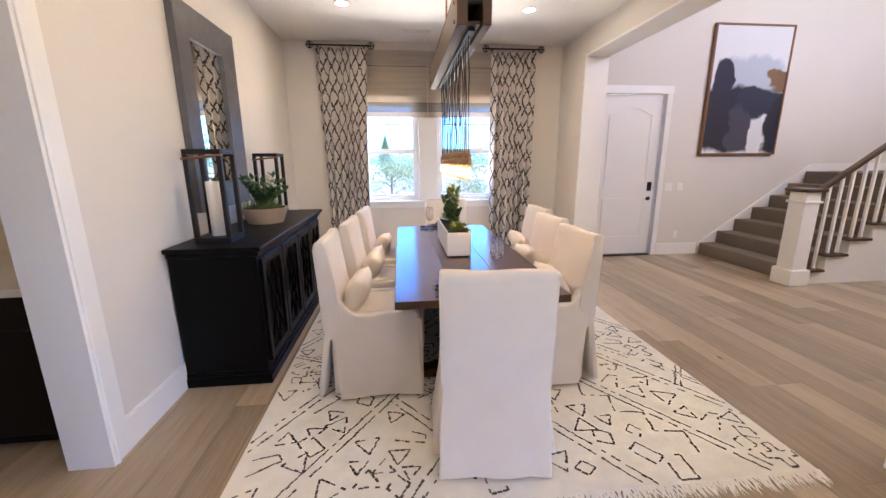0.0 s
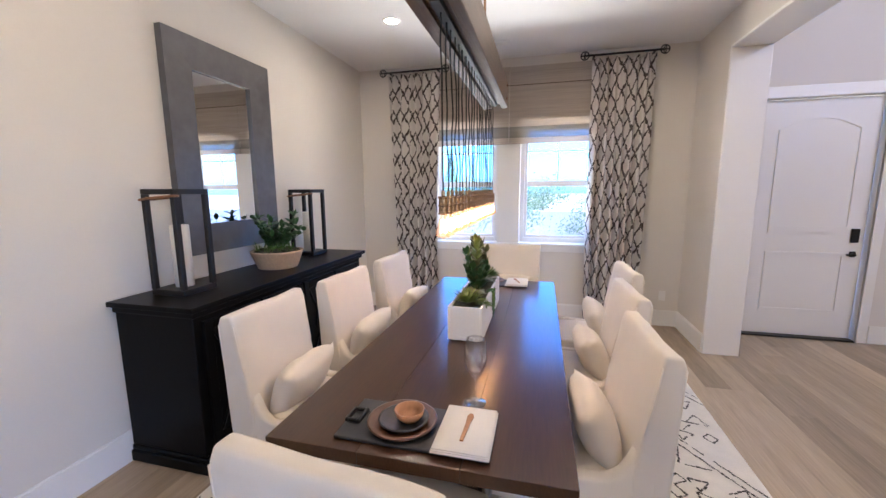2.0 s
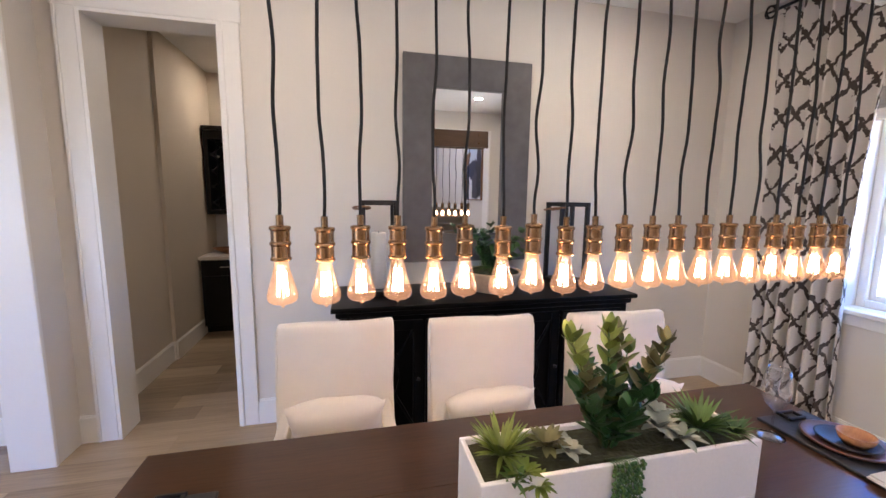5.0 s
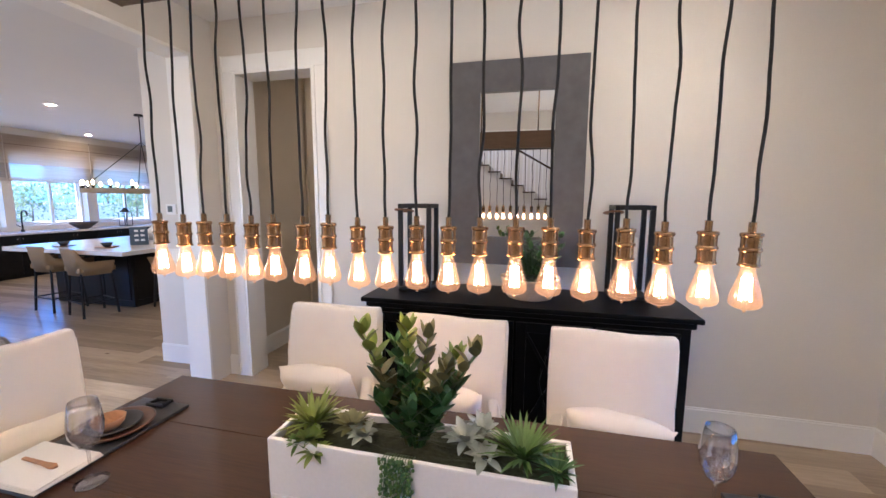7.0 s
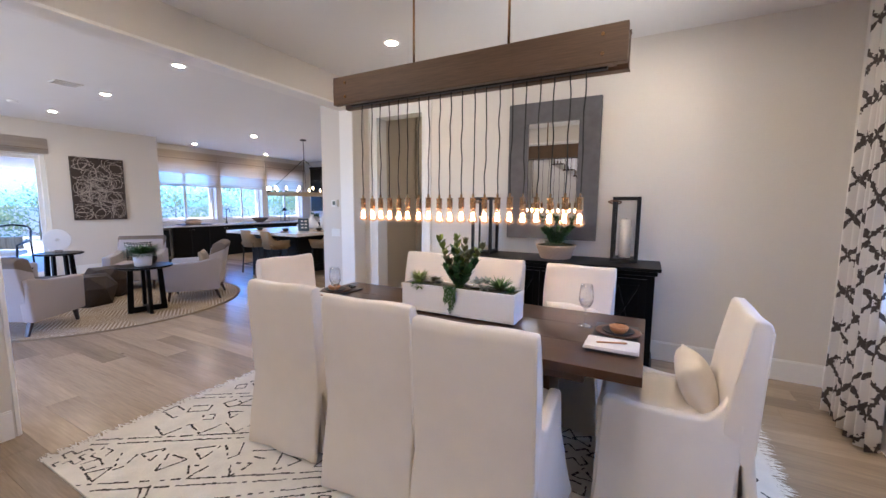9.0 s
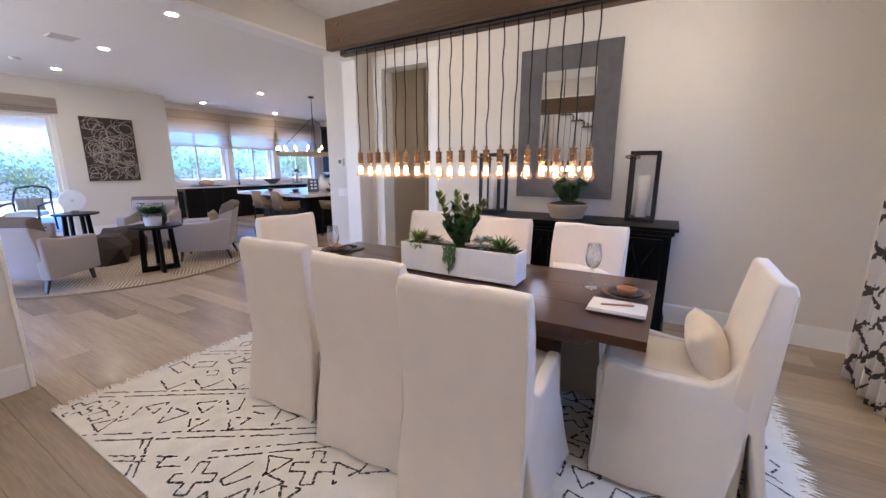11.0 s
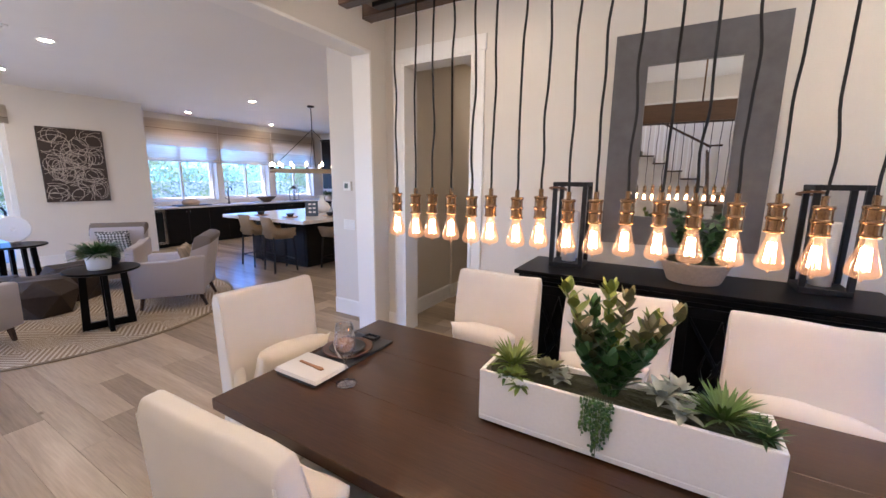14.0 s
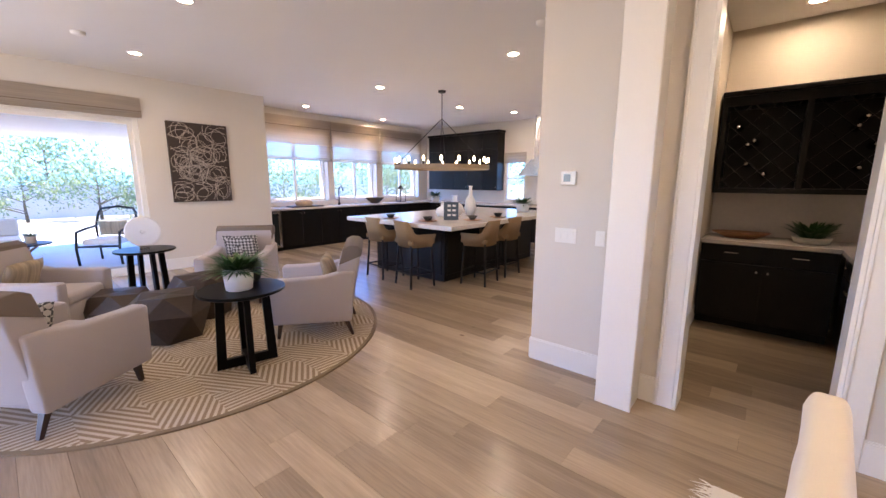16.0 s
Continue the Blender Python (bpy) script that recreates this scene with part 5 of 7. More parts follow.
def setting(px, py, nx, ny, gx, gy, turn):
    z = TZ
    tr = thing("serving_tray", "flat black tray laid across the table end", "tray", group="place settings")
    part("board", box(px - 0.2, ny - 0.118, z, nx + 0.092, ny + 0.118, z + 0.012, 0.004, 2), M_SLATE, tr)
    bm = bmesh.new()
    x = px - 0.2
    for b in ((x, -0.04, x + 0.012, 0.04), (x + 0.045, -0.04, x + 0.057, 0.04), (x + 0.012, -0.04, x + 0.045, -0.028), (x + 0.012, 0.028, x + 0.045, 0.04)):
        box(b[0], py + b[1], z + 0.012, b[2], py + b[3], z + 0.026, 0.003, 1, bm=bm)
    part("handle", bm, M_IRON, tr, "raised black handle")
    z += 0.012
    pl = part("plate", lathe([(0, z), (0.082, z), (0.117, z + 0.012), (0.121, z + 0.018), (0.115, z + 0.02), (0.087, z + 0.008), (0, z + 0.007)], 40, px, py), M_PLATE, None, smooth=True)
    tagged(pl, "round dark wooden dinner plate", "plate", "place settings")
    z += 0.0075
    pl = part("salad_plate", lathe([(0, z), (0.06, z), (0.083, z + 0.012), (0.087, z + 0.017), (0.081, z + 0.018), (0.06, z + 0.007), (0, z + 0.006)], 36, px + 0.005, py), M_SLATE, None, smooth=True)
    tagged(pl, "small black stoneware plate", "plate", "place settings")
    z += 0.0065
    b = part("small_bowl", lathe([(0, z), (0.028, z), (0.045, z + 0.018), (0.052, z + 0.04), (0.048, z + 0.041), (0.04, z + 0.02), (0.02, z + 0.008), (0, z + 0.006)], 32, px + 0.025, py + 0.004), M_OLIVE, None, smooth=True)
    tagged(b, "little olive-wood bowl on a plate", "bowl", "place settings")
    z = TZ + 0.013
    na = thing("folded_napkin", "folded pale linen napkin on a tray", "napkin", group="place settings")
    for k in range(3):
        bm = box(nx - 0.092 + 0.002 * k, ny - 0.13 + 0.003 * k, z + 0.005 * k, nx + 0.092 - 0.002 * k, ny + 0.13 - 0.002 * k, z + 0.005 * k + 0.0052, 0.002, 1)
        ruffle(bm, 0.002, 14, k, 1)
        part("fold", bm, M_NAPKIN, na, smooth=True)
    z += 0.0165
    bm = prism([(-0.075, -0.006), (0.02, -0.008), (0.06, -0.013), (0.075, -0.008), (0.078, 0.003), (0.06, 0.011), (0.02, 0.007), (-0.075, 0.006)], "z", 0, 0.006, 0.002, 2)
    kn = part("spreader", bm, M_OLIVE, None, m=pose(nx, ny, z, 0, 0, turn))
    tagged(kn, "small olive-wood spreader knife on a napkin", "knife", "place settings")
    g = part("wine_glass", lathe([(0, 0.0), (0.036, 0.001), (0.037, 0.003), (0.02, 0.006), (0.005, 0.012), (0.0037, 0.03), (0.0037, 0.085), (0.008, 0.094), (0.024, 0.108), (0.036, 0.135), (0.039, 0.16), (0.035, 0.195), (0.0295, 0.225), (0.0285, 0.225), (0.034, 0.195), (0.0378, 0.16), (0.035, 0.136), (0.022, 0.11), (0, 0.1)], 32), M_WINE, None, smooth=True, m=pose(gx, gy, TZ) @ Matrix.Diagonal((1.15, 1.15, 1.16, 1)))
    g.visible_shadow = False
    tagged(g, "clear stemmed wine glass on the table", "wine glass", "place settings")


setting(0.795, 2.37, 1.02, 2.37, 1.015, 2.572, 88)
setting(0.82, 4.535, 1.05, 4.52, 0.718, 4.342, 110)

# ---- fittings on the walls and ceiling ----
M_SCREEN = mat("grey_display", (0.12, 0.15, 0.15), 0.2, vary=0.02)
sw = thing("light_switch", "white triple light switch plate", "light switch", group="switch plates")
part("plate", box(WX - 0.08, 0.415, 1.03, WX - 0.073, 0.585, 1.145, 0.002, 1), M_TRIM, sw)
for k in range(3):
    part("rocker", box(WX - 0.073, 0.43 + 0.05 * k, 1.055, WX - 0.069, 0.465 + 0.05 * k, 1.12, 0.0015, 1), M_TRIM, sw)
sw = thing("light_switch", "white single light switch plate", "light switch", group="switch plates")
part("plate", box(WX - 0.08, 0.73, 1.03, WX - 0.073, 0.8, 1.145, 0.002, 1), M_TRIM, sw)
part("rocker", box(WX - 0.073, 0.747, 1.055, WX - 0.069, 0.783, 1.12, 0.0015, 1), M_TRIM, sw)
for x, w, lab in ((4.6, 0.12, "white double light switch plate"), (4.79, 0.1, "white light switch plate")):
    sw = thing("light_switch", lab, "light switch", group="switch plates")
    part("plate", box(x - w / 2, FY - 0.007, 1.03, x + w / 2, FY, 1.15, 0.002, 1), M_TRIM, sw)
    part("rocker", box(x - 0.02, FY - 0.011, 1.055, x + 0.02, FY - 0.007, 1.125, 0.0015, 1), M_TRIM, sw)
so = thing("wall_socket", "white wall power outlet by the curtain", "power outlet")
part("plate", box(2.58, NY - 0.006, 0.3, 2.65, NY, 0.415, 0.002, 1), M_TRIM, so)
so = thing("wall_socket", "white wall power outlet in the foyer", "power outlet")
part("plate", box(4.78, FY - 0.006, 0.27, 4.85, FY, 0.385, 0.002, 1), M_TRIM, so)
th = thing("thermostat", "white square wall thermostat with a grey screen", "thermostat")
part("case", box(WX - 0.08, 0.445, 1.475, WX - 0.055, 0.56, 1.575, 0.004, 2), M_TRIM, th)
part("screen", box(WX - 0.0555, 0.468, 1.5, WX - 0.0535, 0.522, 1.555), M_SCREEN, th)


def vent(x, y, w, d, label):
    v = thing("air_vent", label, "air vent", group="ceiling vents")
    bm = bmesh.new()
    for b in ((0, 0, w, 0.02), (0, d - 0.02, w, d), (0, 0.02, 0.02, d - 0.02), (w - 0.02, 0.02, w, d - 0.02)):
        box(x + b[0], y + b[1], CZ - 0.012, x + b[2], y + b[3], CZ, 0.002, 1, bm=bm)
    part("frame", bm, M_TRIM, v)
    part("backing", box(x + 0.02, y + 0.02, CZ - 0.003, x + w - 0.02, y + d - 0.02, CZ - 0.001), M_IRON, v)
    n = max(3, int((d - 0.04) / 0.018))
    for k in range(n):
        yy = y + 0.02 + (d - 0.04) * (k + 0.2) / n
        part("slat", box(x + 0.02, yy, CZ - 0.009, x + w - 0.02, yy + 0.006, CZ - 0.004), M_TRIM, v)


vent(0.5, 5.46, 0.36, 0.13, "white slatted ceiling vent by the window")
vent(0.68, -2.5, 0.3, 0.25, "white slatted ceiling vent")
vent(-2.94, 1.72, 0.16, 0.16, "small slatted vent in the pantry ceiling")
for x, y in ((-2.17, -0.29), (0.85, -4.3)):
    d = thing("smoke_detector", "round white smoke detector on the ceiling", "smoke detector", pose(x, y, CZ))
    part("case", lathe([(0, -0.035), (0.04, -0.034), (0.062, -0.025), (0.068, 0)], 28), M_TRIM, d, smooth=True)

# foyer picture
art = thing("abstract_painting", "large abstract painting in navy, white and tan with a wooden frame", "painting")
AX0, AX1, AZ0, AZ1 = 5.01, 6.28, 1.575, 3.425
M_AFRAME = mat("walnut_frame", (0.2, 0.09, 0.04), 0.5, scale=50, vary=0.3)
bm = bmesh.new()
for b in ((AX0, AZ0, AX0 + 0.025, AZ1), (AX1 - 0.025, AZ0, AX1, AZ1), (AX0 + 0.025, AZ0, AX1 - 0.025, AZ0 + 0.025), (AX0 + 0.025, AZ1 - 0.025, AX1 - 0.025, AZ1)):
    box(b[0], FY - 0.06, b[1], b[2], FY - 0.002, b[3], 0.002, 1, bm=bm)
part("frame", bm, M_AFRAME, art)


def canvas_paint():
    m = mat("abstract_canvas", (0.7, 0.71, 0.73), 0.7, scale=90, vary=0.05, bump=0.15)
    nt = m.node_tree
    n, l = nt.nodes, nt.links
    b = n["Principled BSDF"]
    last = b.inputs["Base Color"].links[0].from_socket
    co = n.new("ShaderNodeTexCoord")
    no = n.new("ShaderNodeTexNoise")
    no.inputs["Scale"].default_value = 3.5
    l.new(co.outputs["Object"], no.inputs["Vector"])
    warp = n.new("ShaderNodeVectorMath")
    warp.operation = "MULTIPLY_ADD"
    warp.inputs[1].default_value = (0.35, 0, 0.35)
    l.new(no.outputs["Color"], warp.inputs[0])
    l.new(co.outputs["Object"], warp.inputs[2])
    sep = n.new("ShaderNodeSeparateXYZ")
    l.new(warp.outputs[0], sep.inputs[0])
    # blots: centre x, centre z, half width, half height, colour
    for cx, cz, hx, hz, col in ((5.7, 2.6, 0.6, 0.42, (0.45, 0.5, 0.58)), (5.3, 2.1, 0.42, 0.5, (0.018, 0.016, 0.03)), (5.24, 2.72, 0.16, 0.24, (0.02, 0.016, 0.04)), (5.9, 2.35, 0.42, 0.22, (0.018, 0.022, 0.05)),
                                (6.25, 2.0, 0.24, 0.5, (0.014, 0.014, 0.026)), (6.22, 2.68, 0.2, 0.15, (0.2, 0.11, 0.055)), (5.62, 1.95, 0.2, 0.34, (0.05, 0.05, 0.07)), (5.9, 1.86, 0.1, 0.26, (0.66, 0.67, 0.69))):
        def m2(op, a, c):
            q = n.new("ShaderNodeMath")
            q.operation = op
            for i, v in enumerate((a, c)):
                if isinstance(v, (int, float)):
                    q.inputs[i].default_value = v
                else:
                    l.new(v, q.inputs[i])
            return q.outputs[0]
        dx = m2("DIVIDE", m2("SUBTRACT", sep.outputs[0], cx + 0.17), hx)
        dz = m2("DIVIDE", m2("SUBTRACT", sep.outputs[2], cz + 0.17), hz)
        d = m2("ADD", m2("POWER", m2("ABSOLUTE", dx, 0), 3.0), m2("POWER", m2("ABSOLUTE", dz, 0), 3.0))
        mr = n.new("ShaderNodeMapRange")
        mr.inputs[1].default_value, mr.inputs[2].default_value, mr.inputs[3].default_value, mr.inputs[4].default_value = 0.7, 1.15, 1, 0
        l.new(d, mr.inputs[0])
        x = n.new("ShaderNodeMix")
        x.data_type = "RGBA"
        l.new(mr.outputs[0], x.inputs["Factor"])
        l.new(last, x.inputs["A"])
        x.inputs["B"].default_value = (*col, 1)
        last = x.outputs["Result"]
    l.new(last, b.inputs["Base Color"])
    return m


part("canvas", box(AX0 + 0.022, FY - 0.045, AZ0 + 0.022, AX1 - 0.022, FY - 0.02, AZ1 - 0.022), canvas_paint(), art, "painted canvas")


# ---- butler's pantry ----
M_CAB = mat("dark_espresso_cabinet", (0.006, 0.005, 0.005), 0.36, spec=0.24, scale=45, vary=0.35, bump=0.04, stretch=(1, 1, 0.2))
M_QUARTZ = mat("white_quartz", (0.66, 0.62, 0.59), 0.2, scale=14, vary=0.12, bump=0.0, big=3)
M_CHROME = mat("brushed_nickel", (0.6, 0.58, 0.56), 0.25, 1.0, scale=80, vary=0.1)
M_BRICKT = mat("pale_wall_tile", (0.62, 0.58, 0.55), 0.3, scale=30, vary=0.08)


def base_unit(name, axis, front, depth, a, b, label, doors=2, drawers=True, toward=1, pulls=True):
    """A floor cabinet. It runs along the axis from a to b, with its front at the given plane, facing toward."""
    g = thing(name, label, "cabinet")
    def bx(u0, u1, d0, d1, z0, z1, bev=0.002):
        p0, p1 = sorted((front + toward * d0, front + toward * d1))
        return box(u0, p0, z0, u1, p1, z1, bev, 1) if axis == "x" else box(p0, u0, z0, p1, u1, z1, bev, 1)
    part("body", bx(a, b, -depth, -0.02, 0.09, 0.88), M_CAB, g)
    part("toe_kick", bx(a, b, -depth, -0.08, 0.0, 0.09), M_CAB, g)
    w = (b - a) / doors
    for k in range(doors):
        u0, u1 = a + k * w + 0.004, a + (k + 1) * w - 0.004
        ztop = 0.69 if drawers else 0.87
        d = part("door", bx(u0, u1, -0.02, 0.0, 0.1, ztop), M_CAB, g)
        if pulls:
            ku = u1 - 0.04 if k % 2 == 0 else u0 + 0.04
            part("knob", bx(ku - 0.012, ku + 0.012, 0.0, 0.024, ztop - 0.08, ztop - 0.056, 0.007), M_CHROME, d, "nickel knob")
        if drawers:
            dr = part("drawer", bx(u0, u1, -0.02, 0.0, 0.7, 0.87), M_CAB, g)
            if pulls:
                part("pull", bx((u0 + u1) / 2 - 0.06, (u0 + u1) / 2 + 0.06, 0.012, 0.024, 0.79, 0.802, 0.004), M_CHROME, dr, "nickel bar pull")
    return g


base_unit("pantry_cabinet", "y", -3.13, 0.6, 1.17, 2.215, "dark espresso base cabinet with nickel hardware", 2, True, 1)
base_unit("pantry_cabinet", "x", 2.24, 0.74, -2.26, -1.42, "dark espresso base cabinet with nickel hardware", 2, True, -1)
base_unit("pantry_cabinet", "x", 2.24, 0.74, -3.1, -2.265, "dark espresso base cabinet with nickel hardware", 2, True, -1)
bm = box(-3.75, 1.162, 0.88, -3.1, 2.21, 0.92, 0.003, 1)
box(-3.75, 2.21, 0.88, -1.38, 2.998, 0.92, 0.003, 1, bm=bm)
ct = built("pantry_countertop", bm, M_QUARTZ, "pale veined stone countertop", "countertop", kind="")
up = thing("wine_rack_cabinet", "dark wall cabinet with diagonal wine lattice and bottles", "wall cabinet")
UX, UY0, UY1, UZ0, UZ1 = -3.42, 1.18, 2.55, 1.39, 2.37
part("back_panel", box(-3.748, UY0, UZ0, -3.72, UY1, UZ1), M_CAB, up)
for b in ((UY0, UZ0, UY1, UZ0 + 0.05), (UY0, UZ1 - 0.1, UY1, UZ1), (UY0, UZ0 + 0.05, UY0 + 0.05, UZ1 - 0.1), (UY1 - 0.05, UZ0 + 0.05, UY1, UZ1 - 0.1), ((UY0 + UY1) / 2 - 0.025, UZ0 + 0.05, (UY0 + UY1) / 2 + 0.025, UZ1 - 0.1)):
    part("case_board", box(-3.72, b[0], b[1], UX, b[2], b[3], 0.003, 1), M_CAB, up)
part("crown", box(-3.745, UY0 - 0.005, UZ1, UX + 0.03, UY1 + 0.02, UZ1 + 0.05, 0.012, 2), M_CAB, up)
rng = random.Random(3)
for h in range(2):
    a = UY0 + 0.05 if h == 0 else (UY0 + UY1) / 2 + 0.025
    b = (UY0 + UY1) / 2 - 0.025 if h == 0 else UY1 - 0.05
    z0, z1 = UZ0 + 0.05, UZ1 - 0.1
    W, Hh = b - a, z1 - z0
    for s in (1, -1):
        k = -Hh
        while k < W:
            # clip each diagonal to the case
            u0, u1 = max(0, k), min(W, k + Hh)
            if u1 - u0 > 0.05:
                p0, p1 = (u0, u0 - k), (u1, u1 - k)
                if s == -1:
                    p0, p1 = (W - p0[0], p0[1]), (W - p1[0], p1[1])
                part("lattice_slat", tube([(UX - 0.05 - 0.02 * (s > 0), a + p0[0], z0 + p0[1]), (UX - 0.05 - 0.02 * (s > 0), a + p1[0], z0 + p1[1])], 0.009, 4), M_CAB, up)
            k += 0.19
    for k in range(5):
        y, z = a + rng.uniform(0.1, W - 0.1), z0 + rng.uniform(0.1, Hh - 0.1)
        bt = part("wine_bottle", tube([(-3.7, y, z), (-3.52, y, z), (-3.48, y, z), (UX - 0.012, y, z)], 0.034, 12, r2=0.014), mat("bottle_glass", (0.01, 0.015, 0.01), 0.1) if k == 0 and h == 0 else bpy.data.materials["bottle_glass"], None, smooth=True)
        tagged(bt, "dark wine bottle with a silver capsule in the rack", "wine bottle", "bottles in the rack")
        part("capsule", tube([(UX - 0.014, y, z), (UX - 0.004, y, z)], 0.0155, 12), M_CHROME, bt, "silver foil capsule", smooth=True)
built("pantry_backsplash", box(-3.749, 1.165, 0.92, -3.742, 2.99, 1.39), M_BRICKT, "pale tiled pantry backsplash", "backsplash")
bm = lathe([(0, 0), (0.1, 0), (0.17, 0.035), (0.22, 0.065), (0.215, 0.07), (0.16, 0.045), (0, 0.02)], 36)
for v in bm.verts:
    v.co.x *= 0.55
    v.co.y *= 1.15
tagged(part("dough_bowl", bm, M_OLIVE, None, smooth=True, m=pose(-3.4, 1.47, 0.92)), "long carved wooden dough bowl on the counter", "bowl")


def potted(name, label, x, y, z, r, h, potm, n, L, leafm, seed, w=0.02, rise=0.15):
    g = thing(name, label, "plant", pose(x, y, z))
    part("pot", lathe([(0, 0), (r * 0.8, 0), (r * 0.86, 0.006), (r, h), (r * 0.94, h), (r * 0.9, h * 0.85), (0, h * 0.82)], 28), potm, g, smooth=True)
    rg = random.Random(seed)
    bm = bmesh.new()
    for k in range(n):
        a, e, q = rg.uniform(0, 6.28), rg.uniform(rise, 1.45 + rise), rg.uniform(0, r * 0.6)
        leaf(bm, (q * math.cos(a), q * math.sin(a), h * 0.83), (math.cos(a), math.sin(a), e), (0, 0, 1), L * rg.uniform(0.55, 1.1), w, 0.3)
    part("foliage", bm, leafm, g, smooth=True)
    return g


potted("potted_plant", "small green fern in a low white bowl on the counter", -3.42, 2.02, 0.92, 0.15, 0.06, M_CERAMIC, 210, 0.26, M_LEAF, 4, 0.034, 0.7)

# ---- lounge in the great room ----
def herring():
    m = mat("jute_weave", (0.52, 0.43, 0.32), 0.95, scale=200, vary=0.12, bump=0.4, big=7)
    nt = m.node_tree
    n, l = nt.nodes, nt.links
    b = n["Principled BSDF"]
    old = b.inputs["Base Color"].links[0].from_socket
    co = n.new("ShaderNodeTexCoord")
    sep = n.new("ShaderNodeSeparateXYZ")
    l.new(co.outputs["Object"], sep.inputs[0])
    def m2(op, a, c=None):
        q = n.new("ShaderNodeMath")
        q.operation = op
        for i, v in enumerate((a, c)):
            if v is None:
                continue
            if isinstance(v, (int, float)):
                q.inputs[i].default_value = v
            else:
                l.new(v, q.inputs[i])
        return q.outputs[0]
    X, Y = sep.outputs[0], sep.outputs[1]
    iu = m2("FLOOR", m2("MULTIPLY", X, 1 / 0.34))
    iv = m2("FLOOR", m2("ADD", m2("MULTIPLY", X, 0.577 / 0.4), m2("MULTIPLY", Y, 1 / 0.4)))
    turn = m2("ADD", m2("MULTIPLY", m2("FLOORED_MODULO", m2("ADD", iu, iv), 3), 2.0944 / 2), 0.52)
    f = m2("FRACT", m2("MULTIPLY", m2("ADD", m2("MULTIPLY", X, m2("COSINE", turn)), m2("MULTIPLY", Y, m2("SINE", turn))), 1 / 0.042))
    mask = m2("LESS_THAN", f, 0.52)
    x = n.new("ShaderNodeMix")
    x.data_type = "RGBA"
    l.new(mask, x.inputs["Factor"])
    l.new(old, x.inputs["A"])
    x.inputs["B"].default_value = (0.27, 0.19, 0.115, 1)
    l.new(x.outputs["Result"], b.inputs["Base Color"])
    return m


RC = (0.53, -2.57)
rr = thing("round_rug", "round jute rug with a woven herringbone pattern", "rug", pose(RC[0], RC[1], 0))
part("weave", lathe([(1.76, 0.0), (1.76, 0.01), (1.0, 0.011), (0.4, 0.011), (0, 0.011)], 96), herring(), rr)
part("border", lathe([(1.765, 0.0), (1.795, 0.0), (1.795, 0.012), (1.765, 0.014)], 96), mat("jute_edge", (0.2, 0.145, 0.09), 0.95, scale=150, vary=0.3), rr, "dark bound edge")
M_SOFA = mat("grey_linen_upholstery", (0.39, 0.345, 0.335), 0.92, scale=380, vary=0.08, bump=0.15, sheen=0.2)
M_SOFAD = mat("brown_back_cloth", (0.16, 0.125, 0.1), 0.85, scale=300, vary=0.15, bump=0.15)
M_LEGW = mat("dark_walnut_leg", (0.035, 0.015, 0.01), 0.4, scale=60, vary=0.3)
M_CUSH = mat("patterned_cushion", (0.5, 0.47, 0.42), 0.9, scale=300, vary=0.1)


def zig(m, col, s):
    nt = m.node_tree
    n, l = nt.nodes, nt.links
    b = n["Principled BSDF"]
    old = b.inputs["Base Color"].links[0].from_socket
    co, mp, ch = n.new("ShaderNodeTexCoord"), n.new("ShaderNodeMapping"), n.new("ShaderNodeTexChecker")
    mp.inputs["Rotation"].default_value = (0, radians(45), 0)
    ch.inputs["Scale"].default_value = s
    l.new(co.outputs["Object"], mp.inputs[0])
    l.new(mp.outputs[0], ch.inputs["Vector"])
    x = n.new("ShaderNodeMix")
    x.data_type = "RGBA"
    l.new(ch.outputs["Fac"], x.inputs["Factor"])
    l.new(old, x.inputs["A"])
    x.inputs["B"].default_value = (*col, 1)
    l.new(x.outputs["Result"], b.inputs["Base Color"])


zig(M_CUSH, (0.05, 0.045, 0.045), 34)
M_STRIPE = mat("striped_cushion", (0.33, 0.26, 0.18), 0.9, scale=7, vary=0.65, big=4, stretch=(6, 0.2, 0.2))


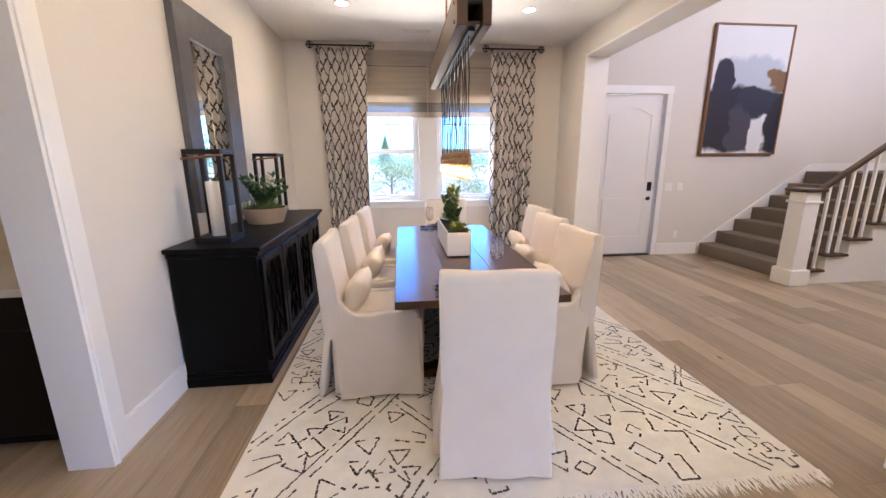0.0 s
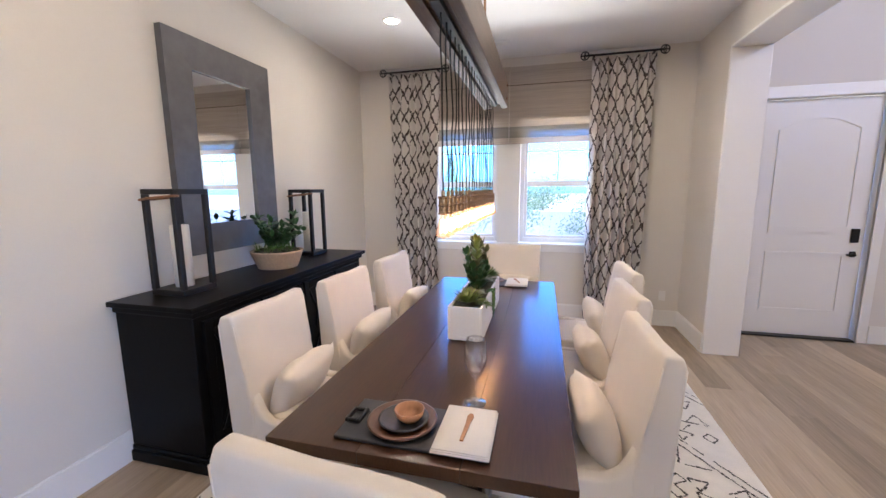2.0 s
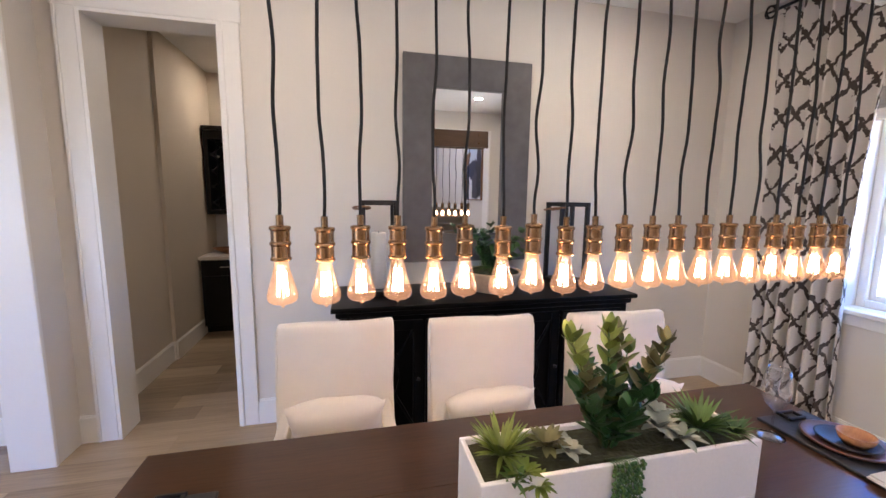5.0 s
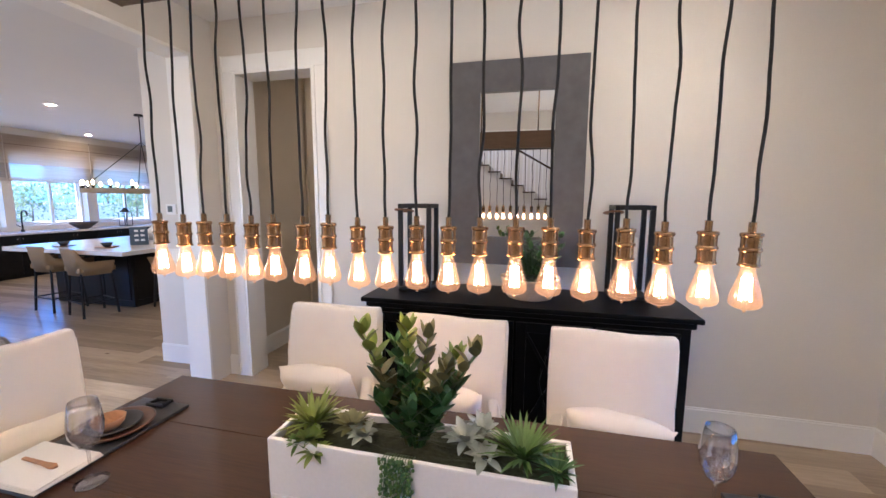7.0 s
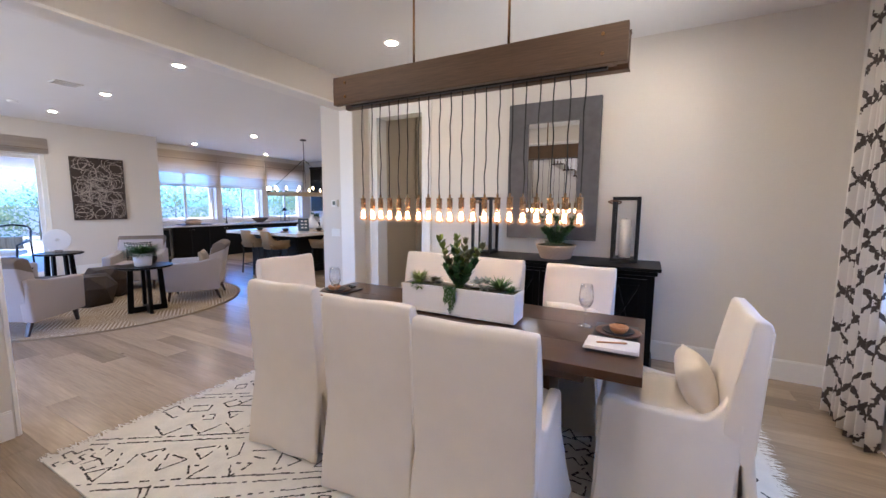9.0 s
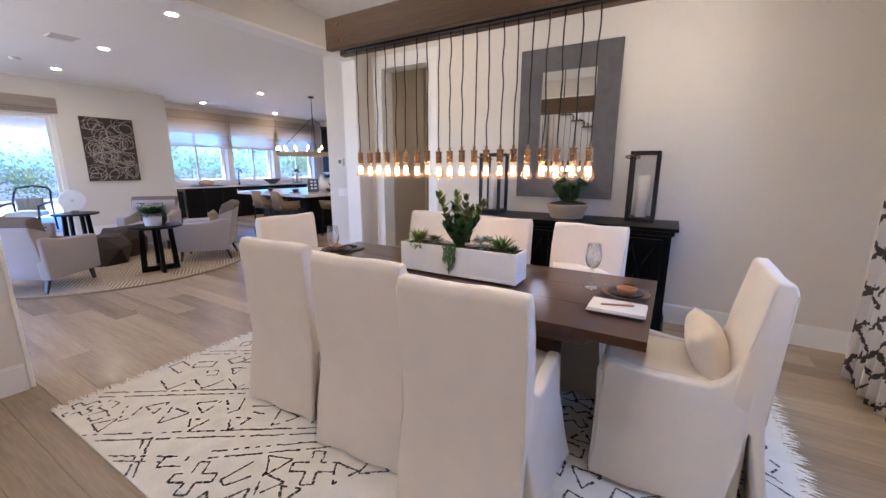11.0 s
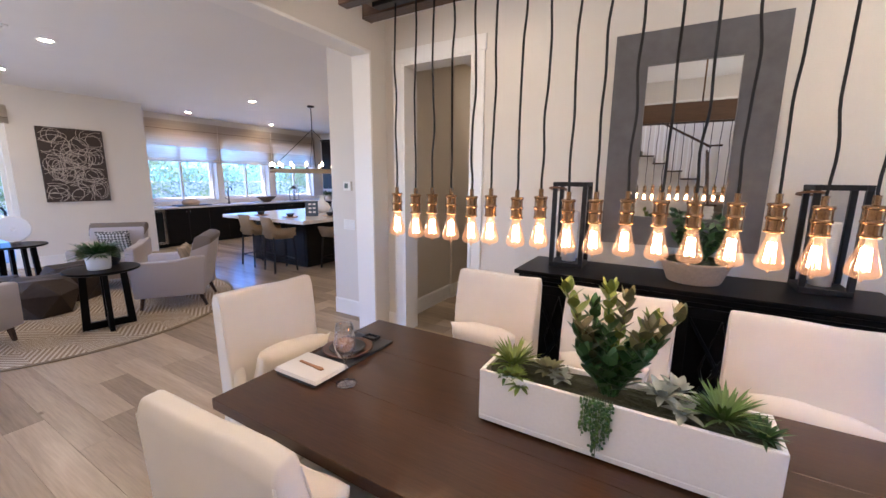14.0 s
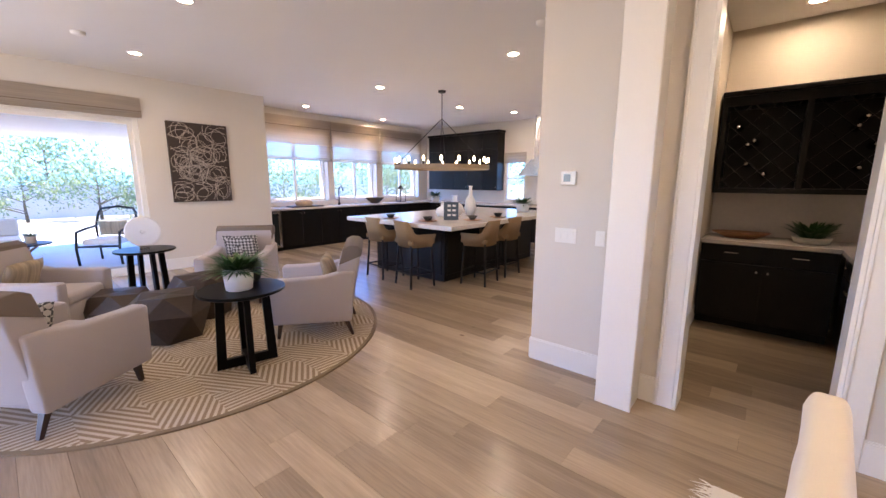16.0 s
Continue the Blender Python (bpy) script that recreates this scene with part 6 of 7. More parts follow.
def armchair():
    c = thing("armchair", "grey upholstered lounge armchair with brown back panel and tapered legs", "armchair", group="lounge armchairs")
    bm = box(-0.36, -0.33, 0.17, 0.36, 0.36, 0.36, 0.03, 3)
    part("seat_base", bm, M_SOFA, c, smooth=True)
    bm = box(-0.27, -0.2, 0.36, 0.27, 0.37, 0.47, 0.04, 3)
    ruffle(bm, 0.006, 6, 1, 1)
    part("seat_cushion", bm, M_SOFA, c, smooth=True)
    for s in (-1, 1):
        bm = prism([(-0.36, 0.17), (0.37, 0.17), (0.385, 0.57), (0.37, 0.6), (0.2, 0.6), (-0.1, 0.615), (-0.28, 0.66), (-0.4, 0.66)], "x", s * 0.385, s * 0.265, 0.022, 3)
        part("arm", bm, M_SOFA, c, smooth=True)
    bm = prism([(-0.34, 0.2), (-0.17, 0.4), (-0.27, 0.8), (-0.31, 0.88), (-0.36, 0.9), (-0.43, 0.89), (-0.47, 0.86), (-0.42, 0.6)], "x", -0.345, 0.345, 0.02, 3)
    part("backrest", bm, M_SOFA, c, smooth=True)
    bm = prism([(-0.258, 0.72), (-0.3, 0.875), (-0.36, 0.906), (-0.435, 0.896), (-0.478, 0.862), (-0.465, 0.8)], "x", -0.35, 0.35, 0.008, 2)
    part("back_cap", bm, M_SOFAD, c, "brown cloth top panel", smooth=True)
    for x in (-0.3, 0.3):
        for y, d in ((0.3, 0.03), (-0.3, -0.06)):
            part("leg", tube([(x, y, 0.175), (x, y + d, 0.012)], 0.03, 4, r2=0.019), M_LEGW, c, "dark tapered wooden leg")
    return c


def facing(x, y, fx, fy, z=0.0):
    return pose(x, y, z, 0, 0, math.degrees(math.atan2(fy, fx)) - 90)


ac = armchair()
spots = [(-0.36, -1.77, 0.78, -0.62), (1.58, -1.83, -0.82, -0.58), (1.5, -3.5, -0.8, 0.6), (-0.27, -3.42, 0.62, 0.78)]
ac.matrix_basis = facing(*spots[0])
for k, s in enumerate(spots):
    m = facing(*s)
    if k:
        copy_thing(ac, m)
    q = part("throw_pillow", pillow_mesh(0.42, 0.36 if k == 3 else 0.3, 0.13, k), M_STRIPE if k in (0, 2) else M_CUSH, None, smooth=True, m=m @ pose(0, -0.13, 0.61 if k < 3 else 0.64, -18, 0, 0))
    tagged(q, "striped brown throw pillow on an armchair" if k in (0, 2) else "black and cream patterned throw pillow on an armchair", "pillow", "throw pillows")


def side_table(x, y, turn):
    g = thing("side_table", "round dark wood side table on open frame legs", "side table", pose(x, y, 0.012, 0, 0, turn), group="lounge side tables")
    part("top", lathe([(0, 0.615), (0.3, 0.615), (0.32, 0.625), (0.32, 0.642), (0.315, 0.645), (0, 0.645)], 48), M_BLACK, g)
    for k in range(2):
        bm = bmesh.new()
        for sd in (-1, 1):
            q = prism([(sd * 0.225, 0.0), (sd * 0.155, 0.0), (sd * 0.135, 0.615), (sd * 0.195, 0.615)], "y", -0.022, 0.022, 0.003, 1)
            join(bm, q)
        box(-0.157, -0.021, 0.0, 0.157, 0.021, 0.075 - 0.004 * k, 0.003, 1, bm=bm)
        bm.transform(pose(0, 0, 0, 0, 0, 90 * k))
        part("frame_leg", bm, M_BLACK, g)
    return g


side_table(0.49, -1.45, -14)
side_table(0.53, -4.2, 10)
potted("potted_plant", "dark green fern in a white ceramic pot on the side table", 0.52, -1.42, 0.657, 0.112, 0.175, M_CERAMIC, 420, 0.27, M_LEAF, 12, 0.02)
vs = part("vase", lathe([(0, 0), (0.03, 0), (0.055, 0.05), (0.06, 0.1), (0.045, 0.16), (0.03, 0.19), (0.034, 0.21), (0.026, 0.205), (0, 0.19)], 24), M_SLATE, None, smooth=True, m=pose(0.34, -1.56, 0.657))
tagged(vs, "small black ceramic vase on the side table", "vase")
ds = thing("disc_sculpture", "pale stone disc sculpture on a small stand", "sculpture", pose(0.53, -4.2, 0.657, 0, 0, -18))
bm = lathe([(0.028, -0.026), (0.172, -0.026), (0.184, -0.016), (0.184, 0.016), (0.172, 0.026), (0.028, 0.026), (0.022, 0), (0.028, -0.026)], 48)
bm.transform(pose(0, 0, 0.22, 90, 0, 0))
part("disc", bm, M_CERAMIC, ds, "pale stone disc")
part("stand", box(-0.05, -0.04, 0, 0.05, 0.04, 0.05, 0.004, 1), M_CHROME, ds)

M_FACET = mat("dark_faceted_wood", (0.035, 0.022, 0.015), 0.5, spec=0.3, scale=25, vary=0.35, stretch=(0.4, 2, 1))


def facet_block(x, y, turn, s, h):
    bm = bmesh.new()
    n = 6
    top = [bm.verts.new((s * 0.62 * math.cos(2 * math.pi * k / n), s * 0.62 * math.sin(2 * math.pi * k / n), h + (0.012 if k % 2 else -0.012))) for k in range(n)]
    mid = [bm.verts.new((s * (1.0 if k % 2 else 0.86) * math.cos(2 * math.pi * (k + 0.5) / n), s * (1.0 if k % 2 else 0.86) * math.sin(2 * math.pi * (k + 0.5) / n), h * 0.62)) for k in range(n)]
    low = [bm.verts.new((s * 0.74 * math.cos(2 * math.pi * k / n), s * 0.74 * math.sin(2 * math.pi * k / n), 0)) for k in range(n)]
    ct = bm.verts.new((0, 0, h))
    for k in range(n):
        j = (k + 1) % n
        bm.faces.new((top[k], top[j], ct))
        bm.faces.new((top[k], mid[k], top[j]))
        bm.faces.new((top[j], mid[k], mid[j]))
        bm.faces.new((low[k], low[j], mid[k]))
        bm.faces.new((mid[k], low[j], mid[j]))
    bm.faces.new(low[::-1])
    bmesh.ops.recalc_face_normals(bm, faces=bm.faces[:])
    o = part("coffee_table", bm, M_FACET, None, m=pose(x, y, 0.012, 0, 0, turn))
    return tagged(o, "low faceted dark wood block coffee table", "coffee table", "faceted coffee tables")


facet_block(0.72, -2.62, 10, 0.4, 0.42)
facet_block(0.3, -3.08, 35, 0.38, 0.45)
facet_block(0.98, -3.22, 0, 0.36, 0.38)

# art on the beige wall: loops of pale line on brown
wa = thing("wall_art", "square brown wall art with a tangle of pale looping lines", "wall art")
part("panel", box(-1.22, -5.997, 1.14, -0.3, -5.955, 2.465, 0.003, 1), mat("brown_panel", (0.045, 0.03, 0.024), 0.7, scale=60, vary=0.3), wa)
rng = random.Random(15)
M_LOOP = mat("pale_loop_line", (0.4, 0.345, 0.3), 0.8, scale=60, vary=0.1)
for k in range(66):
    cx, cz, r1, r2, t0 = rng.uniform(-1.15, -0.37), rng.uniform(1.21, 2.39), rng.uniform(0.07, 0.24), rng.uniform(0.06, 0.2), rng.uniform(0, 6.28)
    run_of = []
    for i in range(25):
        a = t0 + 5.6 * i / 24
        x, z = cx + r1 * math.cos(a), cz + r2 * math.sin(a)
        if not (-1.21 < x < -0.31 and 1.15 < z < 2.455):
            if len(run_of) > 5:
                break
            run_of = []
            continue
        run_of.append((x, -5.953, z))
    if len(run_of) > 2:
        part("loop_line", tube(run_of, 0.0048, 5), M_LOOP, wa)

# glass door to the patio
gd = thing("window_patio_door", "wide sliding glass patio door with slim white frames", "glass door", kind="structure")
bm = bmesh.new()
for b in ((0.05, 0, 0.12, 2.5), (4.13, 0, 4.2, 2.5), (0.12, 2.42, 4.13, 2.5), (0.12, 0.0, 4.13, 0.04)):
    box(b[0], -6.16, b[1], b[2], -6.04, b[3], 0.003, 1, bm=bm)
part("window_frame", bm, M_TRIM, gd)
for k in range(2):
    a = 0.12 + k * 4.01 / 2
    bm = bmesh.new()
    for b in ((a, 0.04, a + 0.06, 2.42), (a + 4.01 / 2 - 0.06, 0.04, a + 4.01 / 2, 2.42), (a + 0.06, 0.04, a + 4.01 / 2 - 0.06, 0.12), (a + 0.06, 2.36, a + 4.01 / 2 - 0.06, 2.42)):
        box(b[0], -6.12 + 0.03 * (k % 2), b[1], b[2], -6.09 + 0.03 * (k % 2), b[3], 0.002, 1, bm=bm)
    s = part("sash", bm, M_TRIM, gd)
    p = part("pane", box(a + 0.06, -6.108 + 0.03 * (k % 2), 0.12, a + 4.01 / 2 - 0.06, -6.102 + 0.03 * (k % 2), 2.36), M_GLASS, s)
    p.visible_shadow = False
roman_shade(0.0, 4.25, -5.985, 2.76, 2.46, 1, "taupe woven shade folded up over the patio door", 1.0)

# ---- kitchen ----
for i, (a, b) in enumerate(((-3.9, -2.2), (-5.46, -4.07), (-7.15, -5.68))):
    w = window("window_%d" % (3 + i), a, b, 1.02, 2.6, -7.06, 1, "white kitchen window over the counter", 1)
    part("mullion", box((a + b) / 2 - 0.025, -7.03, 1.07, (a + b) / 2 + 0.025, -6.96, 2.55, 0.002, 1), M_TRIM, w)
for a, b in ((-3.98, -2.12), (-5.57, -4.0), (-7.25, -5.6)):
    roman_shade(a, b, -6.87, 2.95, 1.98, 1, "taupe woven roman shade over a kitchen window", 0.62, upper=M_SHADEK, lower=M_SHEERK)
w = thing("window_6", "small white kitchen window by the range", "window", kind="structure")
bm = bmesh.new()
for b in ((-3.98, 0.98, -3.93, 2.25), (-3.41, 0.98, -3.36, 2.25), (-3.93, 0.98, -3.41, 1.03), (-3.93, 2.2, -3.41, 2.25), (-3.93, 1.58, -3.41, 1.62)):
    box(-7.7, b[0], b[1], -7.58, b[2], b[3], 0.002, 1, bm=bm)
part("window_frame", bm, M_TRIM, w)
p = part("pane", box(-7.645, -3.93, 1.03, -7.64, -3.41, 2.2), M_GLASS, w)
p.visible_shadow = False
sh = thing("roman_shade", "small taupe woven shade over the kitchen window", "window shade", group="woven shades")
part("panel", box(-7.54, -4.0, 2.0, -7.53, -3.34, 2.27), M_SHADE, sh)
for k in range(5):
    a = -7.1 + k * 0.96
    base_unit("kitchen_cabinet", "x", -6.27, 0.62, a, a + 0.955, "dark espresso kitchen base cabinet under the windows", 2, False, 1)
wc = thing("wine_cooler", "under-counter wine cooler with a steel-framed glass door", "wine cooler")
part("body", box(-2.29, -6.89, 0.0, -1.78, -6.29, 0.88, 0.003, 1), M_CAB, wc)
bm = bmesh.new()
for b in ((-2.28, 0.08, -2.23, 0.87), (-1.84, 0.08, -1.79, 0.87), (-2.23, 0.08, -1.84, 0.14), (-2.23, 0.81, -1.84, 0.87)):
    box(b[0], -6.29, b[1], b[2], -6.26, b[3], 0.003, 1, bm=bm)
dr = part("door", bm, M_CHROME, wc, "steel door frame")
part("pane", box(-2.23, -6.285, 0.14, -1.84, -6.275, 0.81), mat("smoked_glass", (0.02, 0.025, 0.028), 0.08), dr)
for k in range(4):
    base_unit("kitchen_cabinet", "y", -6.95, 0.6, -6.2 + k * 1.25, -6.2 + k * 1.25 + 1.245, "dark espresso kitchen base cabinet", 2, True, 1)
bm = box(-7.55, -6.9, 0.88, -1.765, -6.24, 0.92, 0.003, 1)
box(-7.55, -6.24, 0.88, -6.92, -1.2, 0.92, 0.003, 1, bm=bm)
built("kitchen_countertop", bm, M_QUARTZ, "pale stone kitchen countertop", "countertop", kind="")
hu = thing("wall_cabinet", "tall dark espresso wall cabinets with glass-front doors", "wall cabinet")
part("body", box(-7.549, -6.5, 1.27, -7.22, -4.02, 2.8, 0.003, 1), M_CAB, hu)
part("crown", box(-7.549, -6.53, 2.8, -7.18, -3.99, 2.86, 0.012, 2), M_CAB, hu)
for k in range(5):
    a = -6.49 + k * 0.495
    d = part("door", box(-7.22, a, 1.28, -7.2, a + 0.485, 2.35, 0.003, 1), M_CAB, hu)
    part("knob", box(-7.2, a + (0.44 if k % 2 == 0 else 0.02), 1.34, -7.18, a + (0.465 if k % 2 == 0 else 0.045), 1.365, 0.006, 1), M_CHROME, d)
    part("upper_door", box(-7.22, a, 2.37, -7.2, a + 0.485, 2.78, 0.003, 1), M_CAB, hu)
hd = thing("range_hood", "stainless steel chimney range hood", "range hood")
part("chimney", box(-7.549, -2.95, 2.05, -7.2, -2.5, CZ - 0.001, 0.003, 1), M_CHROME, hd)
part("canopy", prism([(-3.28, 1.65), (-2.15, 1.65), (-2.15, 1.7), (-2.5, 2.05), (-2.95, 2.05), (-3.28, 1.7)], "x", -7.549, -7.05, 0.003, 1), M_CHROME, hd)
built("kitchen_backsplash", box(-7.549, -6.89, 0.92, -7.54, -4.0, 1.27), M_BRICKT, "pale tiled kitchen backsplash", "backsplash")

isl = thing("kitchen_island", "dark espresso island with a thick pale stone top", "kitchen island")
part("body", box(-5.3, -3.5, 0.0, -2.6, -1.95, 0.87, 0.004, 1), M_CAB, isl)
part("top", box(-5.6, -3.6, 0.87, -2.06, -1.38, 0.93, 0.006, 2), M_QUARTZ, isl, "pale stone top")
for k in range(3):
    part("panel", box(-2.6, -3.45 + 0.5 * k, 0.1, -2.585, -3.0 + 0.5 * k, 0.82, 0.004, 1), M_CAB, isl)
for k in range(5):
    part("panel", box(-5.2 + 0.52 * k, -1.95, 0.1, -4.73 + 0.52 * k, -1.935, 0.82, 0.004, 1), M_CAB, isl)
M_CANE = mat("tan_woven_cane", (0.27, 0.17, 0.085), 0.7, scale=160, vary=0.25, bump=0.3)


def stool():
    g = thing("counter_stool", "counter stool with a tan woven wrap back and black legs", "stool", group="stools at the island")
    part("seat", prism([(-0.23, -0.2), (0.23, -0.2), (0.21, 0.22), (-0.21, 0.22)], "z", 0.62, 0.69, 0.015, 2), M_CANE, g, smooth=True)
    bm = bmesh.new()
    n = 22
    rows = []
    for k in range(n + 1):
        a = math.pi * (1 + k / n)
        e = abs(math.cos(a))
        # tall flat middle, then a sweep down to low arms
        drop = min(1.0, max(0.0, (e - 0.55) / 0.37))
        top = 0.95 - 0.18 * drop * drop * (3 - 2 * drop)
        x = 0.3 * math.copysign(e ** 0.75, math.cos(a))
        y = 0.02 + 0.27 * -abs(math.sin(a)) ** 0.75
        if e > 0.995:
            y += 0.14
        rows.append([bm.verts.new(p) for p in ((x * 0.84, y * 0.86, 0.585), (x * 1.03, y * 1.08, top), (x * 0.96, y * 0.98, top + 0.006), (x * 0.78, y * 0.8, 0.6))])
    for a, b in zip(rows, rows[1:]):
        for i in range(4):
            bm.faces.new((a[i], a[(i + 1) % 4], b[(i + 1) % 4], b[i]))
    bm.faces.new(rows[0])
    bm.faces.new(rows[-1][::-1])
    part("wrap_back", bm, M_CANE, g, smooth=True)
    for x in (-0.2, 0.2):
        for y in (-0.18, 0.18):
            part("leg", tube([(x * 0.9, y * 0.9, 0.62), (x * 1.1, y * 1.1, 0)], 0.016, 8), M_IRON, g)
    bm = tube([(-0.21, -0.19, 0.2), (0.21, -0.19, 0.2)], 0.01, 6)
    tube([(-0.21, 0.19, 0.2), (0.21, 0.19, 0.2)], 0.01, 6, bm)
    tube([(-0.21, -0.19, 0.2), (-0.21, 0.19, 0.2)], 0.01, 6, bm)
    tube([(0.21, -0.19, 0.2), (0.21, 0.19, 0.2)], 0.01, 6, bm)
    part("foot_rail", bm, M_IRON, g)
    return g


st = stool()
places = [(-2.3, -2.95, -1, 0.1), (-2.22, -2.2, -1, 0.25), (-2.95, -1.55, 0.15, -1), (-3.66, -1.6, 0, -1)]
for k, s in enumerate(places):
    if k == 0:
        st.matrix_basis = facing(*s)
    else:
        copy_thing(st, facing(*s))

ch = thing("ring_chandelier", "large round chandelier ring of candle bulbs hung from chains", "chandelier", pose(-3.8, -3.04, 0))
part("canopy", lathe([(0, CZ), (0.07, CZ), (0.07, CZ - 0.03), (0, CZ - 0.03)], 24), M_IRON, ch)
part("stem", tube([(0, 0, CZ - 0.03), (0, 0, 2.62)], 0.008, 8), M_IRON, ch)
part("ring", lathe([(0.83, 1.72), (0.87, 1.72), (0.87, 1.79), (0.83, 1.79), (0.83, 1.72)], 64), mat("pale_oak_ring", (0.3, 0.22, 0.14), 0.6, scale=40, vary=0.3), ch, "weathered wood ring", smooth=False)
M_CBULB = glow("candle_bulb_glow", (1.0, 0.78, 0.5), 2.5)
for k in range(4):
    a = math.pi / 4 + math.pi / 2 * k
    part("chain", tube([(0, 0, 2.62), (0.85 * math.cos(a), 0.85 * math.sin(a), 1.79)], 0.006, 6), M_IRON, ch)
me_cb = mesh_of("candle_bulb", lathe([(0, 0.0), (0.01, 0.0), (0.02, 0.035), (0.021, 0.05), (0.012, 0.075), (0, 0.09)], 12), M_CBULB)
me_cs = mesh_of("candle_sleeve", lathe([(0.02, 0), (0.02, 0.05), (0, 0.05)], 12), M_IRON)
for k in range(18):
    a = 2 * math.pi * k / 18
    s = new("candle_sleeve", me_cs)
    s.parent = ch
    s.location = (0.85 * math.cos(a), 0.85 * math.sin(a), 1.79)
    b = new("candle_bulb", me_cb)
    b.parent = s
    b.location = (0, 0, 0.05)

# things on the island and counters
for x, y in ((-2.35, -2.85), (-2.4, -2.1), (-2.95, -1.7), (-3.65, -1.7)):
    p = part("plate", lathe([(0, 0), (0.1, 0), (0.14, 0.012), (0.1, 0.008), (0, 0.007)], 28), M_OLIVE, None, smooth=True, m=pose(x, y, 0.93))
    tagged(p, "round tan plate on the island", "plate", "island place settings")
    p = part("small_bowl", lathe([(0, 0), (0.035, 0), (0.075, 0.06), (0.07, 0.06), (0.03, 0.01), (0, 0.008)], 24), M_SLATE, None, smooth=True, m=pose(x, y, 0.938))
    tagged(p, "small dark bowl on a plate", "bowl", "island place settings")
M_TEAL = mat("slate_blue_card", (0.06, 0.09, 0.12), 0.5, vary=0.1)
sg = thing("table_sign", "small blue-grey easel sign on the island", "sign", pose(-2.75, -1.95, 0.93, 0, 0, -48))
part("board", box(-0.11, -0.012, 0, 0.11, 0.0, 0.27, 0.003, 1, box(-0.09, -0.06, 0, 0.09, -0.012, 0.02)), M_TEAL, sg)
for k in range(6):
    part("text_bar", box(-0.07 + 0.075 * (k % 2), 0.0005, 0.06 + 0.07 * (k // 2), -0.02 + 0.075 * (k % 2), 0.002, 0.09 + 0.07 * (k // 2)), M_TRIM, sg)
for x, y, h, r in ((-3.45, -2.45, 0.34, 0.16), (-3.7, -2.3, 0.5, 0.1), (-3.2, -2.5, 0.24, 0.12)):
    v = part("vase", lathe([(0, 0), (r * 0.7, 0), (r, h * 0.25), (r * 0.85, h * 0.5), (r * 0.3, h * 0.7), (r * 0.25, h * 0.95), (r * 0.4, h), (0, h * 0.95)], 28), M_CERAMIC, None, smooth=True, m=pose(x, y, 0.93))
    tagged(v, "white ceramic bottle vase on the island", "vase", "island vases")
potted("potted_plant", "green plant in a white pot on the island", -5.0, -2.0, 0.93, 0.13, 0.16, M_CERAMIC, 110, 0.3, M_LEAF, 31, 0.03)
potted("potted_plant", "green plant in a white pot on the kitchen counter", -6.95, -6.0, 0.92, 0.13, 0.17, M_CERAMIC, 110, 0.3, M_LEAF, 32, 0.035)
potted("potted_plant", "tall green plant in a pale pot in the kitchen corner", -1.95, -6.62, 0.92, 0.09, 0.14, M_STONEPOT, 120, 0.42, M_LEAF, 33, 0.05)
fc = thing("kitchen_faucet", "tall black gooseneck kitchen faucet", "faucet", pose(-4.0, -6.62, 0.92))
part("spout", tube([(0, 0, 0), (0, 0, 0.35), (0, 0.04, 0.43), (0, 0.1, 0.45), (0, 0.16, 0.42), (0, 0.18, 0.34)], 0.014, 10), M_IRON, fc, smooth=True)
part("base", lathe([(0, 0), (0.03, 0), (0.03, 0.04), (0.016, 0.06), (0, 0.06)], 16), M_IRON, fc)
part("lever", tube([(0.02, 0, 0.1), (0.1, 0, 0.16)], 0.008, 8), M_IRON, fc)
bm = lathe([(0, 0), (0.1, 0), (0.24, 0.1), (0.3, 0.15), (0.29, 0.155), (0.2, 0.09), (0, 0.03)], 32)
for v in bm.verts:
    v.co.y *= 0.6
tagged(part("dough_bowl", bm, mat("weathered_bowl", (0.1, 0.075, 0.06), 0.7, scale=30, vary=0.4), None, smooth=True, m=pose(-5.05, -6.5, 0.92)), "long dark wooden bowl on the kitchen counter", "bowl")
tr = thing("bread_board", "dark tray with a round loaf on the kitchen counter", "tray", pose(-3.0, -6.5, 0.92))
part("board", box(-0.38, -0.17, 0, 0.38, 0.17, 0.025, 0.006, 2), M_SLATE, tr)
lf = part("bread_loaf", lathe([(0, 0), (0.17, 0), (0.2, 0.06), (0.15, 0.12), (0.06, 0.145), (0, 0.15)], 24), M_STONEPOT, None, smooth=True, m=pose(-2.97, -6.5, 0.945))
tagged(lf, "round pale loaf on a dark tray", "bread")
ln = thing("candle_lantern", "small black wire lantern on the kitchen counter", "lantern", pose(-6.1, -6.6, 0.92))
for x in (-0.1, 0.09):
    for y in (-0.1, 0.09):
        part("post", box(x, y, 0, x + 0.012, y + 0.012, 0.36), M_IRON, ln)
part("base_plate", box(-0.1, -0.1, 0, 0.102, 0.102, 0.02), M_IRON, ln)
part("roof", lathe([(0.15, 0.36), (0.03, 0.47), (0, 0.48)], 4), M_IRON, ln)


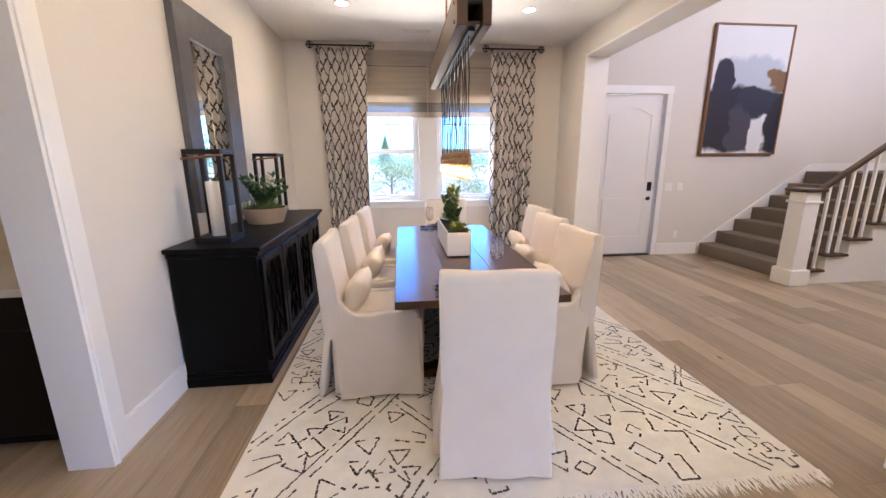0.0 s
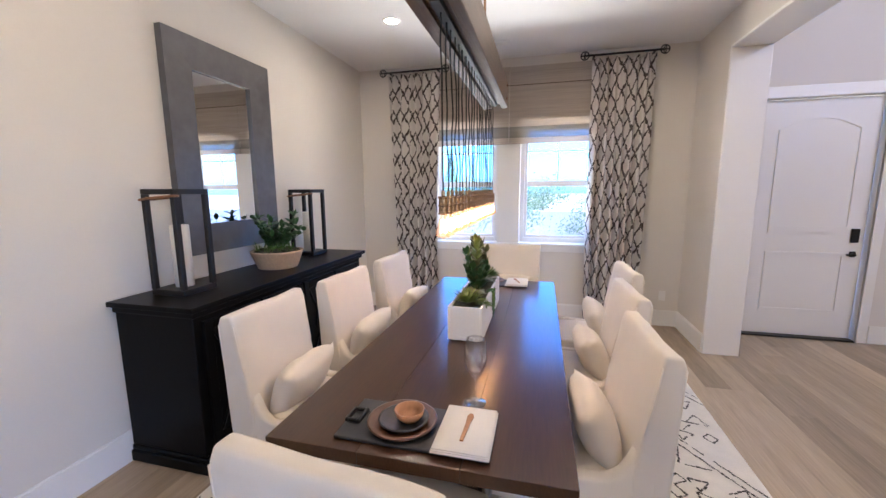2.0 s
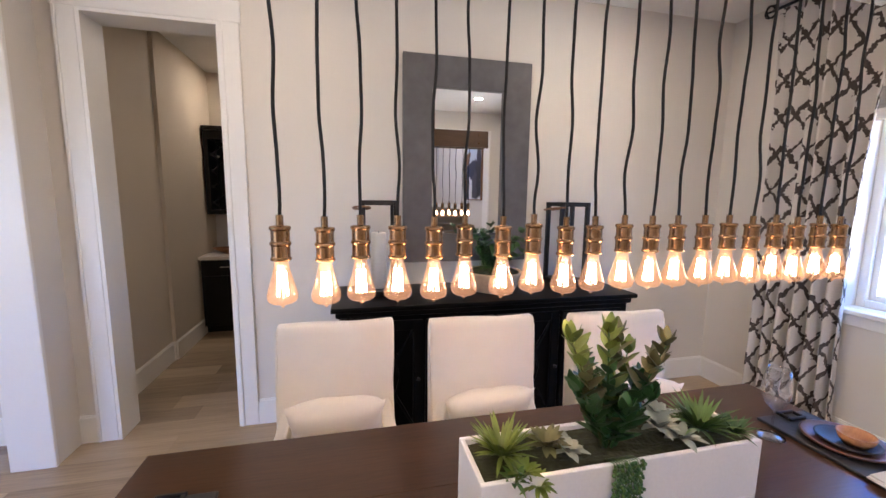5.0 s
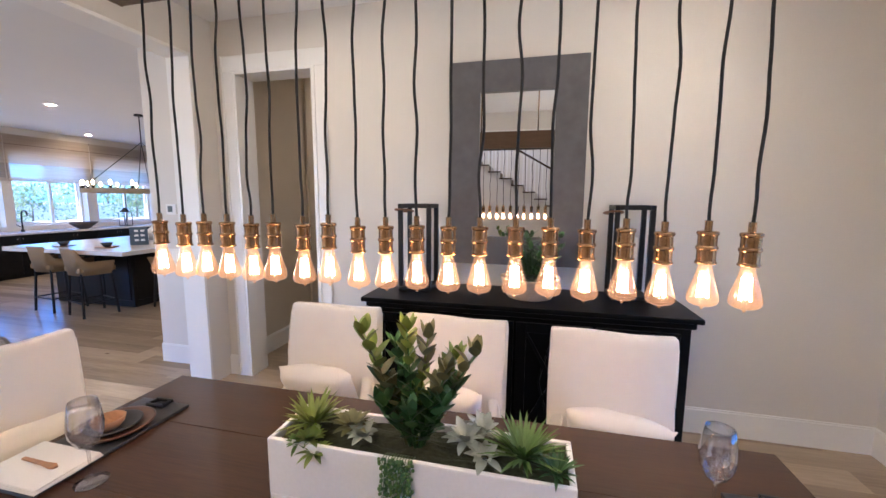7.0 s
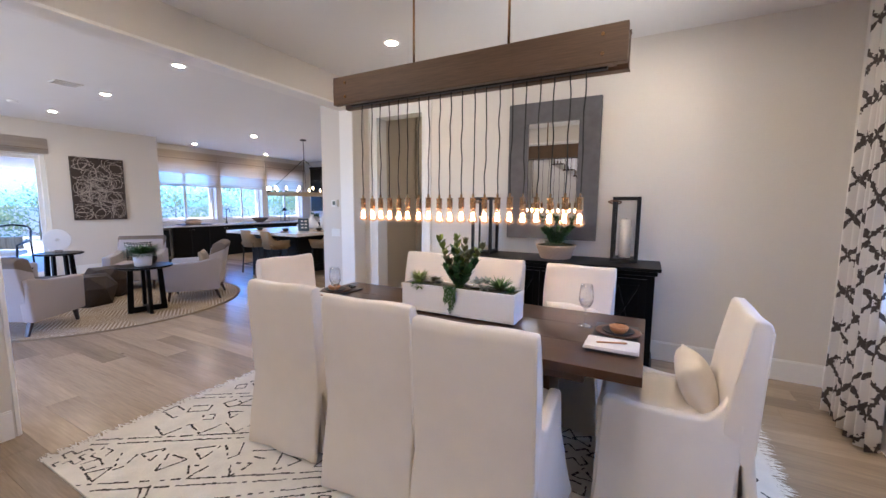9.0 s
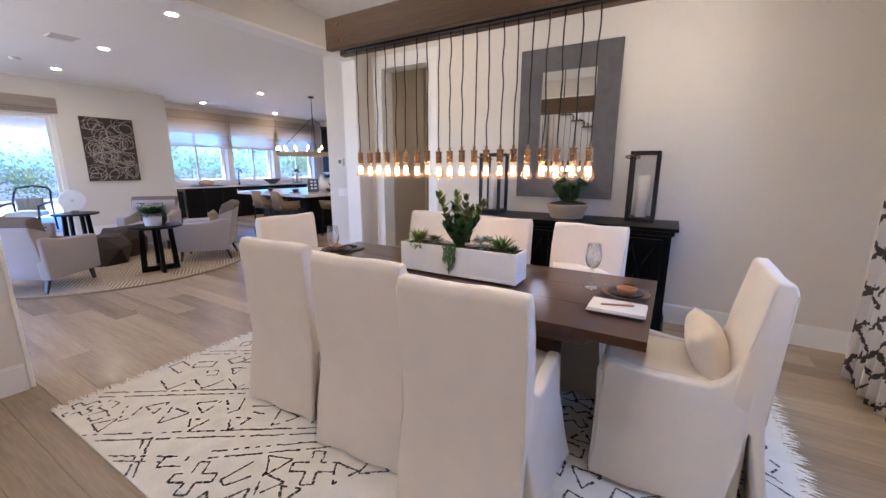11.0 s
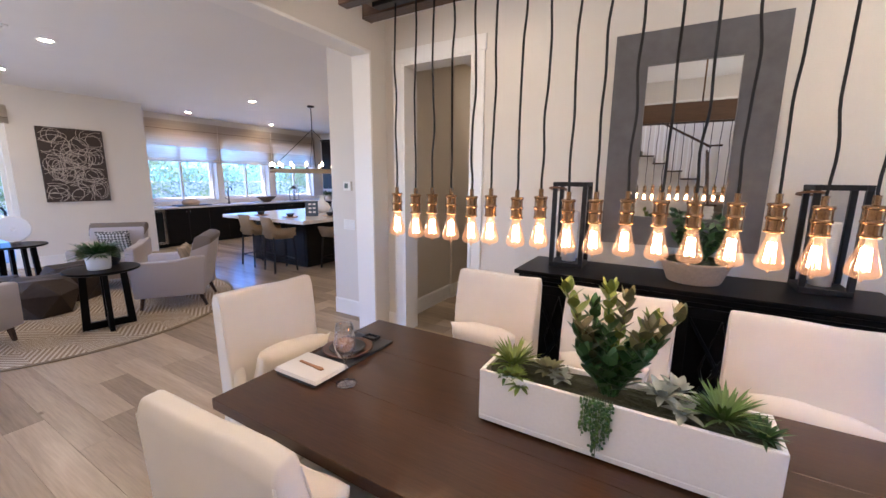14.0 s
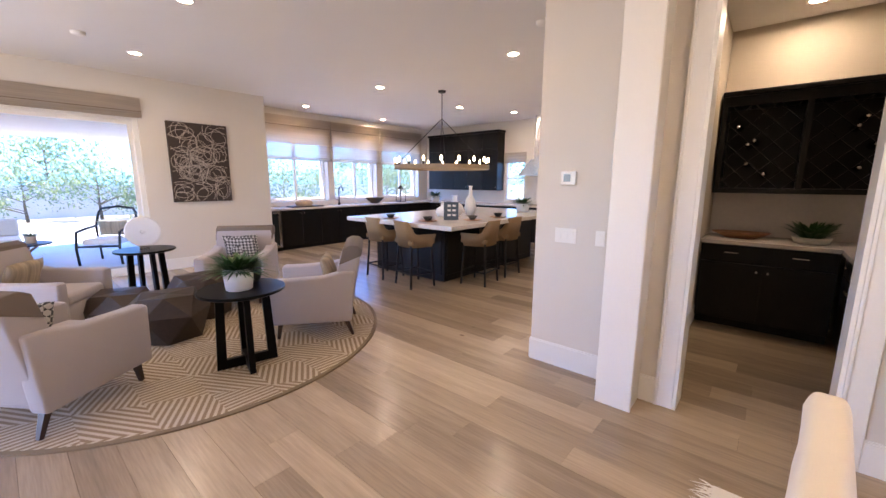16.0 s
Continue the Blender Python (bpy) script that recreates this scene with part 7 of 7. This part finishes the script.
# ---- outdoors ----
M_LAWN = mat("garden_ground", (0.2, 0.19, 0.15), 0.95, scale=20, vary=0.4, big=0.6)
M_PATIO = mat("pale_concrete", (0.5, 0.48, 0.45), 0.85, scale=30, vary=0.12, big=1)
M_BARK = mat("bark", (0.12, 0.09, 0.06), 0.9, scale=30, vary=0.4, bump=0.4)
M_TREE = mat("tree_leaves", (0.15, 0.195, 0.115), 0.55, scale=3, vary=0.4, rnd=0.9)
nt = M_TREE.node_tree
tl, mx = nt.nodes.new("ShaderNodeBsdfTranslucent"), nt.nodes.new("ShaderNodeMixShader")
tl.inputs[0].default_value = (0.2, 0.27, 0.12, 1)
mx.inputs[0].default_value = 0.5
nt.links.new(nt.nodes["Principled BSDF"].outputs[0], mx.inputs[1])
nt.links.new(tl.outputs[0], mx.inputs[2])
nt.links.new(mx.outputs[0], nt.nodes["Material Output"].inputs[0])
M_STUCCO = mat("garden_wall_stucco", (0.55, 0.5, 0.44), 0.9, scale=60, vary=0.1)
bm = bmesh.new()
N = 24
for i in range(N):
    for j in range(N):
        vs = []
        for a, b in ((i, j), (i + 1, j), (i + 1, j + 1), (i, j + 1)):
            vs.append(bm.verts.new(((a / N - 0.5) * 400, (b / N - 0.5) * 400, -0.25)))
        bm.faces.new(vs)
bmesh.ops.remove_doubles(bm, verts=bm.verts[:], dist=0.01)
built("ground", bm, M_LAWN, "dry planted garden ground", "ground")
built("pavement_patio", box(-9, -13.5, -0.24, 9, -7.12, -0.02, 0.0), M_PATIO, "pale concrete patio", "patio")
built("garden_wall", box(-22, -24.2, -0.25, 22, -24.0, 1.3), M_STUCCO, "low stucco garden wall", "garden wall")
built("garden_wall_front", box(-14, 17.0, -0.25, 22, 17.2, 0.75), M_STUCCO, "low stucco wall across the front garden", "garden wall")


def tree(x, y, h, crown, seed, lab="leafy garden tree", conifer=False):
    g = thing("tree", lab, "tree", pose(x, y, -0.25), group="garden trees")
    r = random.Random(seed)
    part("trunk", tube([(0, 0, 0), (0.05 * h * 0.2, 0, h * 0.3), (0, 0.04, h * 0.55), (0.02, 0, h * 0.9)], 0.035 * h ** 0.7, 8, r2=0.01), M_BARK, g, smooth=True)
    limbs = []
    for k in range(9):
        a, z = r.uniform(0, 6.28), h * r.uniform(0.08 if h < 2.8 else 0.35, 0.8)
        e = Vector((crown * 0.75 * math.cos(a), crown * 0.75 * math.sin(a), z + h * 0.14))
        if conifer:
            e = Vector((crown * (1 - z / h) * 1.2 * math.cos(a), crown * (1 - z / h) * 1.2 * math.sin(a), z - 0.03 * h))
        part("limb", tube([(0, 0, z - 0.05 * h), tuple(e * 0.5 + Vector((0, 0, z * 0.5))), tuple(e)], 0.012 * h ** 0.7, 5, r2=0.004), M_BARK, g)
        limbs.append(e)
    bm = bmesh.new()
    for k in range(4200 if conifer else 1900):
        if conifer:
            q = r.uniform(0.12, 1.0)
            a, rad = r.uniform(0, 6.28), crown * (1 - q) * r.uniform(0.4, 1.0)
            c = Vector((rad * math.cos(a), rad * math.sin(a), h * q))
        else:
            base = r.choice(limbs) if r.random() < 0.75 else Vector((0, 0, h * 0.85))
            c = base + Vector((r.gauss(0, 1), r.gauss(0, 1), r.gauss(0, 0.8))) * crown * 0.26
        s = crown * r.uniform(0.025, 0.055)
        n = Vector((r.uniform(-1, 1), r.uniform(-1, 1), r.uniform(-0.3, 1))).normalized()
        t = n.orthogonal().normalized()
        b = n.cross(t)
        bm.faces.new([bm.verts.new(c + t * s * u + b * s * v) for u, v in ((-1, -0.3), (0, -0.55), (1, 0.1), (0.2, 0.6))])
    o = part("crown", bm, M_TREE, g)
    return g


for i, (x, y, h, c, con) in enumerate(((-5.5, 19.0, 2.6, 1.6, 0), (0.1, 13.5, 1.9, 1.0, 0), (2.9, 16.5, 1.5, 1.1, 0), (-2.4, 15.5, 1.6, 1.2, 0), (5.6, 22.0, 2.4, 1.8, 0), (1.3, 24.0, 2.0, 1.6, 0), (-6.4, 34.0, 5.4, 1.2, 1), (-0.8, 34.0, 3.9, 1.35, 1), (9.0, 28.0, 3.0, 2.2, 0), (-10.0, 27, 3.4, 2.4, 0), (-3.4, 26.0, 2.1, 1.8, 0),
                                      (-1.5, -21.5, 2.5, 1.7, 0), (0.8, -22.0, 2.2, 1.6, 0), (3.0, -21.0, 2.6, 1.7, 0), (5.4, -22.0, 2.3, 1.7, 0), (-3.8, -20.5, 2.3, 1.6, 0), (-6.0, -19.0, 2.2, 1.5, 0), (-8.4, -18.0, 2.4, 1.6, 0), (-11.0, -18.5, 2.3, 1.7, 0), (-13.8, -16.0, 2.6, 1.8, 0), (-16.5, -18.0, 2.8, 2.0, 0), (-12.5, -5.0, 3.2, 1.6, 0), (-0.4, -27.5, 4.4, 2.2, 0), (-9.5, -26.0, 4.2, 2.3, 0), (-19.0, -25.0, 4.6, 2.6, 0))):
    tree(x, y, h, c, 50 + i, "slender dark conifer beyond the garden" if con else "leafy green garden tree in sunlight", bool(con))

# patio roof and furniture
bm = box(-1.7, -11.4, 2.5, 6.0, -6.2, 2.75)
built("patio_roof", bm, M_STUCCO, "flat stucco patio roof", "patio roof")
for x in (-1.6, 5.6):
    built("patio_post", box(x - 0.15, -11.3, -0.02, x + 0.15, -11.0, 2.5, 0.01, 1), M_STUCCO, "square stucco patio post", "post")
pc = thing("patio_chair", "black rattan patio chair with a pale cushion", "chair", pose(0.35, -7.75, -0.02, 0, 0, -35))
part("seat_cushion", box(-0.28, -0.28, 0.36, 0.28, 0.28, 0.46, 0.03, 2), M_LINEN, pc)
part("back_cushion", pillow_mesh(0.5, 0.3, 0.14, 3), M_STRIPE, pc, m=pose(0, -0.2, 0.62, -12, 0, 0), smooth=True)
for x in (-0.33, 0.33):
    part("side_loop", tube([(x, 0.33, 0), (x, 0.36, 0.3), (x, 0.3, 0.6), (x, 0.0, 0.64), (x, -0.3, 0.66), (x * 0.95, -0.4, 0.9), (x * 0.8, -0.42, 0.98)], 0.022, 8), M_IRON, pc, smooth=True)
    part("rear_leg", tube([(x, -0.3, 0.66), (x, -0.33, 0.3), (x, -0.36, 0.0)], 0.02, 8), M_IRON, pc, smooth=True)
part("back_rail", tube([(-0.27, -0.42, 0.98), (0.0, -0.45, 1.02), (0.27, -0.42, 0.98)], 0.022, 8), M_IRON, pc, smooth=True)
part("seat_rail", tube([(-0.33, 0.33, 0.34), (0.33, 0.33, 0.34)], 0.02, 8), M_IRON, pc)
pt = thing("patio_table", "round patio table on crossed wooden legs", "table", pose(1.45, -7.9, -0.02))
part("top", lathe([(0, 0.43), (0.36, 0.43), (0.37, 0.44), (0.36, 0.46), (0, 0.46)], 40), M_SLATE, pt)
for k in range(3):
    a = math.pi * k / 3
    part("leg", tube([(0.28 * math.cos(a), 0.28 * math.sin(a), 0), (-0.2 * math.cos(a), -0.2 * math.sin(a), 0.43)], 0.022, 6), M_OLIVE, pt)
potted("potted_plant", "small plant in a pale pot on the patio table", 1.35, -7.85, 0.44, 0.08, 0.12, M_STONEPOT, 60, 0.16, M_LEAF, 41)
for k in range(2):
    sf = thing("patio_sofa", "low grey patio sofa with pale cushions", "sofa", pose(2.2 + 1.9 * k, -9.3, -0.02, 0, 0, 0), group="patio seats")
    part("base", box(-0.8, -0.4, 0.08, 0.8, 0.4, 0.3, 0.01, 1), M_SOFAD, sf)
    part("seat_cushion", box(-0.78, -0.38, 0.3, 0.78, 0.4, 0.44, 0.03, 2), M_LINEN, sf)
    part("back_cushion", box(-0.78, -0.42, 0.44, 0.78, -0.25, 0.78, 0.04, 2), M_LINEN, sf)
    for x in (-0.7, 0.7):
        part("foot", box(x - 0.04, -0.3, 0, x + 0.04, 0.3, 0.08), M_IRON, sf)



# ---- floor planks, last ----
PW = 0.19
lengths = [1.1, 1.5, 1.9, 2.2]


def plank_mesh(L):
    bm = box(0.0002, 0.0002, -0.02, PW - 0.0002, L - 0.0002, 0.0)
    for v in bm.verts:
        if v.co.z > -0.01:
            v.co.x += 0.0005 if v.co.x < PW / 2 else -0.0005
            v.co.y += 0.0005 if v.co.y < L / 2 else -0.0005
    me = bpy.data.meshes.new("plank")
    bm.to_mesh(me)
    bm.free()
    me.materials.append(M_PLANK)
    return me


floor_ob = bpy.data.objects["floor"]
plank_data = {L: plank_mesh(L) for L in lengths}
rng = random.Random(21)
rest = bmesh.new()
col = 0
rooms = ((-7.75, -1.96, -7.0, 0.44), (-1.96, -1.3, -6.1, 0.44), (-1.3, 5.6, -6.1, 1.0), (-3.9, -1.2, 1.0, 3.1), (-1.3, 3.1, 1.0, NY), (3.1, 10.1, 1.0, FY))
for k in range(94):
    x = -7.7 + PW * k
    y = -7.0 - rng.uniform(0, 1.2)
    while y < 6.0:
        L = rng.choice(lengths)
        if -1.2 < x < 3.0 and -3.2 < y and y + L < 6.0:
            p = new("plank", plank_data[L])
            p.parent = floor_ob
            p.location = (x, y, 0)
        else:
            for ra, rb, rc, rd in rooms:
                y0, y1 = max(y, rc), min(y + L, rd)
                if not ra <= x + PW / 2 < rb or y1 - y0 < 0.02:
                    continue
                vs = [rest.verts.new(c) for c in ((x + 0.0004, y0 + 0.0004, 0), (x + PW - 0.0004, y0 + 0.0004, 0), (x + PW - 0.0004, y1 - 0.0004, 0), (x + 0.0004, y1 - 0.0004, 0))]
                lo = [rest.verts.new((v.co.x, v.co.y, -0.02)) for v in vs]
                rest.faces.new(vs)
                for i in range(4):
                    rest.faces.new((vs[i], lo[i], lo[(i + 1) % 4], vs[(i + 1) % 4]))
        y += L
more = part("far_planks", rest, M_PLANK, floor_ob)
more["kind"] = "stuff"
